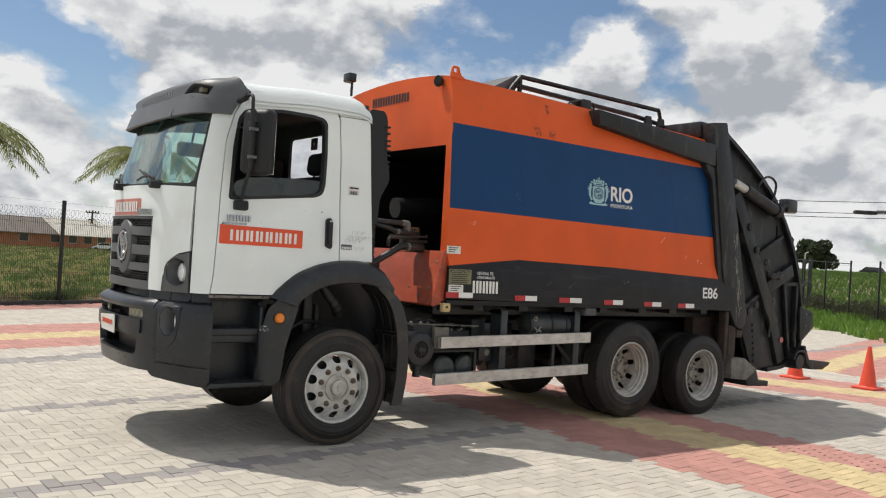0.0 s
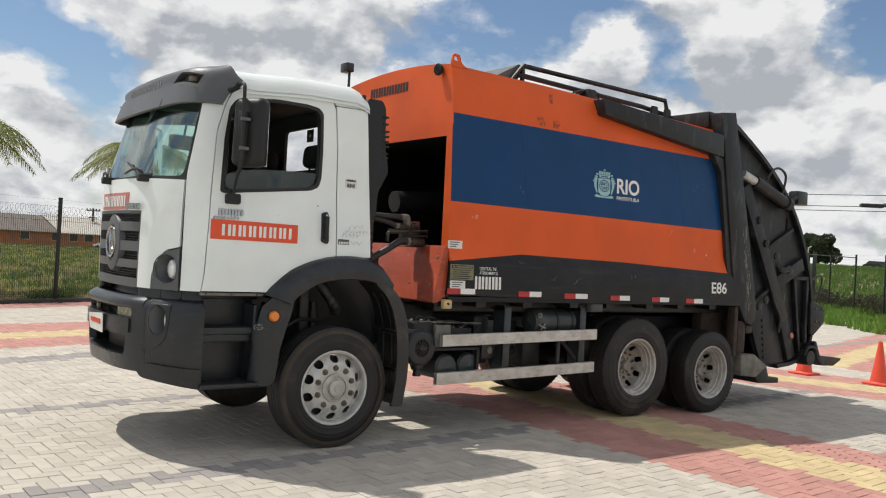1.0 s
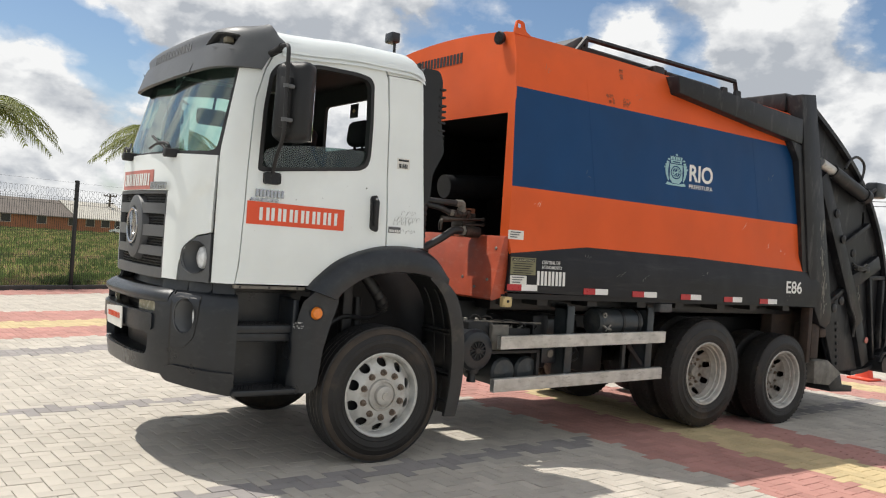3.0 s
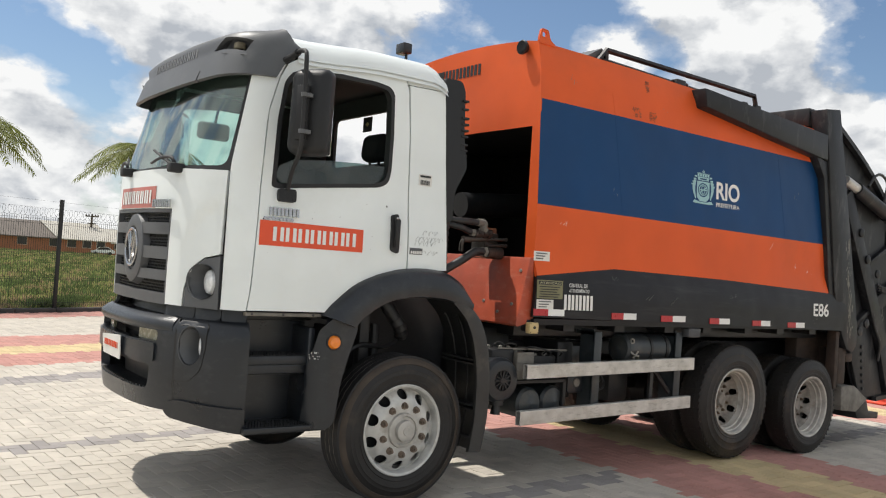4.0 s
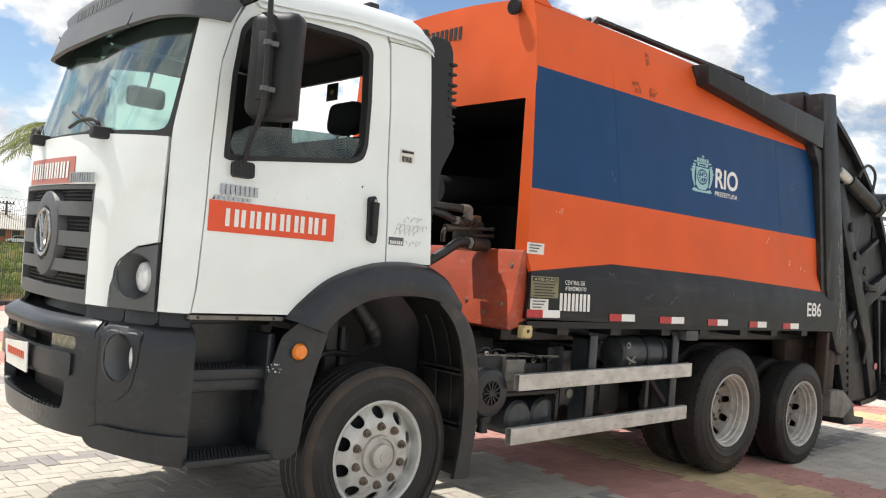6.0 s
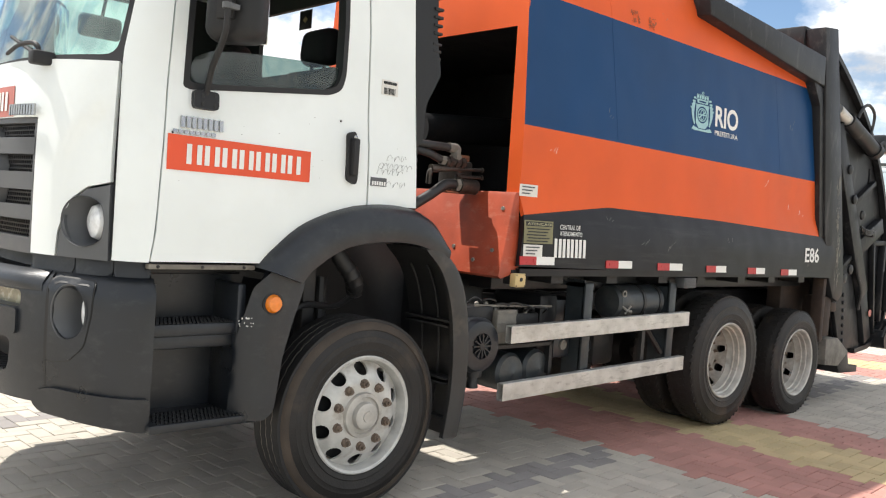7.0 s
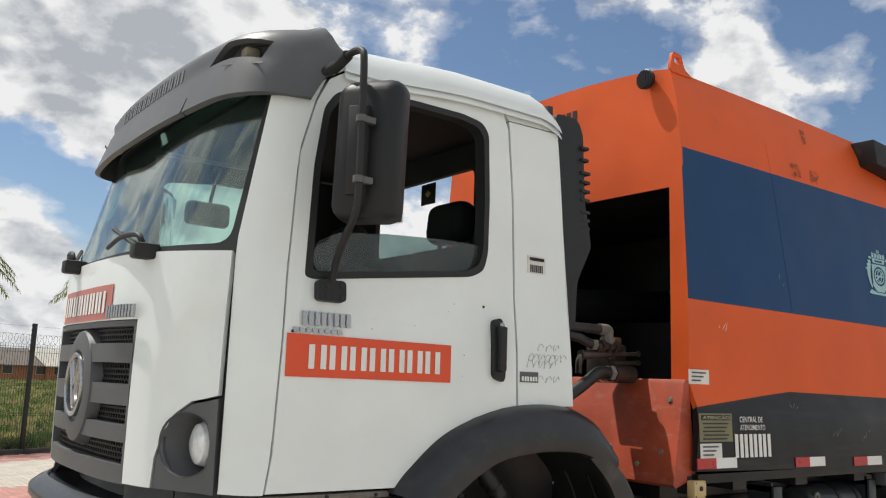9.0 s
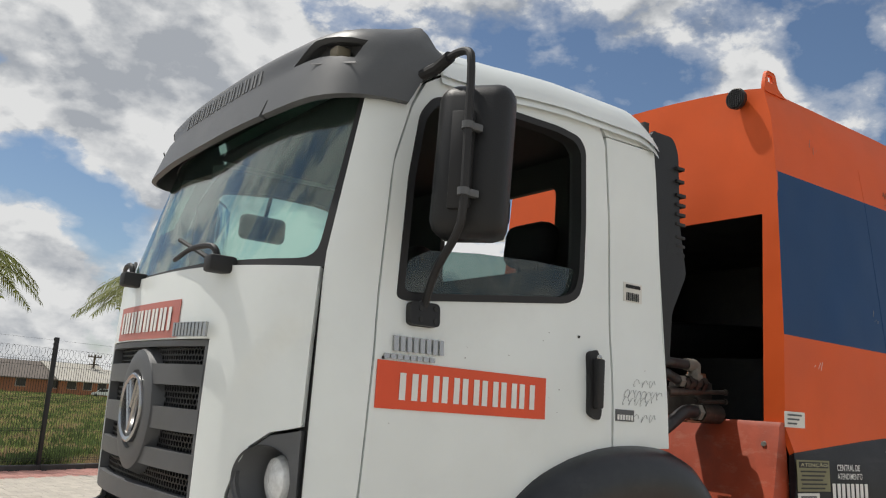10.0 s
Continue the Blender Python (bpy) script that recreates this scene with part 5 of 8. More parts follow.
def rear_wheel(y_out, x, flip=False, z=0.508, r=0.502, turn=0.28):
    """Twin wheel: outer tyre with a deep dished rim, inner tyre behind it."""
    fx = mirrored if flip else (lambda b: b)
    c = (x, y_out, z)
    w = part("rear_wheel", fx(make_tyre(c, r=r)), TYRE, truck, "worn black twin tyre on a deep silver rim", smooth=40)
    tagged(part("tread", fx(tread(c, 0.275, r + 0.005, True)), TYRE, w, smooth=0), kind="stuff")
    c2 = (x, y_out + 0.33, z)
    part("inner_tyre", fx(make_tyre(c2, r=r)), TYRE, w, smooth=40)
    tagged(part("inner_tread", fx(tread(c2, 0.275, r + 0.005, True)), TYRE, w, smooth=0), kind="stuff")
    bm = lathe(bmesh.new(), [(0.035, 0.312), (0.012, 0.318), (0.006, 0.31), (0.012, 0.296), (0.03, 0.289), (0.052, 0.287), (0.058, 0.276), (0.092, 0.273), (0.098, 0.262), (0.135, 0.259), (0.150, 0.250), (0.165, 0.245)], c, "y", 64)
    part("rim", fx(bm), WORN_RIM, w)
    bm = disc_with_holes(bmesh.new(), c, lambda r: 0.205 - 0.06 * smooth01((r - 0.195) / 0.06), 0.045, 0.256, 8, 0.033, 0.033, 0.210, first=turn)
    part("wheel_disc", fx(bm), DUSTY_SHADED_RIM, w, "dished silver wheel disc with round holes", smooth=50)
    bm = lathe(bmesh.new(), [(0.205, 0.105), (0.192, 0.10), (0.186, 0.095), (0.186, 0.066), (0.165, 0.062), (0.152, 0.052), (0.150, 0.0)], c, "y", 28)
    part("hub", fx(bm), DUSTY_SHADED_RIM, w, "dusty projecting hub")
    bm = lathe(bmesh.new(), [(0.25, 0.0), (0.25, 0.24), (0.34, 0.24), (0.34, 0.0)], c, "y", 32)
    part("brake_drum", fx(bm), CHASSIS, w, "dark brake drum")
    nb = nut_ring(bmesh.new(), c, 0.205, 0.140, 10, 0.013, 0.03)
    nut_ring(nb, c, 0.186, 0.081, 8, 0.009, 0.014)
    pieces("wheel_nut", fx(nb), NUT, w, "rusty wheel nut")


front_wheel("front_wheel", 0.06)
front_wheel("front_wheel", 0.06, True)
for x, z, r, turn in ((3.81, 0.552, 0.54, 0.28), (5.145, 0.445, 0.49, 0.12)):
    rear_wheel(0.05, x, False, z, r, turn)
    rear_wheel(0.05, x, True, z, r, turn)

# ---- chassis and what hangs on it ----
bm = bmesh.new()
for y in (0.72, 1.54):
    box(bm, -1.2, 6.2, y, y + 0.08, 0.80, 1.06, 0.01)
for x in (-0.9, 0.6, 1.6, 2.6, 3.3, 4.4, 5.6):
    box(bm, x, x + 0.1, 0.78, 1.56, 0.84, 1.02)
for x in (0.0, 3.81, 5.145):
    rod(bm, [(x, 0.30, 0.5), (x, 2.04, 0.5)], 0.075, 12)
for x in (3.81, 5.145):
    lathe(bm, [(-0.2, 0.06), (-0.15, 0.17), (0, 0.22), (0.15, 0.17), (0.2, 0.06)], (x, CY, 0.5), "y", 20)
for y in (0.62, 1.72):
    rod(bm, bend([(-0.75, y, 0.78), (-0.3, y, 0.66), (0, y, 0.6), (0.3, y, 0.66), (0.75, y, 0.78)], 4), 0.04, 6)
rod(bm, [(0.2, CY, 0.75), (3.6, CY, 0.58)], 0.06, 12)
box(bm, -0.8, 0.4, 0.85, 1.5, 0.72, 1.3, 0.08)
pieces("chassis_member", bm, CHASSIS, truck)
bm = bmesh.new()
box(bm, 1.15, 5.6, 0.30, 2.04, 1.14, 1.24, 0.01)
for x in (1.5, 2.1, 2.75, 3.3, 3.95, 4.5, 5.1):
    box(bm, x, x + 0.12, 0.10, 2.24, 1.20, 1.262)
pieces("cross_member", bm, CHASSIS, truck)
# wheel well clutter inside the front arch
bm = bmesh.new()
rod(bm, bend([(-0.05, 0.42, 1.42), (0.03, 0.38, 1.30), (0.10, 0.36, 1.20), (0.16, 0.42, 1.12)], 6), [0.045 + 0.007 * (k % 2) for k in range(19)], 12)
part("intake_hose", bm, HOSE, truck, "ribbed black hose")
bm = bmesh.new()
box(bm, -0.6, 0.75, 0.69, 0.715, 0.75, 1.66)
box(bm, -0.2, -0.12, 0.40, 0.48, 0.7, 1.35, 0.01)
rod(bm, [(-0.05, 0.45, 0.62), (-0.02, 0.5, 1.2)], 0.035, 10)
rod(bm, bend([(-0.35, 0.35, 1.0), (-0.2, 0.38, 1.06), (0.05, 0.45, 1.04), (0.2, 0.48, 1.1)], 5), 0.018, 8)
pieces("wheel_well_fitting", bm, CHASSIS, truck)

# air filter drum
c = (0.895, 0.10, 0.822)
bm = lathe(bmesh.new(), [(0.34, 0.165), (0.06, 0.165), (0.05, 0.172), (0.03, 0.172), (0.02, 0.165), (0.0, 0.15), (-0.006, 0.13), (-0.006, 0.08), (0.012, 0.076), (0.012, 0.022), (-0.012, 0.02), (-0.012, 0.0)], c, "y", 44)
f = part("air_filter", bm, PLASTIC, truck, "round black air filter housing")
bm = bmesh.new()
for k in range(12):
    t = 2 * math.pi * k / 12
    box(bm, 0.018, 0.074, -0.012, 0.004, -0.004, 0.004, 0, Matrix.Translation(c) @ Matrix.Rotation(t, 4, "Y"))
pieces("filter_rib", bm, PLASTIC, f)
bm = rod(bmesh.new(), [(0.895, 0.16, 0.67), (0.895, 0.16, 0.63), (0.895, 0.16, 0.628), (0.895, 0.16, 0.56)], [0.06, 0.055, 0.03, 0.04], 12)
part("dust_valve", bm, HOSE, f)


def tank(name, c, r, length, axis, material, label, bands=()):
    h = r * 0.35
    bm = lathe(bmesh.new(), [(0, 0.0), (0.02, r * 0.55), (h * 0.5, r * 0.85), (h, r), (length - h, r), (length - h * 0.5, r * 0.85), (length - 0.02, r * 0.55), (length, 0.0)], c, axis, 32)
    t = part(name, bm, material, truck, label)
    for b in bands:
        part("strap", lathe(bmesh.new(), [(b - 0.015, r + 0.001), (b - 0.015, r + 0.006), (b + 0.015, r + 0.006), (b + 0.015, r + 0.001)], c, axis, 32), CHASSIS, t)
    return t


tank("air_tank", (1.215, 0.11, 0.63), 0.125, 0.5, "y", TANK, "dark air tank")
tank("air_tank", (1.485, 0.13, 0.635), 0.125, 0.5, "y", TANK, "dark air tank")
tank("air_tank", (2.29, 0.24, 1.05), 0.13, 0.62, "x", TANK, "dark grey air tank with straps", (0.32, 0.53))
bm = bmesh.new()
box(bm, 0.86, 1.09, 0.20, 0.5, 0.82, 1.05, 0.02)
box(bm, 1.10, 1.27, 0.22, 0.5, 0.82, 1.02, 0.02)
box(bm, 1.29, 1.60, 0.26, 0.6, 0.82, 0.99, 0.02)
box(bm, 1.06, 1.58, 0.12, 0.6, 0.79, 0.812)
box(bm, 1.56, 1.59, 0.12, 0.16, 0.6, 0.80)
pieces("battery_box", bm, CHASSIS, truck)
bm = bmesh.new()
box(bm, 1.09, 1.268, 0.165, 0.219, 0.812, 1.026, 0.008)
for z in (0.88, 0.94, 1.0):
    box(bm, 1.095, 1.262, 0.160, 0.165, z, z + 0.008)
part("battery_cover", bm, DUST, truck, "dusty grey metal cover on the battery")
# terminals, clamps and cables on the batteries
rnd = random.Random(44)
bm = bmesh.new()
for k in range(9):
    x, y = 0.90 + 0.08 * k + rnd.uniform(-0.01, 0.01), rnd.uniform(0.24, 0.34)
    z = 1.05 if x < 1.09 else 1.02 if x < 1.28 else 0.99
    lathe(bm, [(-0.005, 0.017), (0.016, 0.015), (0.022, 0.008)], (x, y, z), "z", 10, cap=True)
pieces("battery_terminal", bm, BARE, truck, "dull metal battery terminal")
bm = bmesh.new()
for k in range(6):
    xa, xb = 0.90 + 0.11 * k, 0.98 + 0.125 * k
    za = 1.06 if xa < 1.09 else 1.03 if xa < 1.28 else 1.0
    rod(bm, bend([(xa, 0.26, za), (xa + 0.03, 0.22, za + 0.03 + 0.02 * rnd.random()), (xb, 0.21, za + 0.02), (xb + 0.05, 0.28, za - 0.02)], 5), 0.007, 6)
pieces("battery_cable", bm, HOSE, truck)
bm = box(bmesh.new(), 0.86, 1.60, 0.214, 0.222, 1.035, 1.050, 0.002, pose(0.04, 0, 0.035, 0, 1.6, 0))
part("battery_clamp", bm, DUST, truck, "dusty clamp bar across the batteries")
bm = bmesh.new()
box(bm, 1.80, 2.22, 0.40, 0.42, 0.86, 1.05, 0.01)
box(bm, 1.66, 1.83, 0.17, 0.19, 0.69, 0.84, 0.01)
pieces("chassis_plate", bm, PLASTIC, truck, "dark grey chassis plate")
bm = lathe(bmesh.new(), [(0.0, 0.036), (-0.008, 0.034), (-0.01, 0.02)], (1.755, 0.168, 0.775), "y", 20, cap=True)
part("drain_cap", bm, DUST, truck, "pale round cap")
bm = lathe(bmesh.new(), [(0.0, 0.026), (-0.012, 0.026), (-0.012, 0.014), (-0.004, 0.012)], (2.36, 0.13, 1.12), "y", 16)
part("tank_port", bm, BARE, truck, "round threaded port of the air tank")
bm = rod(bmesh.new(), bend([(2.34, 0.12, 1.03), (2.37, 0.09, 1.0), (2.41, 0.09, 0.995), (2.43, 0.12, 0.97)], 5), 0.01, 6)
rod(bm, [(2.36, 0.105, 0.975), (2.41, 0.095, 1.035)], 0.008, 6)
part("tank_valve", bm, BARE, truck, "small valve on the air tank")
bm = bmesh.new()
for x in (1.855, 2.90):
    box(bm, x, x + 0.085, 0.085, 0.115, 0.56, 1.20, 0.004)
    box(bm, x, x + 0.07, 0.10, 0.7, 1.17, 1.2)
    box(bm, x, x + 0.012, 0.1, 0.25, 0.56, 1.22)
pieces("guard_bracket", bm, TANK, truck, "grey-blue steel guard bracket")
bm = bmesh.new()
box(bm, 2.62, 2.66, 0.12, 0.15, 0.62, 0.98, 0, pose(0, 0, 0))
rod(bm, [(2.60, 0.16, 0.96), (2.90, 0.13, 0.66)], 0.022, 6)
rod(bm, bend([(1.9, 0.3, 0.75), (2.0, 0.25, 0.69), (2.15, 0.25, 0.70), (2.22, 0.3, 0.76), (2.15, 0.32, 0.82), (2.02, 0.34, 0.8)], 6), 0.009, 6)
rod(bm, bend([(1.9, 0.33, 0.79), (2.05, 0.3, 0.73), (2.2, 0.33, 0.75), (2.25, 0.36, 0.85)], 6), 0.009, 6)
pieces("air_hose", bm, HOSE, truck)
bm = bmesh.new()
box(bm, 2.35, 2.62, 0.35, 0.75, 0.55, 0.95, 0.05)
box(bm, 1.65, 1.84, 0.3, 0.75, 0.62, 1.1, 0.03)
box(bm, 2.0, 2.3, 0.4, 0.75, 0.78, 1.05, 0.03)
box(bm, 0.75, 1.3, 0.5, 0.75, 0.7, 1.2, 0.03)
pieces("chassis_box", bm, CHASSIS, truck)

# Assumed tank, added on the far side to block light under the truck.
bm = box(bmesh.new(), 1.25, 2.75, 1.72, 2.26, 0.52, 1.10, 0.12, seg=4)
ft = part("light_block_tank", bm, TANK, truck, "assumed dark tank on the far side, added to block light under the chassis")
for x in (1.5, 2.45):
    bm = box(bmesh.new(), x, x + 0.06, 1.712, 2.268, 0.512, 1.108, 0.125, seg=4)
    part("strap", bm, CHASSIS, ft)

# side underrun guards
for x0, x1, y0, y1, za, zb in ((1.075, 3.10, 0.025, 0.025, 0.838, 0.875), (1.02, 3.11, 0.012, 0.05, 0.490, 0.527)):
    bm = bmesh.new()
    ln = x1 - x0
    rings = [[bm.verts.new((x, y, z)) for y, z in loop] for x in (0, ln) for loop in (rounded(rect(0, 0.049, 0, 0.108), 0.004, 2), rounded(rect(0.004, 0.045, 0.004, 0.104), 0.003, 2))]
    n = len(rings[0])
    for p, q in ((0, 2), (3, 1), (1, 0), (2, 3)):
        for k in range(n):
            bm.faces.new((rings[p][k], rings[p][(k + 1) % n], rings[q][(k + 1) % n], rings[q][k]))
    m = Matrix.Translation((x0, y0, za)) @ Matrix.Rotation(math.atan2(y1 - y0, ln), 4, "Z") @ Matrix.Rotation(-math.atan2(zb - za, ln), 4, "Y")
    bmesh.ops.transform(bm, matrix=m, verts=bm.verts)
    part("side_guard_rail", bm, STEEL, truck, "scuffed aluminium side guard rail", smooth=0)

# intake stack behind the cab
bm = skin(bmesh.new(), lambda x, z: (x, 0.155 + 0.03 * max(0, (z - 2.2) / 0.8), z), rounded([(0.25, 1.95), (0.36, 1.98), (0.37, 2.2), (0.47, 2.38), (0.43, 2.6), (0.425, 2.94), (0.39, 3.01), (0.24, 3.01)], 0.03), thick=0.28, step=0.06)
st = part("air_intake", bm, MIRROR_SHELL, truck, "black ribbed air intake behind the cab")
bm = bmesh.new()
for z in (2.42, 2.46, 2.50, 2.54, 2.60, 2.645, 2.69, 2.735, 2.80, 2.86):
    box(bm, 0.40, 0.464 if z < 2.75 else 0.452, 0.165, 0.44, z, z + 0.016, 0.003)
pieces("louvre", bm, RUBBER, st)
bm = rod(bmesh.new(), [(0.335, 0.25, 2.0 - 0.022 * k) for k in range(20)], [0.055 + 0.008 * (k % 2) for k in range(20)], 16)
part("bellows", bm, HOSE, st, "ribbed rubber bellows")

# ---- compactor body ----
BODY_TAPER = [(1.2, 0.012), (1.605, 0.030), (1.70, 0.088), (1.75, 0.092), (2.18, 0.097), (3.0, 0.137), (3.3, 0.165), (3.5, 0.225)]


def body_side(x, z):
    bow = 0.012 * math.sin(max(0, min(1, (x - 1.13) / 4.2)) * math.pi)
    return (x, lerp(BODY_TAPER, z) - bow, z)


def zl(x, a, b):
    """A level that falls from a at the front to b at the rear."""
    return a + (b - a) * (x - 1.13) / 4.2


def band(pts):
    def make():
        return skin(bmesh.new(), body_side, pts, thick=0.03, step=0.12)
    return make


TOP = [(1.13, 3.475), (2.2, 3.462), (3.1, 3.435), (5.4, 3.36)]
blue_t, blue_b = (3.014, 3.0), (2.186, 2.155)
upper = both("side_panel", band([(1.13, blue_t[0]), (5.45, blue_t[1]), (5.45, 3.36), (3.1, 3.435), (2.2, 3.462), (1.13, 3.475)]), ORANGE, truck, "orange upper side panel")[0]
blue = both("side_panel", band([(1.13, blue_b[0]), (5.6, blue_b[1]), (5.6, blue_t[1]), (1.13, blue_t[0])]), BLUE, truck, "dark blue middle side panel")[0]
both("side_panel", band([(1.13, 1.63), (2.03, 1.725), (3.5, 1.705), (5.6, 1.635), (5.6, blue_b[1]), (1.13, blue_b[0])]), ORANGE, truck, "orange lower side panel")
skirt = both("side_skirt", band([(1.085, 1.315), (5.62, 1.25), (5.7, 1.635), (3.5, 1.705), (2.03, 1.725), (1.125, 1.63)]), SKIRT, truck, "dark grey side skirt")[0]
bm = bmesh.new()
for x0, x1 in ((1.06, 5.6),):
    box(bm, x0 + 0.04, x1, 0.02, 0.30, 1.255, 1.30)
part("skirt_return", bm, SKIRT, truck)
bm = bmesh.new()
for y, z in ((0.0, 0),):
    rings = []
    for x in (1.135, 1.2, 2.2, 3.1, 5.5):
        zt = lerp(TOP, x)
        ring = []
        for k in range(25):
            t = k / 24
            y = 0.215 + (2 * CY - 0.43) * t
            ring.append(bm.verts.new((x, y, zt + 0.065 * math.sin(t * math.pi) ** 0.8)))
        rings.append(ring)
    for p, q in zip(rings, rings[1:]):
        for k in range(24):
            bm.faces.new((p[k], p[k + 1], q[k + 1], q[k]))
part("body_roof", bm, ORANGE, truck, "orange crowned body roof")


# front bulkhead with the opening above the drawbar
def bulkhead_outline():
    o = [(CY - 0.20 - 0.0, 1.72)]
    arch = [(-(CY - 0.21), 3.47)] + [((-(CY - 0.21)) + (2 * (CY - 0.21)) * k / 20, 3.475 + 0.068 * math.sin(k / 20 * math.pi) ** 0.8) for k in range(1, 20)] + [(CY - 0.21, 3.47)]
    sides = [(CY - 0.165, 3.3), (CY - 0.137, 3.0), (CY - 0.097, 2.18), (CY - 0.092, 1.745)]
    left = [(-u, z) for u, z in reversed(sides)]
    return left + [(u, z) for u, z in arch] + sides


bo = bulkhead_outline()
bm = skin(bmesh.new(), lambda u, z: (1.128, CY - u, z), bo, [rounded([(-0.95, 1.76), (0.965, 1.765), (0.955, 2.80), (-0.95, 2.80)], 0.01)], thick=0.012, step=0.25)
bulk = part("front_bulkhead", bm, ORANGE, truck, "orange front bulkhead with a dark opening")
bars_on("maker_lettering", lambda u, z: (1.128, CY - u, z), strokes(-0.47, 0.26, 7, 0.42), 3.305, 3.40, INKBLACK, bulk, 0.004, "black bars")
# Near-black lining: the darkness behind the opening is put into its colour.
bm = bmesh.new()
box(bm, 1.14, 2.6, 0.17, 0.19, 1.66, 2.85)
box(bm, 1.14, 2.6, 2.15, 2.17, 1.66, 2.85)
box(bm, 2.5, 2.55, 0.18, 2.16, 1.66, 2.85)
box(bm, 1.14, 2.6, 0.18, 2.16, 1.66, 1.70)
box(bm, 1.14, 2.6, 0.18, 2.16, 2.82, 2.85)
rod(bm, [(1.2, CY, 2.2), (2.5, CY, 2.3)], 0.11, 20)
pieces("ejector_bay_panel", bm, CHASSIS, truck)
# lower front, sloping under
bm = bmesh.new()
prof = [(1.10, 1.765), (1.125, 1.765), (1.125, 1.28), (0.97, 1.235), (0.95, 1.25), (1.085, 1.74)]
for y0, y1 in ((0.095, 2.245),):
    a = [bm.verts.new((x, y0 + (0.0 if z > 1.5 else -0.04), z)) for x, z in prof]
    b = [bm.verts.new((x, y1 + (0.0 if z > 1.5 else 0.04), z)) for x, z in prof]
    for k in range(len(prof)):
        bm.faces.new((a[k], a[(k + 1) % len(prof)], b[(k + 1) % len(prof)], b[k]))
    bm.faces.new(a)
    bm.faces.new(b)
low = part("lower_front", bm, GRIMY_SHADED_ORANGE, truck, "orange lower front plate with scuffs")
bm = box(bmesh.new(), 1.06, 1.12, 0.05, 0.12, 1.20, 1.29, 0.005)
part("lamp_bracket", bm, BLACK, truck)
bm = box(bmesh.new(), 1.045, 1.14, 0.0, 0.05, 1.188, 1.272, 0.008)
sm = part("side_marker", bm, YELLOW, truck, "small yellow side marker box")
bm = bmesh.new()
lathe(bm, [(0.0, 0.013), (-0.004, 0.012)], (1.095, 0.0, 1.235), "y", 12, cap=True)
for dx in (1.055, 1.13):
    for dz in (1.197, 1.263):
        lathe(bm, [(0.0, 0.004), (-0.002, 0.004)], (dx, 0.0, dz), "y", 8, cap=True)
pieces("marker_hole", bm, INKBLACK, sm)
# lifting lug and round lamp
bm = skin(bmesh.new(), lambda x, z: (x, 0.205, z), rounded([(1.13, 3.46), (1.33, 3.46), (1.25, 3.50), (1.225, 3.575), (1.15, 3.58), (1.13, 3.5)], 0.02), [rounded(rect(1.16, 1.205, 3.515, 3.555), 0.012)], thick=0.02, step=0.05)
both_lug = part("lifting_lug", bm, ORANGE, truck)
bm = lathe(bmesh.new(), [(0.0, 0.03), (-0.03, 0.055), (-0.055, 0.058), (-0.06, 0.05), (-0.055, 0.0)], (1.12, 0.335, 3.43), "x", 24)
part("round_lamp", bm, BLACK, truck, "round black lamp under the bulkhead's top")

# hydraulic valve block and hoses in the gap
bm = bmesh.new()
box(bm, 0.90, 1.05, 0.44, 0.60, 1.75, 1.94, 0.012)
for z in (1.895, 1.848):
    rod(bm, [(0.88, 0.42, z - 0.012), (1.098, 0.40, z)], 0.011, 10)
    lathe(bm, [(-0.016, 0.020), (0.014, 0.020)], (0.90, 0.42, z - 0.008), "x", 6, cap=True)
    lathe(bm, [(-0.008, 0.016), (0.008, 0.016)], (1.09, 0.40, z), "x", 8, cap=True)
rod(bm, [(0.68, 0.43, 1.872), (0.885, 0.42, 1.884)], [0.026, 0.020], 12)
rod(bm, bend([(0.70, 0.43, 1.87), (0.675, 0.43, 1.845), (0.68, 0.44, 1.78)], 4), 0.018, 8)
rod(bm, [(0.78, 0.42, 1.92), (0.95, 0.42, 1.932)], [0.032, 0.028], 12)
rod(bm, [(0.91, 0.42, 1.786), (1.06, 0.42, 1.784)], 0.048, 14)
for x in (0.82, 0.87, 0.92):
    lathe(bm, [(-0.012, 0.038), (0.012, 0.038)], (x, 0.42, 1.925), "x", 6, cap=True)
vb = part("valve_block", bm, OILY, truck, "oily hydraulic valve block")
bm = bmesh.new()
lathe(bm, [(-0.03, 0.030), (0.03, 0.030)], (0.835, 0.42, 2.012), "x", 12, cap=True)
rod(bm, bend([(0.855, 0.42, 2.012), (0.873, 0.42, 2.005), (0.873, 0.42, 1.985), (0.873, 0.42, 1.935)], 5), 0.031, 12)
lathe(bm, [(-0.010, 0.040), (0.010, 0.040)], (0.873, 0.42, 1.958), "z", 6, cap=True)
lathe(bm, [(-0.02, 0.030), (0.02, 0.030)], (0.765, 0.42, 1.928), "x", 6, cap=True)
lathe(bm, [(-0.016, 0.042), (0.016, 0.042)], (0.895, 0.42, 1.787), "x", 6, cap=True)
pieces("hose_fitting", bm, DUST, vb, "dull metal hose fitting")
bm = skin(bmesh.new(), lambda x, z: (x, 0.50, z), rounded(rect(0.925, 1.072, 1.735, 1.985), 0.012),
          [rect(0.985, 1.035, 1.958, 1.968), rect(0.98, 1.015, 1.928, 1.938)], thick=0.006, step=0.1)
part("valve_plate", bm, RUST, vb, "rusty slotted bracket plate")
part("plate_foot", box(bmesh.new(), 0.80, 0.90, 0.40, 0.52, 1.735, 1.745, 0.002), RUST, vb, "rusty plate foot")
bm = bmesh.new()
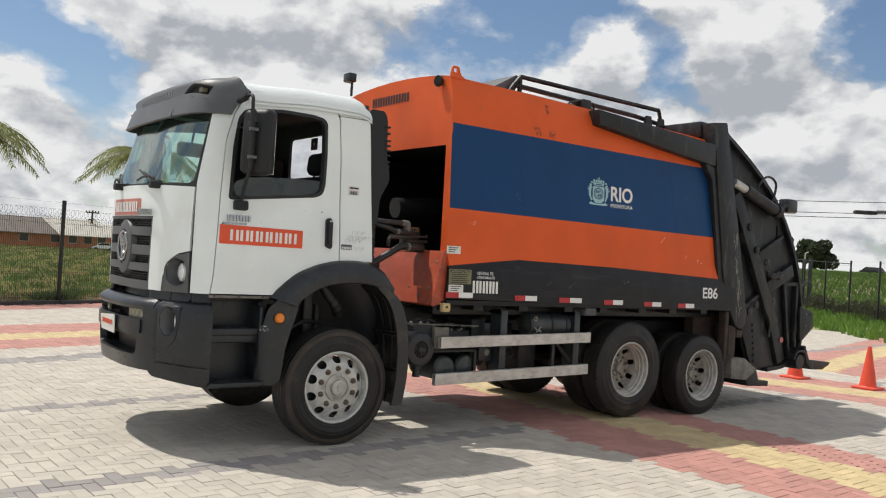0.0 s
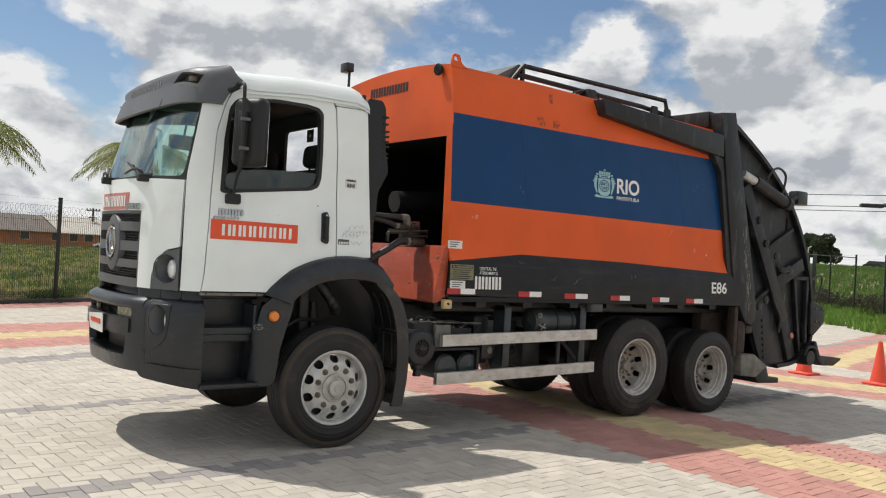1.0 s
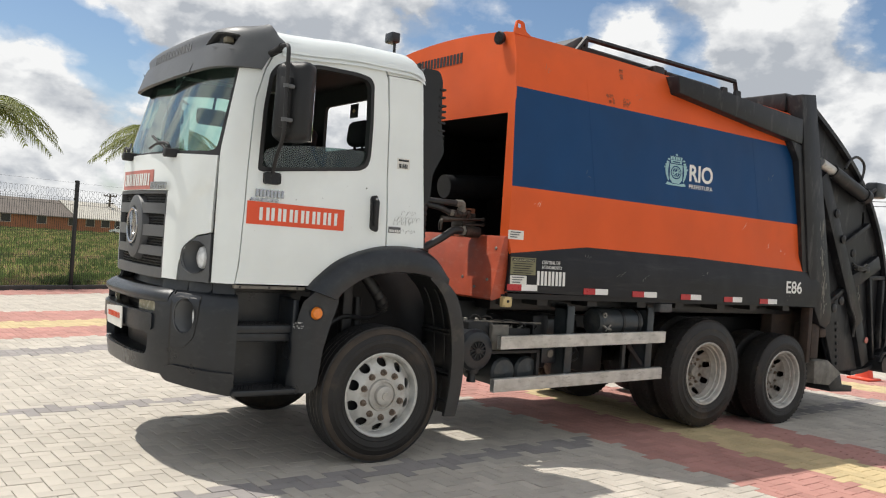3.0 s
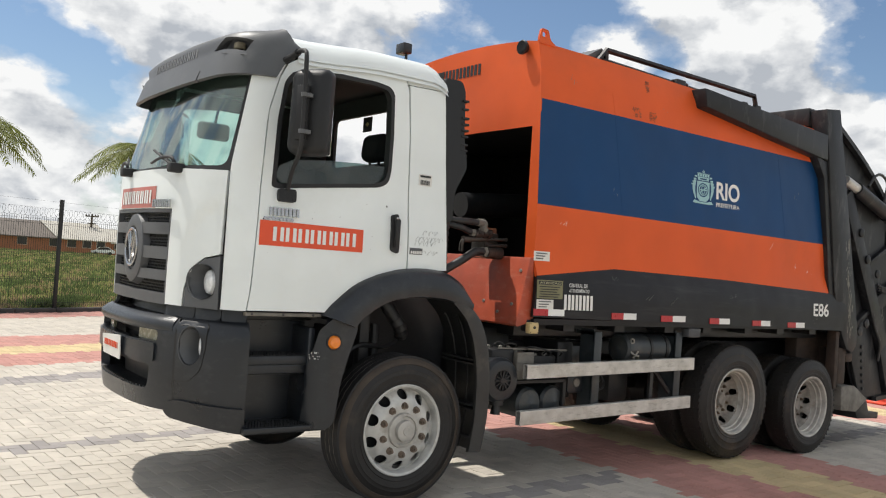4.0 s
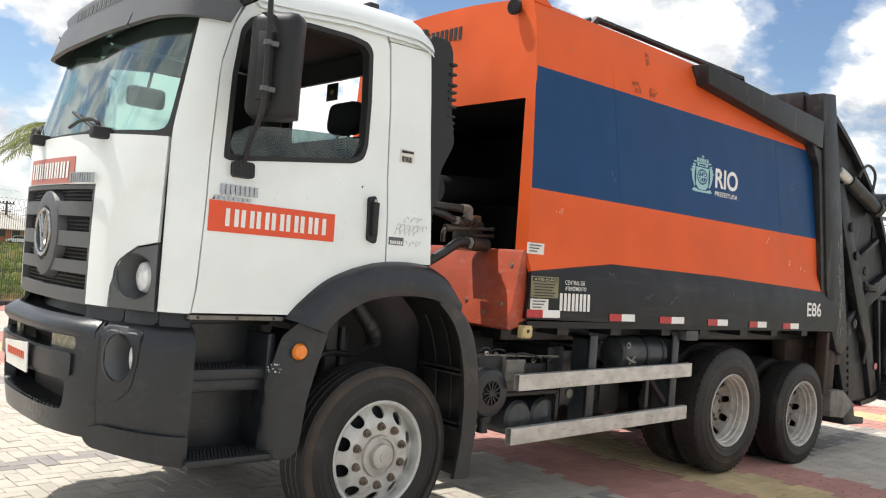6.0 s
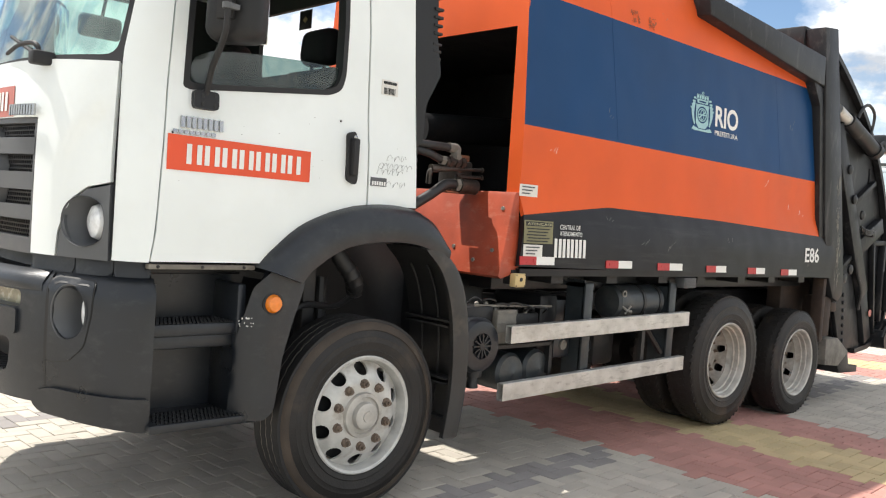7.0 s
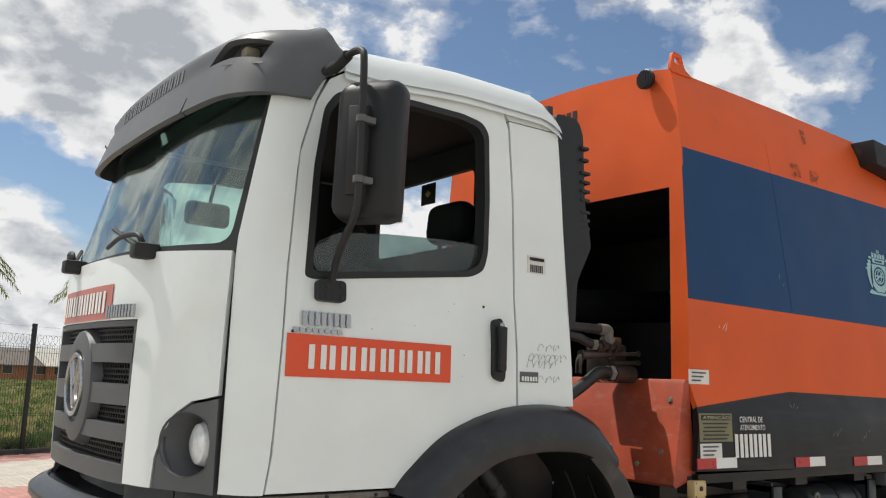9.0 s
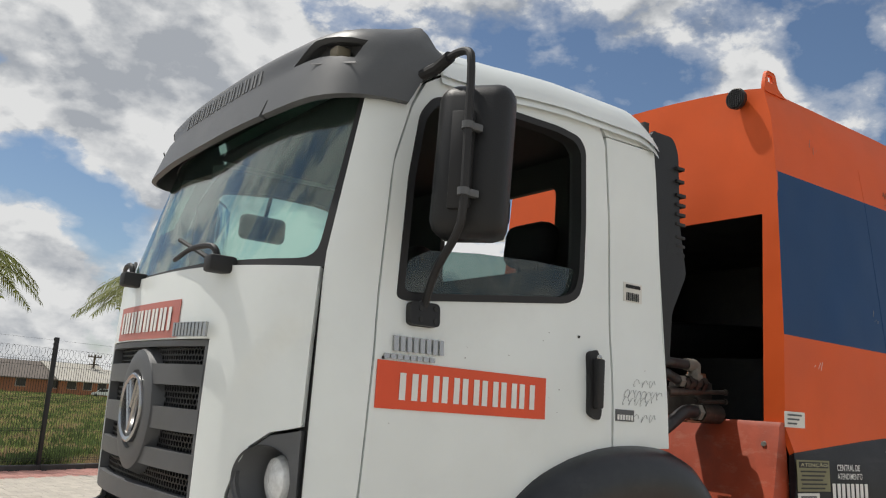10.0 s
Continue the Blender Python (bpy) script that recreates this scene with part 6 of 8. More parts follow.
for p, r in (([(0.815, 0.42, 2.011), (0.73, 0.42, 2.012), (0.64, 0.42, 2.012), (0.44, 0.5, 2.02)], 0.025), ([(0.75, 0.42, 1.933), (0.70, 0.42, 1.946), (0.64, 0.42, 1.962), (0.44, 0.5, 2.0)], 0.024),
             ([(0.90, 0.42, 1.788), (0.82, 0.42, 1.787), (0.775, 0.42, 1.769), (0.72, 0.42, 1.735), (0.66, 0.42, 1.70), (0.50, 0.45, 1.60)], 0.032)):
    rod(bm, bend(p, 6), r, 12)
pieces("hydraulic_hose", bm, HOSE, vb, "thick black hydraulic hose")
# lamp grille, small mirror over the far door, old sticker marks
bm = bmesh.new()
for k in range(-4, 5):
    w = math.sqrt(0.05 ** 2 - (0.0115 * k) ** 2)
    box(bm, 1.055, 1.06, 0.335 - w, 0.335 + w, 3.43 + 0.0115 * k - 0.0015, 3.43 + 0.0115 * k + 0.0015)
    box(bm, 1.054, 1.059, 0.335 + 0.0115 * k - 0.0015, 0.335 + 0.0115 * k + 0.0015, 3.43 - w, 3.43 + w)
tagged(part("lamp_grille", bm, RUBBER, truck, "fine wire grille over the round lamp", smooth=0), kind="stuff")
# Grey shell: the haze before the mirror is put into its colour.
bm = box(bmesh.new(), -0.78, -0.50, 2.29, 2.37, 2.595, 2.745, 0.035, seg=4)
am = part("kerb_mirror", bm, GREY, truck, "small kerb mirror over the far door, greyed for haze", smooth=60)
bm = rod(bmesh.new(), [(-0.63, 2.33, 2.73), (-0.62, 2.30, 2.86), (-0.62, 2.20, 2.93)], 0.012, 8)
part("mirror_stalk", bm, RUBBER, am)
rnd = random.Random(17)
for x0, z0, w, h in ((2.18, 3.03, 0.10, 0.085), (2.40, 3.025, 0.09, 0.08), (2.35, 3.27, 0.05, 0.1)):
    bm = bmesh.new()
    for k in range(34):
        x, z = x0 + w * rnd.random(), z0 + h * rnd.random()
        s = 0.004 + 0.016 * rnd.random()
        skin(bm, body_side, rect(x, x + s, z, z + s * 0.7), thick=0.001, step=0.1, lift=0.003)
    tagged(part("sticker_residue", bm, RESIDUE, upper, "grubby glue left by a sticker", smooth=0), kind="stuff")
bm = box(bmesh.new(), 0.185, 0.190, 1.08, 1.215, 2.69, 2.81, 0.002)
tg = part("window_card", bm, INKBLACK, truck, "small black card on the rear window")
bm = skin(bmesh.new(), lambda u, z: (0.184, u, z), [(1.12, 2.75), (1.147, 2.77), (1.175, 2.75), (1.147, 2.73)], thick=0.001, step=0.1)
part("card_mark", bm, YELLOW, tg)

# coat of arms and words on the blue panel
def crest(bm, cx, cz, w, h):
    """A coat of arms: ringed globe on a shield, two leaping fish as bearers, a crown of towers above."""
    s = lambda pts: [(cx + a * w, cz + b * h) for a, b in pts]

    def sheet(pts, holes=()):
        skin(bm, body_side, s(pts), [s(q) for q in holes], thick=0.002, step=0.1, lift=0.004)

    def ring(a, b, ra, rb, t, n=18):
        sheet(oval(a, b, ra, rb, n), [oval(a, b, ra - t, rb - t, n)])

    sheet([(-0.27, -0.30), (-0.14, -0.42), (0.14, -0.42), (0.27, -0.30), (0.27, 0.17), (-0.27, 0.17)], [oval(0, -0.08, 0.23, 0.21, 20)])
    ring(0, -0.08, 0.19, 0.17, 0.028)
    ring(0, -0.08, 0.08, 0.135, 0.022, 14)
    sheet([(-0.16, -0.095), (0.16, -0.095), (0.16, -0.065), (-0.16, -0.065)])
    sheet([(-0.16, -0.16), (0.13, 0.02), (0.15, -0.01), (-0.14, -0.19)])
    for sg in (-1, 1):
        turn = (lambda q: q) if sg > 0 else (lambda q: [(-a, b) for a, b in reversed(q)])
        arc = [(0.33 + 0.13 * math.sin(t * 2.6), -0.36 + 0.56 * t) for t in [k / 9 for k in range(10)]]
        inner = [(0.30 + 0.05 * math.sin(t * 3.0), -0.33 + 0.50 * t) for t in [k / 9 for k in range(10)]]
        sheet(turn(list(reversed(arc)) + inner) if sg < 0 else list(reversed(list(reversed(arc)) + inner)))
        for k in range(4):
            z = 0.02 + 0.085 * k
            sheet(turn([(0.36 - 0.03 * k, z), (0.50 - 0.04 * k, z + 0.01), (0.52 - 0.05 * k, z + 0.055), (0.38 - 0.03 * k, z + 0.05)]))
    sheet([(-0.44, -0.47), (-0.30, -0.49), (0.30, -0.49), (0.44, -0.47), (0.36, -0.39), (0.14, -0.44), (-0.14, -0.44), (-0.36, -0.39)])
    sheet([(-0.22, 0.20), (0.22, 0.20), (0.25, 0.30), (-0.25, 0.30)], [[(-0.15, 0.225), (0.15, 0.225), (0.16, 0.265), (-0.16, 0.265)]])
    for k in range(5):
        a = -0.25 + k * 0.107
        sheet([(a, 0.315), (a + 0.07, 0.315), (a + 0.075, 0.42), (a + 0.055, 0.42), (a + 0.05, 0.39), (a + 0.02, 0.39), (a + 0.015, 0.42), (a - 0.005, 0.42)])
    ring(0, 0.465, 0.05, 0.035, 0.02, 10)
    return bm


tagged(part("crest", crest(bmesh.new(), 3.165, 2.535, 0.34, 0.31), PALE, blue, "pale blue coat of arms"), kind="stuff")
text_on("city_lettering", "RIO", body_side, 3.362, 3.725, 2.445, 2.612, INK, blue, bold=0.026)
text_on("city_lettering", "PREFEITURA", body_side, 3.362, 3.728, 2.376, 2.416, INK, blue, bold=0.012)
text_on("fleet_code", "E86", body_side, 5.01, 5.31, 1.395, 1.53, INK, skirt, bold=0.02)
text_on("hotline_words", "CENTRAL DE", body_side, 1.455, 1.66, 1.555, 1.585, INK, skirt)
text_on("hotline_words", "ATENDIMENTO", body_side, 1.455, 1.68, 1.515, 1.543, INK, skirt)
bars_on("hotline_bar", body_side, strokes(1.40, 1.73, 4, 0.4), 1.375, 1.495, INK, skirt, 0.004, "white bars")
bm = skin(bmesh.new(), body_side, rect(1.115, 1.385, 1.458, 1.60), thick=0.003, step=0.1, lift=0.005)
part("warning_plate", bm, KHAKI, skirt, "olive warning plate")
bm = skin(bmesh.new(), body_side, rect(1.13, 1.37, 1.565, 1.592), thick=0.002, step=0.1, lift=0.007)
part("warning_header", bm, INKBLACK, skirt)
text_on("warning_word", "ATENÇÃO", body_side, 1.138, 1.362, 1.567, 1.590, PALE_KHAKI, skirt, 0.009, bold=0.015)
for k in range(5):
    bars_on("warning_line", body_side, [(1.14 + 0.01 * (k % 2), 1.35 - 0.015 * (k % 3))], 1.545 - 0.019 * k, 1.552 - 0.019 * k, INKBLACK, skirt, 0.008)
for u0, u1, v0, v1 in ((1.115, 1.29, 1.368, 1.45), (1.12, 1.285, 1.745, 1.82)):
    bm = skin(bmesh.new(), body_side, rect(u0, u1, v0, v1), thick=0.003, step=0.1, lift=0.005)
    part("label", bm, PAPER, skirt, "white label")
    for k in range(3):
        bars_on("label_line", body_side, [(u0 + 0.02, u1 - 0.03 - 0.02 * k)], v1 - 0.02 - 0.02 * k, v1 - 0.012 - 0.02 * k, GRILLE, skirt, 0.008)
for k, (xa, xb) in enumerate(((1.085, 1.41), (1.95, 2.25), (2.57, 2.90), (3.25, 3.555), (3.92, 4.22), (4.53, 4.84))):
    z0 = zl(xa, 1.325, 1.262)
    xm = xa + (xb - xa) * 0.47
    bm = skin(bmesh.new(), body_side, rect(xa, xm, z0, z0 + 0.052), thick=0.004, step=0.2, lift=0.006)
    r = part("reflector", bm, REFLECT_RED, skirt, "red half of a reflective strip")
    bm = skin(bmesh.new(), body_side, rect(xm, xb, z0, z0 + 0.052), thick=0.004, step=0.2, lift=0.006)
    part("reflector", bm, INK, skirt, "white half of a reflective strip")
bm = box(bmesh.new(), 3.0, 3.17, 0.03, 0.12, 1.165, 1.248, 0.008)
lb = part("lamp_box", bm, GREY, truck, "small grey ribbed lamp box")
bm = bmesh.new()
for k in range(6):
    box(bm, 3.015, 3.155, 0.024, 0.031, 1.174 + 0.012 * k, 1.180 + 0.012 * k)
pieces("rib", bm, GRILLE, lb)

# ---- arms and tail of the loader ----
def side_plate(pts, y0, y1, bevel=0.0):
    """A plate or box beam of a side outline (x, z) between two depths."""
    bm = bmesh.new()
    a = [bm.verts.new((x, y0, z)) for x, z in pts]
    b = [bm.verts.new((x, y1, z)) for x, z in pts]
    n = len(pts)
    for k in range(n):
        bm.faces.new((a[k], a[(k + 1) % n], b[(k + 1) % n], b[k]))
    bm.faces.new(a)
    bm.faces.new(list(reversed(b)))
    bmesh.ops.recalc_face_normals(bm, faces=bm.faces)
    if bevel:
        bmesh.ops.bevel(bm, geom=list(bm.edges), offset=bevel, segments=2, affect="EDGES", profile=0.5)
    return bm


both("upper_arm", lambda: side_plate([(3.02, 3.42), (5.12, 3.30), (5.14, 3.03), (4.3, 3.115), (3.06, 3.255)], 0.03, 0.24, 0.012), BLACK, truck, "black upper arm beam")
both("tail_post", lambda: side_plate([(5.06, 3.565), (5.33, 3.60), (5.70, 2.24), (5.97, 1.20), (5.95, 1.08), (5.86, 1.01), (5.74, 1.05), (5.62, 1.22), (5.43, 1.67), (5.18, 2.96)], 0.03, 0.22, 0.012), BLACK, truck, "black slanted tail post, scratched")
both("tail_gusset", lambda: side_plate([(4.95, 3.06), (5.16, 3.02), (5.45, 1.64), (5.35, 1.64), (5.12, 2.85)], 0.05, 0.2, 0.006), BLACK, truck)
bm = bmesh.new()
box(bm, 5.05, 5.33, 0.22, 2.12, 3.40, 3.60, 0.02)
part("tail_crossbeam", bm, BLACK, truck)
CURVE = bend([(5.42, 0, 3.54), (5.91, 0, 3.28), (6.27, 0, 3.06), (6.60, 0, 2.81), (6.90, 0, 2.50), (7.15, 0, 2.14), (7.34, 0, 1.73), (7.43, 0, 1.40), (7.47, 0, 1.0), (7.42, 0, 0.72), (7.10, 0, 0.49), (6.66, 0, 0.43)], 5)
tail_o = [(p.x, p.z) for p in CURVE] + [(6.34, 0.48), (6.27, 0.56), (6.05, 0.98), (5.95, 1.12), (5.70, 2.24), (5.34, 3.58)]
tailgate = both("tailgate_side", lambda: skin(bmesh.new(), lambda x, z: (x, 0.20, z), tail_o, [rounded(rect(6.78, 6.83, 2.25, 2.42), 0.01)], thick=0.02, step=0.3), BLACK, truck, "black steel tailgate side, scuffed")[0]
bm = bmesh.new()
ra, rb = [], []
for p in CURVE:
    ra.append(bm.verts.new((p.x, 0.13, p.z)))
    rb.append(bm.verts.new((p.x, 2.21, p.z)))
for k in range(len(ra) - 1):
    bm.faces.new((ra[k], ra[k + 1], rb[k + 1], rb[k]))
part("tailgate_back", bm, BLACK, tailgate, smooth=50)
bm = bmesh.new()
for y0 in (0.13, 2.15):
    prev = None
    for p, q in zip(CURVE, CURVE[1:]):
        d = (q - p).normalized()
        nrm = Vector((-d.z, 0, d.x))
        pts = [p + nrm * -0.0, q + nrm * -0.0, q - nrm * 0.05, p - nrm * 0.05]
        vs = [bm.verts.new((v.x, y0, v.z)) for v in pts] + [bm.verts.new((v.x, y0 + 0.06, v.z)) for v in pts]
        for f in ((0, 1, 2, 3), (7, 6, 5, 4), (0, 4, 5, 1), (1, 5, 6, 2), (2, 6, 7, 3), (3, 7, 4, 0)):
            bm.faces.new([vs[i] for i in f])
pieces("tailgate_flange", bm, BLACK, tailgate)


def strut(xa, za, xb, zb, w, y0, y1):
    a, b = Vector((xa, 0, za)), Vector((xb, 0, zb))
    d = (b - a).normalized()
    n = Vector((-d.z, 0, d.x)) * w / 2
    return side_plate([((a + n).x, (a + n).z), ((b + n).x, (b + n).z), ((b - n).x, (b - n).z), ((a - n).x, (a - n).z)], y0, y1, 0.006)


for args in ((5.72, 2.75, 6.72, 1.06, 0.19, 0.10, 0.2), (6.70, 1.10, 6.94, 0.56, 0.17, 0.11, 0.2), (6.36, 2.0, 6.90, 2.27, 0.05, 0.15, 0.2), (6.58, 1.56, 7.15, 1.82, 0.17, 0.13, 0.2), (6.95, 1.62, 7.32, 1.63, 0.05, 0.14, 0.2),
             (6.98, 1.62, 7.18, 0.62, 0.045, 0.14, 0.2), (7.28, 1.6, 7.30, 0.75, 0.05, 0.13, 0.2), (6.0, 1.25, 6.42, 1.48, 0.05, 0.13, 0.2)):
    part("stiffener", strut(*args), BLACK, tailgate)
lower_plate = part("lower_plate", side_plate([(6.02, 1.24), (6.38, 1.45), (6.47, 1.30), (6.72, 0.80), (6.84, 0.48), (6.36, 0.49), (6.28, 0.56), (6.06, 0.98)], 0.155, 0.195, 0.006), BLACK, tailgate)
bm = bmesh.new()
for k in range(7):
    lathe(bm, [(0.0, 0.022), (-0.012, 0.022), (-0.018, 0.012)], (6.29 + 0.012 * k, 0.155, 1.06 - 0.08 * k), "y", 8, cap=True)
for x, z in ((6.03, 2.34), (6.44, 1.90), (6.11, 1.24), (6.25, 1.33), (6.2, 2.05)):
    lathe(bm, [(0.0, 0.05), (-0.02, 0.05), (-0.03, 0.03)], (x, 0.10, z), "y", 12, cap=True)
pieces("bolt", bm, BLACK, tailgate)
bm = lathe(bmesh.new(), [(0.0, 0.04), (-0.006, 0.038)], (6.90, 0.10, 0.86), "y", 16, cap=True)
part("round_reflector", bm, FADED, tailgate, "faded round red reflector")
bm = bmesh.new()
for k in range(3):
    rod(bm, bend([(6.5 + 0.02 * k, 0.12, 1.78 - 0.03 * k), (6.62, 0.08, 1.74 - 0.02 * k), (6.75, 0.09, 1.78 - 0.03 * k), (6.84, 0.13, 1.72)], 5), 0.014, 6)
rod(bm, bend([(6.42, 0.12, 1.5), (6.46, 0.1, 1.3), (6.60, 0.1, 1.1), (6.62, 0.12, 0.9)], 6), 0.018, 8)
box(bm, 6.55, 6.65, 0.08, 0.13, 1.70, 1.76, 0.01)
box(bm, 6.74, 6.84, 0.08, 0.13, 1.68, 1.75, 0.01)
pieces("tail_fitting", bm, HOSE, tailgate)
bm = bmesh.new()
rod(bm, [(5.62, 0.10, 2.89), (5.88, 0.10, 2.82)], 0.055, 16)
part("cylinder_rod_end", bm, STEEL, tailgate)
bm = rod(bmesh.new(), [(5.88, 0.10, 2.82), (6.62, 0.10, 2.59)], 0.075, 18)
rod(bm, [(6.58, 0.10, 2.605), (6.66, 0.10, 2.58)], 0.09, 18)
part("hydraulic_cylinder", bm, BLACK, tailgate, "black hydraulic cylinder")
bm = bmesh.new()
rod(bm, bend([(6.20, 0.13, 2.88), (6.30, 0.12, 3.0), (6.45, 0.12, 3.04), (6.60, 0.12, 2.95), (6.55, 0.13, 2.70)], 6), 0.016, 8)
rod(bm, bend([(7.40, 0.14, 1.60), (7.46, 0.08, 1.68), (7.54, 0.08, 1.60), (7.50, 0.12, 1.30)], 6), 0.012, 8)
pieces("tail_hose", bm, HOSE, tailgate)
bm = bmesh.new()
rod(bm, [(6.80, 0.2, 2.55), (6.78, 0.1, 2.66), (6.86, 0.1, 2.70)], 0.02, 8)
bl = part("lamp_arm", bm, BLACK, tailgate)
bm = box(bmesh.new(), 6.86, 7.10, 0.08, 0.24, 2.60, 2.79, 0.03)
part("work_lamp", bm, PLASTIC, bl, "square rear work lamp")
part("rear_bracket", side_plate([(7.31, 1.32), (7.64, 1.25), (7.66, 1.02), (7.42, 0.86), (7.34, 0.88)], 0.09, 0.13, 0.004), BLACK, tailgate, "black bolted rear bracket plate")
bm = bmesh.new()
for x, z in ((7.45, 1.22), (7.6, 1.22), (7.45, 1.05), (7.58, 1.02)):
    lathe(bm, [(0.0, 0.018), (-0.012, 0.016)], (x, 0.09, z), "y", 8, cap=True)
pieces("bracket_bolt", bm, GREY, tailgate)
part("rear_step", side_plate([(7.45, 0.78), (7.56, 0.58), (8.12, 0.53), (8.08, 0.49), (7.92, 0.43), (7.62, 0.44), (7.48, 0.56), (7.40, 0.76)], 0.06, 0.5, 0.008), BLACK, tailgate, "black steel rear step")
bm = rod(bmesh.new(), [(7.26, 0.02, 0.56), (7.26, 0.3, 0.56)], 0.10, 18)
rod(bm, bend([(7.12, 0.03, 0.60), (7.18, 0.02, 0.70), (7.34, 0.02, 0.70), (7.42, 0.03, 0.60)], 6), 0.016, 8)
pieces("tow_roller", bm, CHASSIS, tailgate, "dark steel roller")
part("rear_mud_guard", side_plate([(5.72, 0.64), (6.0, 0.64), (6.3, 0.48), (6.06, 0.35), (5.74, 0.38)], 0.05, 0.60, 0.008), DUST, truck, "dusty grey steel guard behind the rear wheels")
part("rear_underrun", side_plate([(6.06, 0.36), (6.30, 0.48), (6.36, 0.33), (6.58, 0.32), (6.58, 0.25), (6.12, 0.27)], 0.06, 0.6, 0.008), CHASSIS, truck, "dark rear underrun bracket")
bm = bmesh.new()
box(bm, 5.55, 5.62, 0.05, 0.16, 0.62, 1.24, 0.01)
box(bm, 5.66, 5.82, 0.07, 0.3, 0.66, 1.06, 0.02)
box(bm, 5.84, 5.98, 0.08, 0.2, 0.90, 1.00, 0.02)
box(bm, 5.3, 5.95, 0.35, 0.5, 0.6, 1.2, 0.02)
pieces("tail_bracket", bm, RUST_DARK, truck, "rusty dark hinge bracket")
bm = bmesh.new()
rnd = random.Random(12)
for k in range(90):
    t = rnd.random()
    x, z = 5.64 + 0.16 * t + rnd.gauss(0, 0.022), 2.15 - 1.0 * t
    box(bm, x, x + 0.002 + 0.012 * rnd.random() ** 3, 0.0285, 0.1, z, z + 0.01 + 0.13 * rnd.random() ** 2)
for k in range(16):
    x, z = 6.82 + rnd.gauss(0, 0.02), 1.15 + 0.3 * rnd.random()
    box(bm, x, x + 0.004 + 0.01 * rnd.random(), 0.195, 0.25, z, z + 0.03 + 0.08 * rnd.random())
tagged(part("scuffing", bm, BARE, tailgate, smooth=0), kind="stuff")
# rails and gear on the roof
bm = bmesh.new()
y = 0.90
rod(bm, [(2.40, y, 3.55), (2.62, y, 3.82), (5.05, y, 3.80), (5.12, y, 3.60)], 0.03, 6)
rod(bm, [(2.62, y, 3.80), (2.62, y, 3.55)], 0.03, 6)
rod(bm, [(2.55, y, 3.71), (4.6, y, 3.66), (5.08, y, 3.62)], 0.028, 6)
pieces("roof_rail_bar", bm, BLACK, truck, "black guard rail bar")
bm = bmesh.new()
box(bm, 2.2, 5.1, 0.84, 0.98, 3.50, 3.56, 0.01)
box(bm, 3.45, 3.6, 0.7, 0.95, 3.5, 3.68, 0.02)
for x in (4.7, 4.95):
    side = side_plate([(x, 3.5), (x + 0.16, 3.5), (x + 0.12, 3.68), (x + 0.04, 3.68)], 0.82, 0.86)
    me = bpy.data.meshes.new("t")
    side.to_mesh(me)
    bm.from_mesh(me)
    side.free()
for k in range(6):
    rod(bm, bend([(3.2 + 0.05 * k, 0.8, 3.52), (3.3 + 0.07 * k, 0.75, 3.62 + 0.02 * (k % 3)), (3.5 + 0.05 * k, 0.8, 3.60), (3.7 + 0.08 * k, 0.85, 3.53)], 5), 0.012, 6)
pieces("roof_fitting", bm, CHASSIS, truck)
bm = side_plate([(2.0, 3.50), (2.5, 3.50), (2.66, 3.80), (2.6, 3.84)], 0.94, 1.5)
part("roof_hatch", bm, GREY, truck)
# work light behind the cab
bm = bmesh.new()
rod(bm, [(1.0, 1.9, 3.45), (1.0, 1.9, 3.62)], 0.015, 6)
box(bm, 0.92, 1.02, 1.83, 1.97, 3.60, 3.70, 0.015)
part("work_lamp", bm, PLASTIC, truck, "small work lamp on a stalk")

# upright weld seams of the side sheets
for x0, x1 in ((1.98, 2.10), (4.38, 4.53)):
    for host, m_, za, zb in ((upper, ORANGE, 3.016, 3.36), (blue, BLUE, 2.19, 3.0)):
        xa, xb = x1 + (x0 - x1) * (za - 2.15) / 0.8, x1 + (x0 - x1) * (zb - 2.15) / 0.8
        bm = skin(bmesh.new(), body_side, [(xa - 0.004, za), (xa + 0.004, za), (xb + 0.004, zb), (xb - 0.004, zb)], thick=0.002, step=0.15, lift=0.0012)
        part("weld_seam", bm, m_, host)

# scratches and chipped spots on the paint
rnd = random.Random(31)
for host, mat_, spots in ((upper, BARE, ((2.6, 3.15), (3.4, 3.2), (1.5, 3.2))), (blue, BARE, ((2.0, 2.35), (4.7, 2.6))), (skirt, BARE, ((1.98, 1.62), (2.4, 1.5), (2.75, 1.47), (5.05, 1.33), (3.6, 1.55))),
                         (blue, INK, ((1.42, 2.03), (4.75, 1.87), (5.0, 1.82), (4.3, 2.05)))):
    bm = bmesh.new()
    for x, z in spots:
        for k in range(3):
            a, ln = rnd.uniform(0.4, 1.5), rnd.uniform(0.012, 0.05)
            xa, za = x + rnd.uniform(-0.05, 0.05), z + rnd.uniform(-0.03, 0.03)
            dx, dz = ln * math.cos(a), ln * math.sin(a)
            skin(bm, body_side, [(xa, za), (xa + 0.003, za), (xa + dx + 0.002, za + dz), (xa + dx, za + dz)], thick=0.0008, step=0.1, lift=0.0025)
    tagged(part("scuff_marks", bm, mat_, host, smooth=0), kind="stuff")
bm = bmesh.new()
for k in range(14):
    x, z = rnd.uniform(-1.1, 0.2), rnd.uniform(1.66, 2.05)
    s_ = rnd.uniform(0.0015, 0.004)
    skin(bm, cab_side, [(x, z), (x + s_, z), (x + s_, z + s_), (x, z + s_)], thick=0.0006, step=0.1, lift=0.0022)
tagged(part("stone_chips", bm, RUST_DARK, door, smooth=0), kind="stuff")
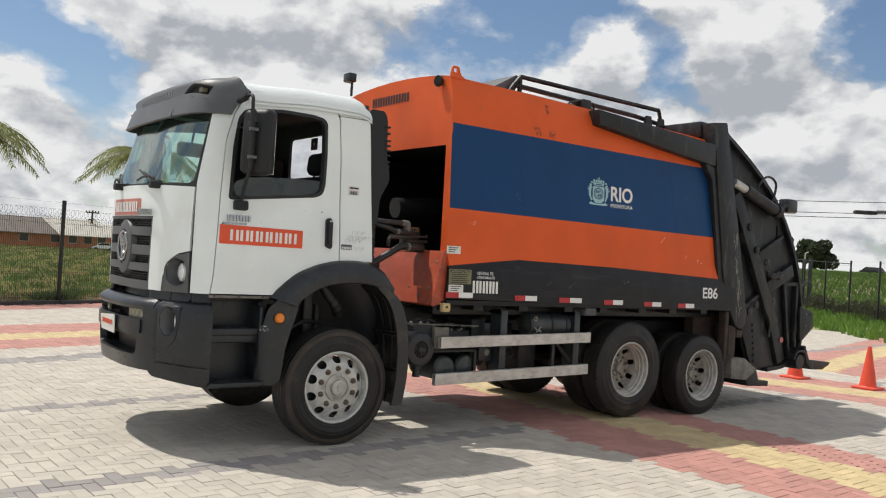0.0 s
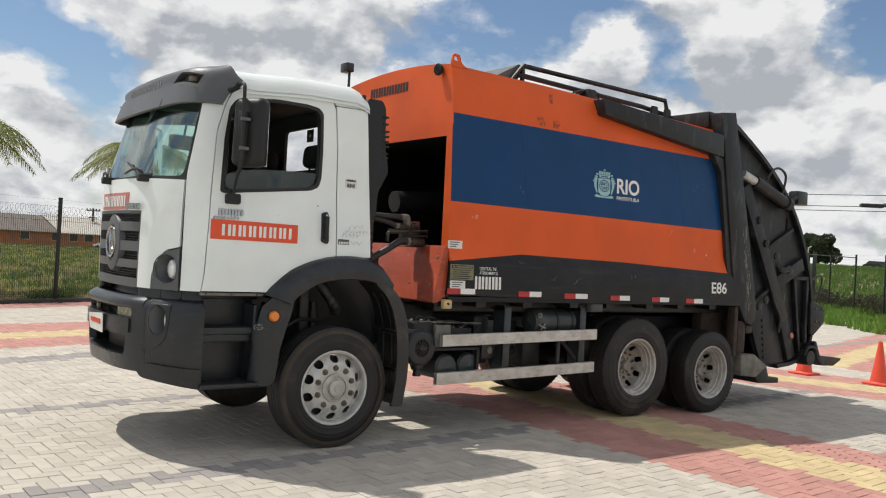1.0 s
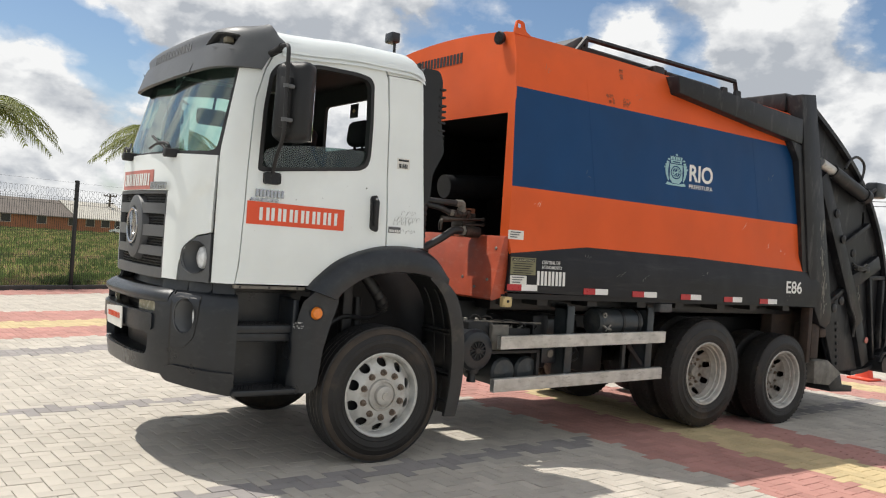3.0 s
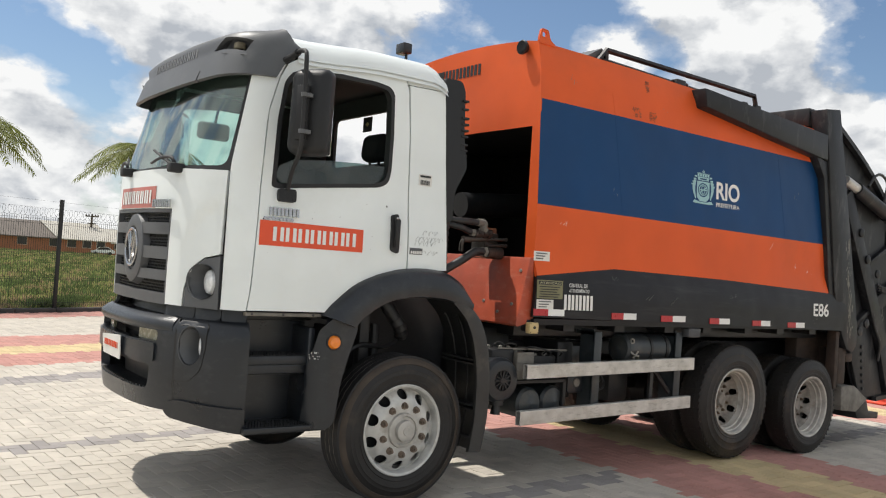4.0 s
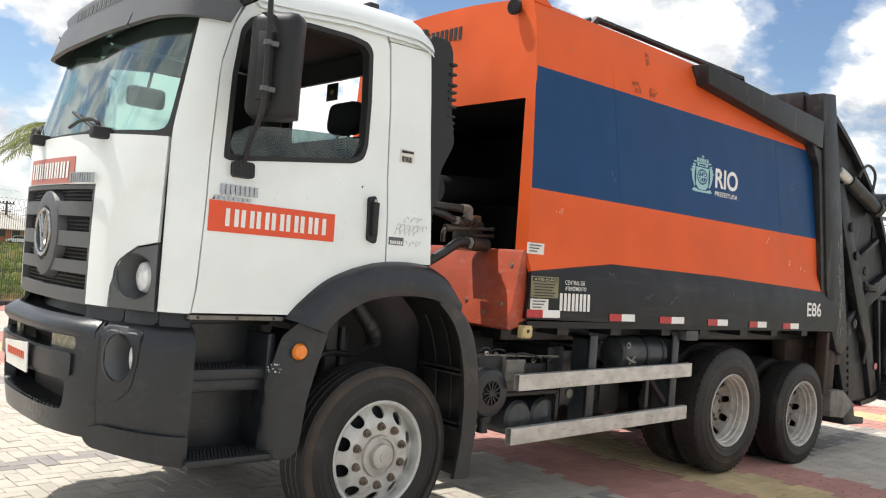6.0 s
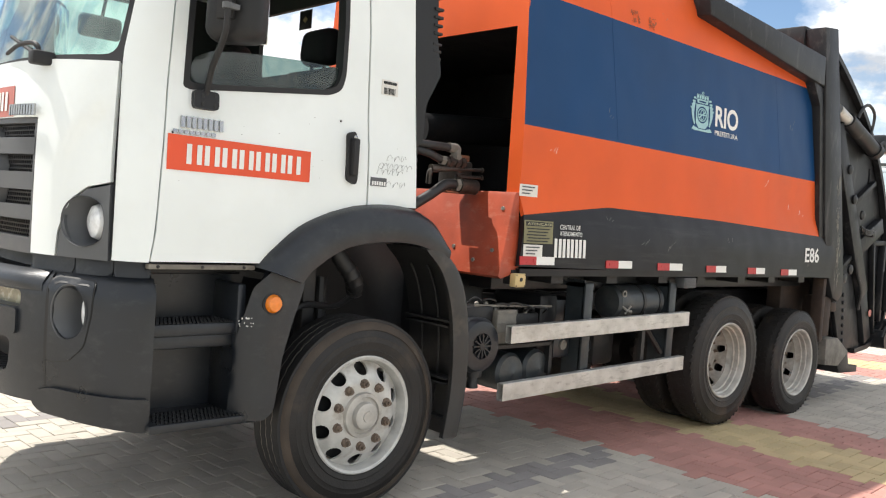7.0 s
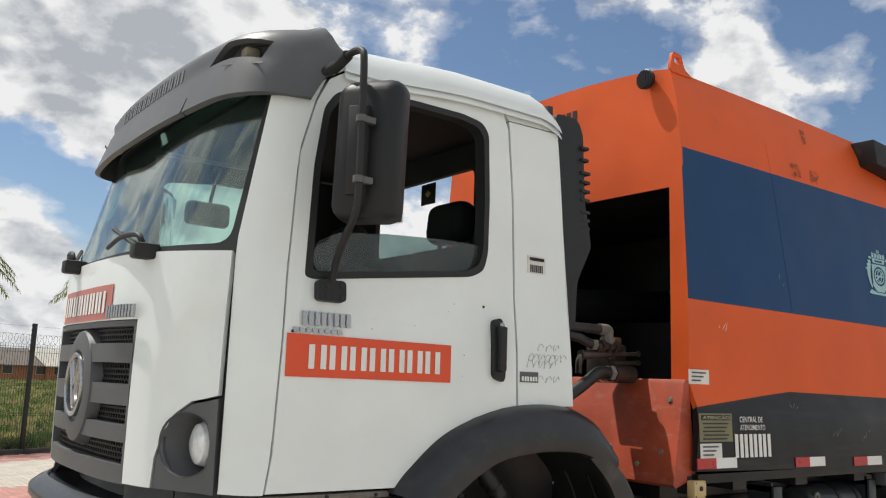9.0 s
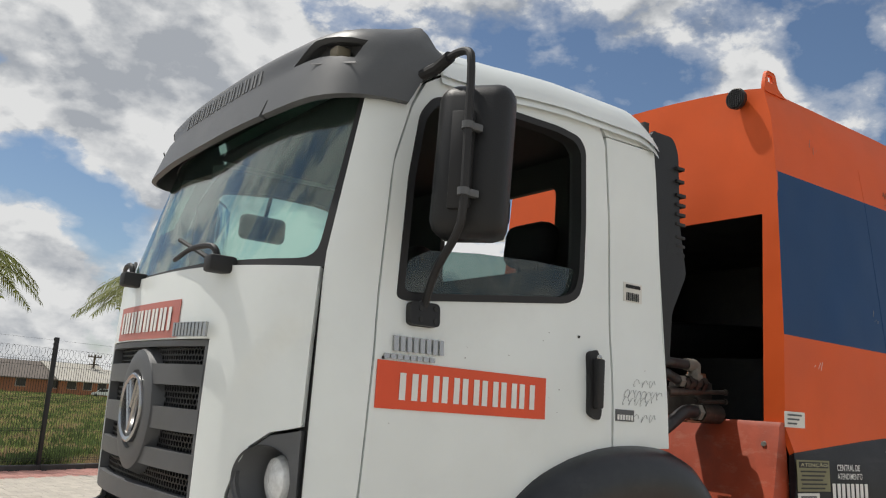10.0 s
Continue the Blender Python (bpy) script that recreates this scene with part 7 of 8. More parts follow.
# stains on the lower front plate, bolts along it
bm = bmesh.new()
for y, z in ((0.16, 1.40), (0.30, 1.33), (0.16, 1.66), (0.5, 1.40)):
    x = 0.95 + (z - 1.25) / 0.49 * 0.135
    lathe(bm, [(0.0, 0.014), (-0.01, 0.012)], (x, y, z), "x", 8, cap=True)
pieces("plate_bolt", bm, BARE, low)


# ---- ground, paving and surroundings ----
def kerb_y(x):
    return 15.72 + 0.45 * (x - 1.07)


def ground_z(x, y):
    d = math.hypot(x + 3, y + 6)
    right = smooth01((x - 22 - 0.5 * (y - 8)) / 12)
    return -0.06 + right * (0.12 * smooth01((d - 34) / 6) + 2.3 * smooth01((d - 44) / 42)) + (1 - right) * 0.05 * smooth01((d - 24) / 80)


GRASS = mat("grass_ground", (0.27, 0.26, 0.11), 0.95, var=0.5, scale=1.6, bump=0.5, grain=14, dirt=(0.27, 0.19, 0.11), dirt_amount=0.95)
BLADE = leafy("grass_blades", (0.36, 0.39, 0.14), 0.5, rough=0.8, var=0.4, scale=0.6, bump=0.0, dirt=(0.36, 0.27, 0.14), dirt_amount=0.95, islands="mesh", spread=(0.6, 1.35))
KERB = mat("dark_kerb_concrete", (0.06, 0.055, 0.052), 0.85, var=0.3, scale=4, bump=0.3)
SAND = mat("joint_sand", (0.075, 0.068, 0.056), 0.95, var=0.3, scale=8, bump=0.4, grain=150)
PAVE = {
    "grey": dict(col=(0.505, 0.46, 0.395), dirt=(0.33, 0.295, 0.25)),
    "red": dict(col=(0.48, 0.245, 0.205), dirt=(0.35, 0.19, 0.16)),
    "yellow": dict(col=(0.57, 0.45, 0.25), dirt=(0.43, 0.34, 0.19)),
    "dark": dict(col=(0.31, 0.285, 0.27), dirt=(0.22, 0.205, 0.19)),
}
PAVE_OBJ = {k: mat(k + "_paver", v["col"], 0.88, var=0.10, scale=3, bump=0.25, grain=160, dirt=v["dirt"], dirt_amount=0.4, islands="object", spread=(0.9, 1.08)) for k, v in PAVE.items()}
PAVE_MESH = {k: mat(k + "_pavers", v["col"], 0.88, var=0.10, scale=3, bump=0.25, grain=160, dirt=v["dirt"], dirt_amount=0.4, islands="mesh", spread=(0.9, 1.08)) for k, v in PAVE.items()}

bm = bmesh.new()
ax = [-2500, -900, -400, -200, -120] + [-100 + 5 * k for k in range(53)] + [200, 300, 500, 1000, 2600]
grid = [[bm.verts.new((x, y, ground_z(x, y) if max(abs(x), abs(y)) < 400 else ground_z(math.copysign(min(abs(x), 180), x), min(y, 180)))) for y in ax] for x in ax]
for a, b in zip(grid, grid[1:]):
    for k in range(len(ax) - 1):
        bm.faces.new((a[k], b[k], b[k + 1], a[k + 1]))
tagged(part("ground", bm, GRASS, None, smooth=60), "rough green and brown grass field", "ground", kind="structure")


lot = [(-40, -40), (66, -40), (14.25, 21.65), (-40, kerb_y(-40))]
bm = bmesh.new()
top = [bm.verts.new((x, y, -0.0475)) for x, y in lot]
bot = [bm.verts.new((x, y, -0.2)) for x, y in lot]
bm.faces.new(top)
for k in range(len(lot)):
    bm.faces.new((top[k], top[(k + 1) % len(lot)], bot[(k + 1) % len(lot)], bot[k]))
pavement = tagged(part("pavement", bm, SAND, None, smooth=0), "herringbone paved lot in pale grey with red and yellow bands", "pavement", kind="structure")


def zone(x, y):
    v = y - 0.26 * x
    if y > kerb_y(x) - 1.3 and x < 9:
        return "red"
    if 7.48 <= v < 8.54 or 9.46 <= v < 10.75:
        return "red"
    if 8.54 <= v < 9.46:
        return "yellow"
    if v < 7.48 and y < 9:
        if 2.33 <= x < 3.3 or 4.08 <= x < 4.95:
            return "red"
        if 3.3 <= x < 4.08:
            return "yellow"
        s = x + 0.35 * (y - 1)
        if y > -3:
            if 8.2 <= s < 9.1 or 9.95 <= s < 10.9:
                return "red"
            if 9.1 <= s < 9.95:
                return "yellow"
    for c, m, w in ((-0.12, 0.09, 0.12), (2.78, 0.13, 0.12), (6.35, 0.3, 0.25)):
        if abs(y - c - m * x) < w and not (c < 0 and 2.2 < x < 5.0):
            return "dark"
    w2 = y - 0.3 * (x - 18)
    if x > 12 and (3.0 <= w2 < 3.9 or 4.6 <= w2 < 5.4):
        return "red"
    if x > 12 and 3.9 <= w2 < 4.6:
        return "yellow"
    return "grey"


CELL, GAP = 0.105, 0.0055
pool = {k: ([], []) for k in PAVE}
singles = []
rng = random.Random(21)
ca, sa = math.cos(0.05), math.sin(0.05)
i0, i1, j0, j1 = -75, 290, -70, 215
for i in range(i0, i1):
    for j in range(j0, j1):
        s = (i - j) % 4
        if s == 0:
            w, h = 2, 1
        elif s == 3:
            w, h = 1, 2
        else:
            continue
        cx, cy = (i + w / 2) * CELL, (j + h / 2) * CELL
        x, y = cx * ca - cy * sa, cx * sa + cy * ca
        if y > kerb_y(x) - 0.15 or x > 25.0 - 0.85 * (y - 9.0):
            continue
        z = rng.uniform(-0.002, 0.002) + pave_z(x)
        kind = zone(x, y)
        if -2.45 < x < -0.62 and -1.35 < y < 1.9 and len(singles) < 300 and abs(x + 1.5) < 0.9:
            singles.append((x, y, z, w, kind))
            continue
        hx, hy = (w * CELL - GAP) / 2, (h * CELL - GAP) / 2
        vs, fs = pool[kind]
        o = len(vs)
        tz = rng.uniform(-0.0012, 0.0012)
        for bz, ins in ((z - 0.03, 0.0), (z - 0.003, 0.0), (z, 0.004)):
            for dx, dy in ((-1, -1), (1, -1), (1, 1), (-1, 1)):
                px, py = dx * (hx - ins), dy * (hy - ins)
                vs.append((x + px * ca - py * sa, y + px * sa + py * ca, bz + (tz * dx if ins else 0)))
        fs.append((o + 8, o + 9, o + 10, o + 11))
        for lv in (0, 4):
            for k in range(4):
                fs.append((o + lv + k, o + lv + (k + 1) % 4, o + lv + 4 + (k + 1) % 4, o + lv + 4 + k))
for kind, (vs, fs) in pool.items():
    me = bpy.data.meshes.new("pavers")
    me.from_pydata(vs, [], fs)
    me.materials.append(PAVE_MESH[kind])
    ob = new("pavers", me)
    ob.parent = pavement
    tagged(ob, kind + " concrete paving blocks", kind="stuff")
# plain paving goes on behind the camera and far off
bm = bmesh.new()
for x0, x1, y0, y1 in ((-60, -7.2, -60, 12), (-7.2, 40, -60, -6.6)):
    q = [bm.verts.new(p) for p in ((x0, y0, -0.012), (x1, y0, -0.012), (x1, y1, -0.012), (x0, y1, -0.012))]
    bm.faces.new(q)
ob = part("outer_paving", bm, PAVE_MESH["grey"], pavement, "pale grey paving")
tagged(ob, kind="stuff")
paver_meshes = {}
for x, y, z, w, kind in singles:
    key = (w, kind)
    if key not in paver_meshes:
        hx, hy = ((2 if w == 2 else 1) * CELL - GAP) / 2, ((1 if w == 2 else 2) * CELL - GAP) / 2
        vs = [(dx * (hx - ins), dy * (hy - ins), bz) for bz, ins in ((-0.03, 0), (-0.003, 0), (0, 0.004)) for dx, dy in ((-1, -1), (1, -1), (1, 1), (-1, 1))]
        fs = [(8, 9, 10, 11)] + [(lv + k, lv + (k + 1) % 4, lv + 4 + (k + 1) % 4, lv + 4 + k) for lv in (0, 4) for k in range(4)]
        me = bpy.data.meshes.new("paver")
        me.from_pydata(vs, [], fs)
        me.materials.append(PAVE_OBJ[kind])
        paver_meshes[key] = me
    ob = new("paver", paver_meshes[key])
    ob.parent = pavement
    ob.location, ob.rotation_euler = (x, y, z), (0, 0, 0.05)

# kerb along the lot's far edge
bm = bmesh.new()
n = Vector((-0.45, 1, 0)).normalized()
d = Vector((1, 0.45, 0)).normalized()
for k in range(-24, 15):
    a = Vector((1.07, 15.72, 0)) + d * (k * 1.0)
    m = Matrix(((d.x, n.x, 0, a.x), (d.y, n.y, 0, a.y), (0, 0, 1, 0), (0, 0, 0, 1)))
    box(bm, 0.005, 0.995, -0.09, 0.09, -0.1, 0.085, 0.015, m)
tagged(part("kerb", bm, KERB, None), "low dark concrete kerb along the fence", "kerb", kind="structure")

# ---- fences ----
FENCE = mat("black_fence_paint", (0.012, 0.013, 0.013), 0.55, var=0.2, scale=6)


def fence(origin, direction, first, last, spacing, height, label, coil=False):
    d = Vector((*direction, 0)).normalized()
    n = Vector((-d.y, d.x, 0))
    th = thing("fence", label, "fence", "fences round the lot")
    me_post = me_panel = me_coil = None
    for k in range(first, last + 1):
        a = Vector(origin) + d * (k * spacing)
        z = max(0.0, ground_z(a.x, a.y)) + 0.1
        m = Matrix(((d.x, n.x, 0, a.x), (d.y, n.y, 0, a.y), (0, 0, 1, z), (0, 0, 0, 1)))
        if me_post is None:
            bm = bmesh.new()
            box(bm, -0.04, 0.04, -0.03, 0.03, -0.1, height, 0.005)
            for j in range(5):
                box(bm, -0.055, -0.03, -0.02, 0.02, height - 0.05 - 0.1 * j, height - 0.02 - 0.1 * j)
            po = part("post", bm, FENCE, th)
            me_post = po.data
        else:
            po = new("post", me_post)
            po.parent = th
        po.matrix_basis = m
        if k == last:
            break
        if me_panel is None:
            bm = bmesh.new()
            for j in range(1, int(spacing / 0.055)):
                x = j * 0.055
                box(bm, x - 0.0025, x + 0.0025, -0.003, 0.003, 0.02, 2.0)
            for zz in (0.06, 0.1, 0.62, 0.66, 1.2, 1.24, 1.85, 1.95):
                box(bm, 0.02, spacing - 0.02, -0.004, 0.004, zz, zz + 0.006)
            for j in range(2):
                zz = height - 0.06 - 0.16 * j
                box(bm, 0, spacing, -0.0015, 0.0015, zz, zz + 0.003)
            pa = part("mesh_panel", bm, FENCE, th, smooth=0)
            me_panel = pa.data
        else:
            pa = new("mesh_panel", me_panel)
            pa.parent = th
        pa.matrix_basis = m
        if not coil:
            continue
        if me_coil is None:
            turns, seg = 24, 10
            line = [(spacing * j / (turns * seg), 0.10 * math.sin(2 * math.pi * j / seg), 2.10 + 0.10 * math.cos(2 * math.pi * j / seg)) for j in range(turns * seg + 1)]
            co = part("wire_coil", rod(bmesh.new(), line, 0.0035, 3), FENCE, th, "coil of razor wire", smooth=0)
            me_coil = co.data
        else:
            co = new("wire_coil", me_coil)
            co.parent = th
        co.matrix_basis = m
    return th


fence((1.07, 15.72, 0), (1, 0.45), -7, 4, 3.0, 2.42, "black steel mesh fence with razor wire on the kerb", True)
fence((32.4, 12.65, 0), (-2.0, -2.25), -6, 6, 3.0, 2.5, "black steel mesh fence before the green bank")
gt = thing("gate", "black steel gate frame in the fence", "gate", at=(41.0, 19.5, 0.2))
bm = bmesh.new()
for dx, dy in ((0, 0), (1.9, 1.5)):
    box(bm, dx - 0.08, dx + 0.08, dy - 0.08, dy + 0.08, -0.2, 2.7, 0.01)
pieces("gate_post", bm, FENCE, gt)
bm = rod(bmesh.new(), [(2.6, 2.6, 2.68), (-8.2, -6.6, 2.3)], 0.02, 6)
part("top_rail", bm, FENCE, gt)

# ---- grass tufts ----
def tufts(name, spots, label, hmin, hmax, material):
    vs, fs = [], []
    r = random.Random(5)
    for x, y in spots:
        z = ground_z(x, y)
        for b in range(5):
            t, h = r.random() * 6.28, r.uniform(hmin, hmax)
            w = h * 0.09 + 0.010
            lx, ly = math.cos(t) * h * 0.45, math.sin(t) * h * 0.45
            o = len(vs)
            px, py = x + r.uniform(-0.12, 0.12), y + r.uniform(-0.12, 0.12)
            vs += [(px - w * math.sin(t), py + w * math.cos(t), z), (px + w * math.sin(t), py - w * math.cos(t), z), (px + lx * 0.4, py + ly * 0.4, z + h * 0.7), (px + lx, py + ly, z + h)]
            fs += [(o, o + 1, o + 2), (o, o + 2, o + 3)]
    me = bpy.data.meshes.new(name)
    me.from_pydata(vs, [], fs)
    me.materials.append(material)
    return tagged(new(name, me), label, "grass", kind="stuff")


rg = random.Random(8)
STRAW = leafy("straw_blades", (0.46, 0.34, 0.20), 0.5, rough=0.8, var=0.35, scale=0.7, bump=0.0, islands="mesh", spread=(0.55, 1.25))
WEED = leafy("weed_blades", (0.15, 0.21, 0.07), 0.45, rough=0.8, var=0.4, scale=0.7, bump=0.0, islands="mesh", spread=(0.55, 1.3))
plots = {"green": [], "straw": [], "weed": []}
for k in range(40000):
    dist = 0.4 + 84 * rg.random() ** 2.0
    x = rg.uniform(-7, 11)
    px, py = x + dist * 0.16, kerb_y(x) + dist
    patch = math.sin(px * 2.9 + 1.7 * math.sin(py * 0.9)) + math.sin(py * 1.7 + 2.1 * math.sin(px * 1.9)) + rg.gauss(0, 0.9)
    plots["straw" if patch > 0.35 else "weed" if patch < -1.2 else "green"].append((px, py))
tufts("grass", plots["green"], "uneven green grass behind the fence", 0.07, 0.24, BLADE)
tufts("dry_grass", plots["straw"], "patches of dry straw-coloured grass", 0.05, 0.22, STRAW)
tufts("weeds", plots["weed"], "clumps of dark green weeds", 0.08, 0.34, WEED)
spots = []
for k in range(24000):
    t, off = rg.uniform(-66, 20), -3.4 + 46 * rg.random() ** 1.3
    d, n = Vector((-2.0, -2.25)).normalized(), Vector((2.25, -2.0)).normalized()
    p = Vector((32.4, 12.65)) + d * t + n * off
    spots.append((p.x, p.y))
VERGE = leafy("verge_blades", (0.16, 0.28, 0.05), 0.5, rough=0.8, var=0.25, scale=0.5, bump=0.0, islands="mesh")
tufts("verge_grass", spots, "bright green grass on the verge and the bank", 0.10, 0.42, VERGE)

# low shrubs under the right fence
LEAF_DRY = leafy("dull_shrub_leaves", (0.10, 0.095, 0.05), 0.4, rough=0.8, var=0.4, scale=2, bump=0.0, islands="mesh")


def leaf_cloud(r, centre, radius, count, size, squash=1.0):
    vs, fs = [], []
    for k in range(count):
        p = Vector((r.gauss(0, 1), r.gauss(0, 1), r.gauss(0, 1))).normalized() * radius * r.uniform(0.55, 1.0) ** 0.6
        p.z *= squash
        p += Vector(centre)
        t = Euler((r.random() * 6.28, r.random() * 6.28, r.random() * 6.28)).to_matrix()
        o = len(vs)
        s = size * r.uniform(0.6, 1.3)
        vs += [tuple(p + t @ Vector(q)) for q in ((-s, 0, 0), (0, -s * 0.5, 0), (s, 0, 0.2 * s), (0, s * 0.5, 0))]
        fs.append((o, o + 1, o + 2, o + 3))
    return vs, fs


def shrub(x, y, r, seed):
    rr = random.Random(seed)
    th = thing("shrub", "low dull green-brown shrub under the fence", "shrub", "shrubs along the fence", at=(x, y, ground_z(x, y)))
    vs, fs = [], []
    for k in range(6):
        v, f = leaf_cloud(rr, (rr.uniform(-0.6, 0.6), rr.uniform(-0.4, 0.4), rr.uniform(0.3, 0.62)), 0.38 * r, 130, 0.06, 0.8)
        fs += [tuple(i + len(vs) for i in q) for q in f]
        vs += v
    me = bpy.data.meshes.new("foliage")
    me.from_pydata(vs, [], fs)
    me.materials.append(LEAF_DRY)
    o = new("foliage", me)
    o.parent = th
    bm = bmesh.new()
    for k in range(5):
        t = k * 1.3
        rod(bm, [(0, 0, -0.05), (0.3 * math.cos(t), 0.25 * math.sin(t), 0.5)], [0.02, 0.008], 5)
    pieces("stem", bm, RUST, th)


d = Vector((-2.0, -2.25)).normalized()
for k in range(12):
    p = Vector((32.4, 12.65)) + d * (-13 + 2.1 * k) + Vector((0.6, -0.5))
    shrub(p.x, p.y, 1.0 + 0.25 * math.sin(k * 2.3), 40 + k)

# ---- cones ----
CONE = mat("orange_red_cone_plastic", (0.75, 0.085, 0.04), 0.5, var=0.12, scale=5, bump=0.06, dirt=(0.4, 0.09, 0.05), dirt_amount=0.3)
SLEEVE = mat("cone_white_sleeve", (0.7, 0.66, 0.62), 0.5, var=0.1, scale=8)


def cone(x, y, h, sleeve):
    th = thing("traffic_cone", "orange-red plastic traffic cone" + (" with a white sleeve" if sleeve else "") + " on the paving", "traffic cone", "cones behind the truck", at=(x, y, pave_z(x) + 0.002))
    bm = box(bmesh.new(), -0.19, 0.19, -0.19, 0.19, 0, 0.035, 0.012)
    part("base", bm, CONE, th)
    bm = lathe(bmesh.new(), [(0.03, 0.155), (0.05, 0.135), (h * 0.5, 0.083), (h - 0.03, 0.034), (h, 0.03), (h, 0.02), (h - 0.03, 0.018)], (0, 0, 0), "z", 28)
    part("cone_body", bm, CONE, th)
    if sleeve:
        bm = lathe(bmesh.new(), [(h * 0.52, 0.084), (h * 0.74, 0.063)], (0, 0, 0), "z", 28)
        part("sleeve", bm, SLEEVE, th, "white reflective sleeve")


cone(10.38, 0.63, 0.70, False)
cone(10.25, 1.85, 0.70, True)

# ---- palms, trees, houses, poles in the distance ----
PALM = leafy("palm_leaf", (0.20, 0.225, 0.06), 0.4, rough=0.6, var=0.3, scale=1.5, bump=0.0, dirt=(0.30, 0.24, 0.07), dirt_amount=0.6, islands="mesh")
TRUNK = mat("palm_trunk", (0.20, 0.17, 0.13), 0.9, var=0.3, scale=5, bump=0.5)
BARK = mat("bark", (0.09, 0.07, 0.05), 0.9, var=0.3, scale=4, bump=0.5)
CANOPY = leafy("dark_tree_leaves", (0.055, 0.08, 0.035), 0.35, rough=0.7, var=0.35, scale=0.4, bump=0.0, islands="mesh")


def palm(x, y, h, seed, reach=1.8):
    r = random.Random(seed)
    z0 = ground_z(x, y)
    th = thing("palm_tree", "palm tree with drooping yellow-green feather fronds", "palm tree", "palms behind the fence", at=(x, y, z0))
    top = Vector((0.05, 0.03, h))
    bm = rod(bmesh.new(), bend([(0, 0, -0.1), (0.02, 0.02, h * 0.4), top], 8), [0.17 - 0.004 * k + 0.008 * (k % 2) for k in range(17)], 12)
    part("trunk", bm, TRUNK, th)
    for k in range(19):
        t = 2 * math.pi * k / 19 * 1.0 + r.uniform(-0.15, 0.15)
        lift = r.uniform(0.15, 1.0)
        ln = reach * r.uniform(0.85, 1.1)
        out = Vector((math.cos(t), math.sin(t), 0))
        spine = [top + out * (ln * s) + Vector((0, 0, lift * ln * 0.9 * s - (0.55 + lift * 0.55) * ln * s * s)) for s in [j / 16 for j in range(17)]]
        vs, fs = [], []
        side = Vector((-math.sin(t), math.cos(t), 0))
        for j in range(2, 17):
            for sub in (0.0, 0.4, 0.8):
                if j == 16 and sub:
                    continue
                p = spine[j].lerp(spine[min(16, j + 1)], sub)
                dirn = (spine[j] - spine[j - 1]).normalized()
                ll = 0.50 * math.sin(math.pi * min(1, (j + sub) / 16) * 0.86 + 0.25) + 0.08
                for sg in (-1, 1):
                    tip = p + (side * sg * 0.8 + dirn * 0.75 + Vector((0, 0, r.uniform(-0.75, -0.25)))).normalized() * ll * r.uniform(0.8, 1.1)
                    w = dirn * 0.016
                    o = len(vs)
                    md = p.lerp(tip, 0.5) + Vector((0, 0, 0.04))
                    vs += [tuple(p - w), tuple(p + w), tuple(md + w), tuple(md - w), tuple(tip)]
                    fs += [(o, o + 1, o + 2, o + 3), (o + 3, o + 2, o + 4)]
        bm = bmesh.new()
        rod(bm, spine, [0.03 - 0.0016 * j for j in range(17)], 5)
        me0 = bpy.data.meshes.new("leaf")
        me0.from_pydata(vs, [], fs)
        bm.from_mesh(me0)
        part("frond", bm, PALM, th, smooth=0)


palm(3.5, 17.6, 4.0, 3)
palm(-0.8, 18.0, 4.2, 6)


def tree(x, y, h, w, seed, label):
    r = random.Random(seed)
    th = thing("tree", label, "tree", "trees on the bank", at=(x, y, ground_z(x, y)))
    bm = rod(bmesh.new(), [(0, 0, -0.3), (0.05, 0, h * 0.3), (0.1, 0, h * 0.6)], [0.35, 0.28, 0.12], 10)
    for k in range(6):
        t = k * 1.05
        rod(bm, [(0.05, 0, h * (0.28 + 0.04 * k)), (w * 0.3 * math.cos(t), w * 0.3 * math.sin(t), h * (0.5 + 0.06 * k))], [0.14, 0.04], 6)
    part("trunk", bm, BARK, th)
    vs, fs = [], []
    for k in range(26):
        t, q = r.random() * 6.28, r.random() ** 0.6
        zc = r.uniform(0.32, 0.95)
        lim = math.sin(math.pi * (0.12 + 0.8 * zc)) ** 0.6
        c = (w * 0.42 * q * lim * math.cos(t), w * 0.42 * q * lim * math.sin(t), h * zc - 0.3)
        v, f = leaf_cloud(r, c, w * r.uniform(0.13, 0.21), 480, 0.16, 0.75)
        fs += [tuple(i + len(vs) for i in a) for a in f]
        vs += v
    me = bpy.data.meshes.new("crown")
    me.from_pydata(vs, [], fs)
    me.materials.append(CANOPY)
    o = new("crown", me)
    o.parent = th


tree(82.5, 43.2, 3.6, 4.4, 11, "dark green broad tree on the grassy bank")
tree(80.5, 47.0, 4.1, 5.2, 12, "dark green tall tree on the grassy bank")
tree(79.5, 50.5, 4.6, 5.0, 13, "dark green broad tree on the grassy bank")

BRICK = mat("terracotta_wall", (0.36, 0.15, 0.075), 0.85, var=0.15, scale=1, bump=0.1)
ROOF_PALE = mat("pale_fibre_roof", (0.50, 0.47, 0.41), 0.8, var=0.10, scale=1, bump=0.1)
ROOF_GREY = mat("weathered_fibre_roof", (0.165, 0.14, 0.12), 0.85, var=0.2, scale=1, bump=0.1)
PANE = mat("dark_pane", (0.03, 0.03, 0.035), 0.15, var=0.1, scale=1, bump=0.0)


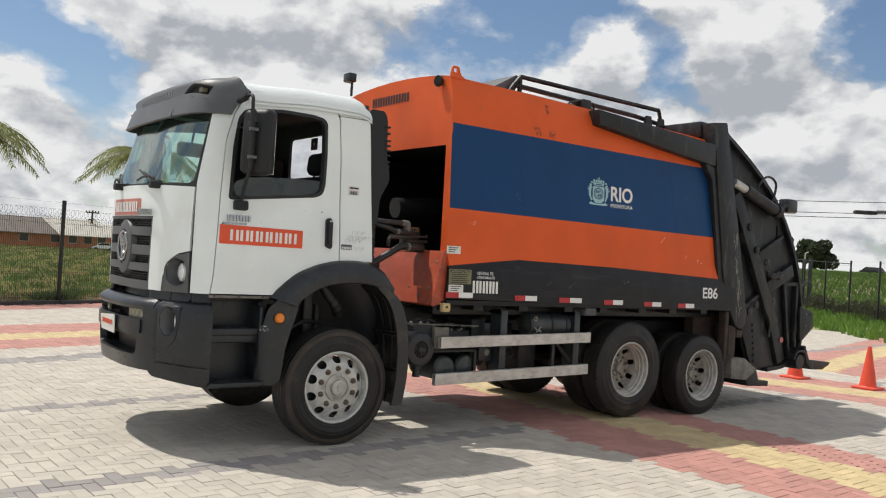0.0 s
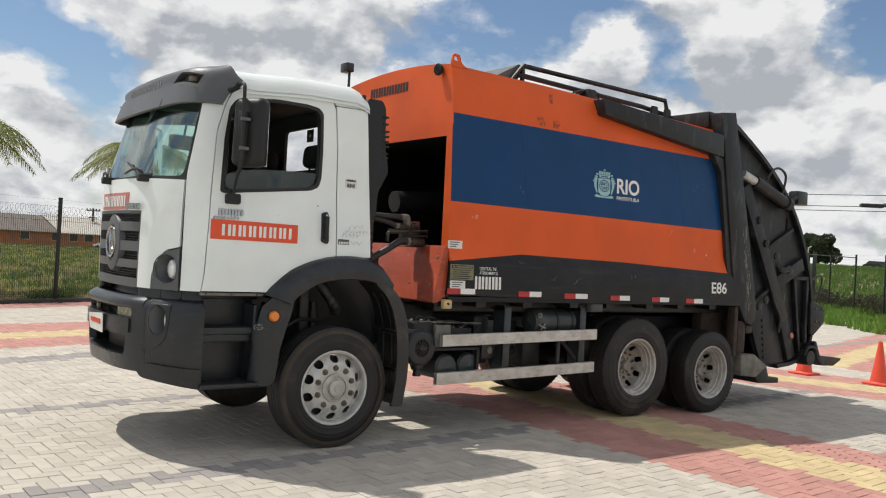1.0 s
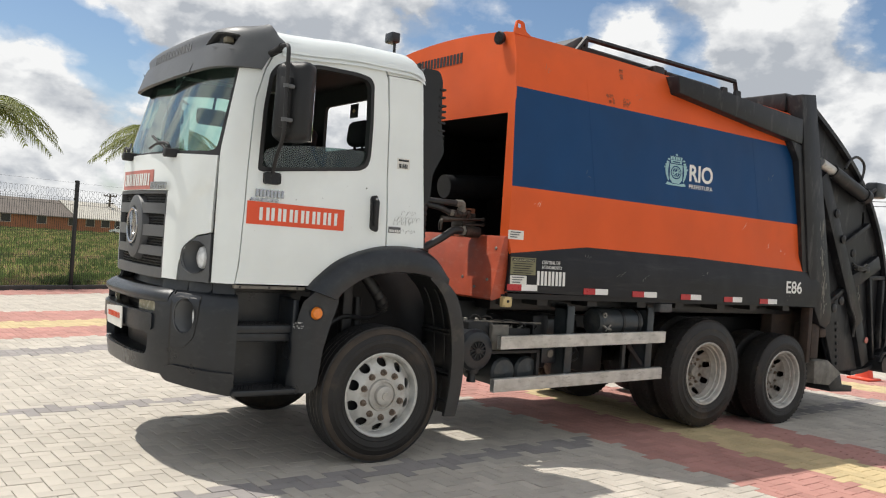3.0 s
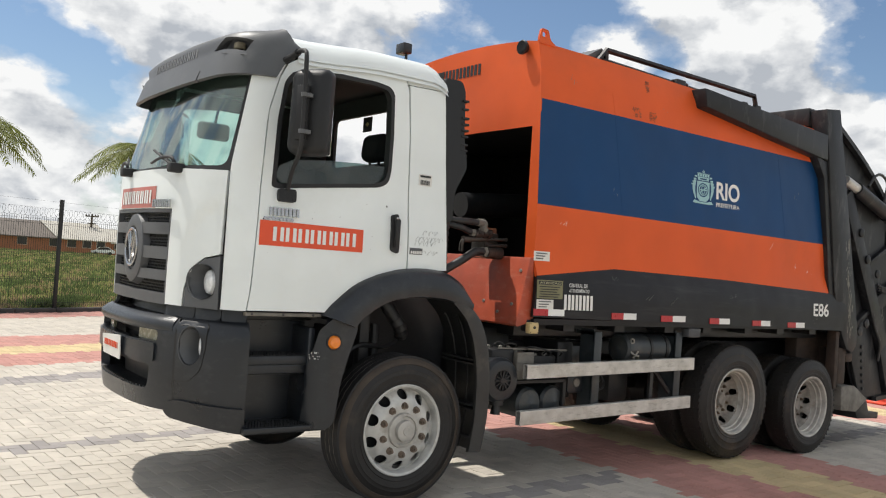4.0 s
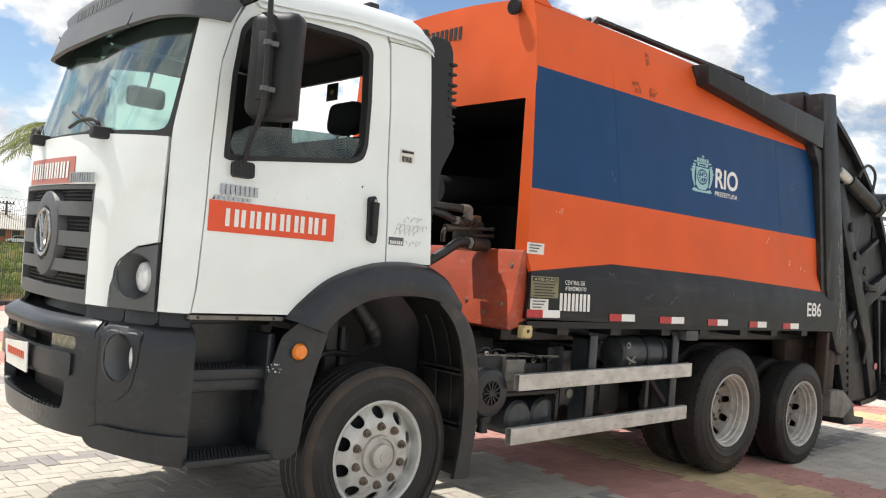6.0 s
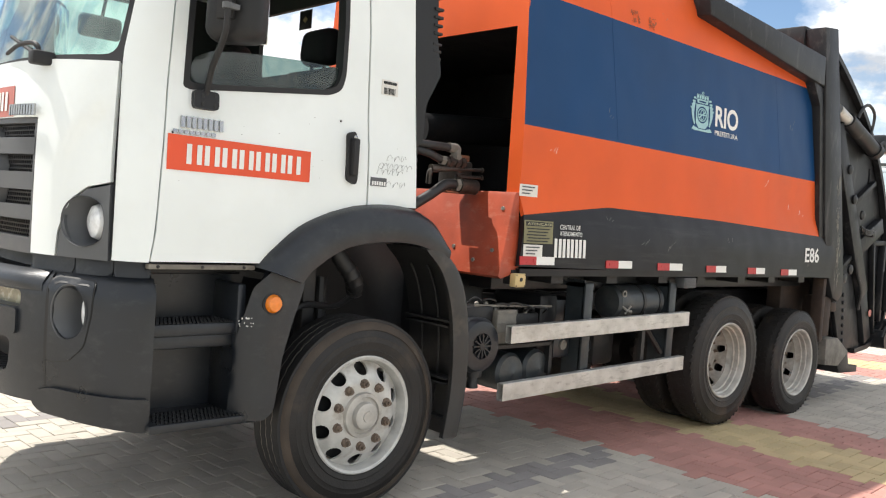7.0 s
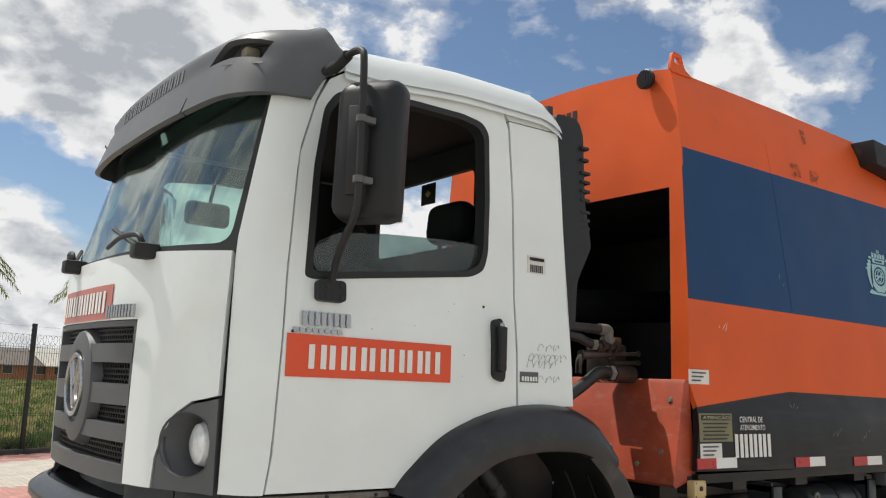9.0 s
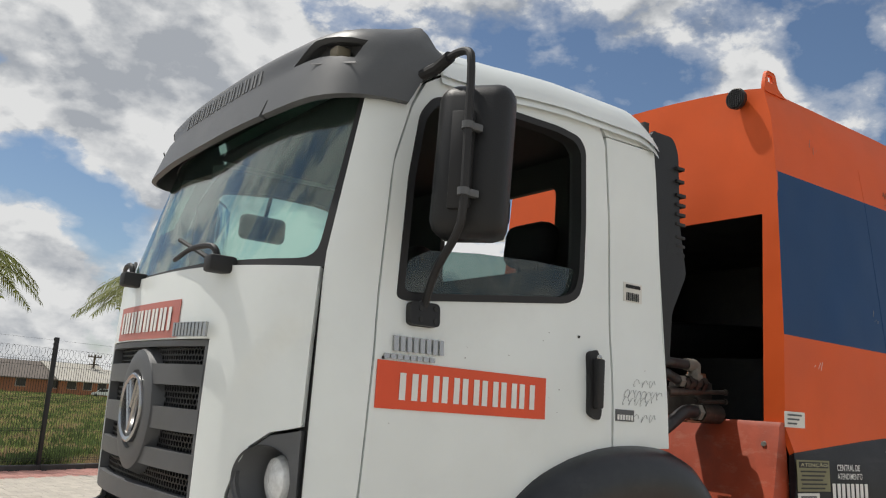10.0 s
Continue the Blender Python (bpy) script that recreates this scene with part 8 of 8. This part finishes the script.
def house(x, y, length, depth, eave, ridge, roof_mat, label, turn=18):
    th = thing("house", label, "house", "houses beyond the field", at=(x, y, ground_z(x, y)))
    th.rotation_euler = (0, 0, radians(turn))
    L, D = length / 2, depth / 2
    bm = bmesh.new()
    pts = [(-D, -0.2), (D, -0.2), (D, eave), (0, ridge - 0.12), (-D, eave)]
    a = [bm.verts.new((-L, py, pz)) for py, pz in pts]
    b = [bm.verts.new((L, py, pz)) for py, pz in pts]
    for k in range(5):
        bm.faces.new((a[k], a[(k + 1) % 5], b[(k + 1) % 5], b[k]))
    bm.faces.new(a)
    bm.faces.new(list(reversed(b)))
    part("wall", bm, BRICK, th)
    for sg in (-1, 1):
        bm = bmesh.new()
        o = [(sg * (D + 0.4), eave - 0.12), (0, ridge), (0, ridge - 0.1), (sg * (D + 0.4), eave - 0.22)]
        a = [bm.verts.new((-L - 0.4, py, pz)) for py, pz in o]
        b = [bm.verts.new((L + 0.4, py, pz)) for py, pz in o]
        for k in range(4):
            bm.faces.new((a[k], a[(k + 1) % 4], b[(k + 1) % 4], b[k]))
        bm.faces.new(a)
        bm.faces.new(list(reversed(b)))
        part("roof", bm, roof_mat, th)
    for k, wx in enumerate((-L * 0.55, L * 0.05, L * 0.6)):
        bm = box(bmesh.new(), wx - 0.5, wx + 0.5, -D - 0.04, -D + 0.05, 0.75, 1.6)
        w = part("window", bm, PANE, th)
        bm = bmesh.new()
        for c in (-0.54, 0.5):
            box(bm, wx + c, wx + c + 0.04, -D - 0.06, -D + 0.02, 0.72, 1.63)
        box(bm, wx - 0.54, wx + 0.54, -D - 0.07, -D + 0.02, 0.69, 0.73)
        pieces("window_frame", bm, ROOF_PALE, w)


house(13.0, 98.3, 13, 7, 1.75, 3.45, ROOF_GREY, "single-storey terracotta house with weathered grey roof")
house(20.2, 100.5, 6.3, 7.4, 1.75, 3.55, ROOF_PALE, "single-storey terracotta house with pale roof")
house(25.4, 106.5, 6.5, 7, 1.6, 3.2, ROOF_PALE, "single-storey terracotta house with pale roof, part hidden")
house(-8.0, 108.0, 13, 7, 1.75, 3.45, ROOF_GREY, "single-storey terracotta house with weathered grey roof")


def pole(x, y, h):
    th = thing("utility_pole", "grey concrete utility pole with crossarm", "utility pole", at=(x, y, ground_z(x, y)))
    bm = rod(bmesh.new(), [(0, 0, -0.2), (0, 0, h)], [0.16, 0.11], 8)
    part("pole", bm, BARK, th)
    bm = box(bmesh.new(), -0.75, 0.75, -0.06, 0.06, h - 0.35, h - 0.22)
    box(bm, -0.5, 0.5, -0.06, 0.06, h - 1.2, h - 1.08)
    for dx in (-0.7, -0.35, 0.35, 0.7):
        box(bm, dx - 0.05, dx + 0.05, -0.05, 0.05, h - 0.22, h - 0.05)
    part("crossarm", bm, BARK, th)


pole(22.7, 100.6, 4.75)


def car(x, y, turn, body_mat, label, size=1.0):
    th = thing("car", label, "car", at=(x, y, ground_z(x, y)))
    th.rotation_euler, th.scale = (0, 0, radians(turn)), (size, size, size)
    prof = [(-2.0, 0.35), (-2.05, 0.7), (-1.2, 0.85), (-0.6, 1.35), (0.9, 1.4), (1.6, 0.95), (2.05, 0.85), (2.05, 0.35)]
    bm = side_plate(prof, -0.82, 0.82, 0.06)
    part("body", bm, body_mat, th)
    bm = side_plate([(-1.05, 0.9), (-0.55, 1.3), (0.85, 1.33), (1.4, 0.95)], -0.835, 0.835)
    part("windows", bm, PANE, th)
    for wx in (-1.25, 1.25):
        for wy in (-0.72, 0.72):
            bm = lathe(bmesh.new(), [(-0.1, 0.0), (-0.1, 0.3), (0.1, 0.3), (0.1, 0.0)], (wx, wy, 0.3), "y", 16)
            part("wheel", bm, TYRE, th)


car(23.3, 98.0, 10, WHITE, "small white car parked before the houses", 0.7)
car(82.0, 36.4, 70, SKIRT, "dark car standing on the bank's crest", 0.7)

lamp = thing("street_lamp", "grey street lamp with a long curved arm", "street lamp", at=(26.4, 4.6, 0))
bm = rod(bmesh.new(), bend([(0, 0, -0.1), (0, 0, 3.6), (-0.6, 0.6, 4.08), (-2.9, 2.6, 4.0)], 8), 0.05, 8)
part("post", bm, GREY, lamp)
bm = box(bmesh.new(), -0.35, 0.35, -0.12, 0.12, -0.06, 0.06, 0.04, pose(-3.15, 2.85, 3.96, 0, 0, -40))
part("lamp_head", bm, BLACK, lamp, "dark lamp head")
wires = thing("power_lines", "thin dark power lines above the fence", "power line")
for za, zb in ((4.75, 4.55), (4.30, 4.22), (4.18, 4.06)):
    bm = rod(bmesh.new(), [Vector((8, 36, za + 0.4)).lerp(Vector((31, -6, zb)), k / 20) - Vector((0, 0, 0.5 * math.sin(k / 20 * math.pi))) for k in range(21)], 0.011, 5)
    part("wire", bm, RUBBER, wires)
lp = thing("lamp_post", "slim white lamp post on the bank", "lamp post", at=(78.2, 41.7, ground_z(78.2, 41.7)))
part("post", rod(bmesh.new(), [(0, 0, -0.2), (0, 0, 2.0), (0.25, -0.2, 2.15)], 0.06, 8), ROOF_PALE, lp)
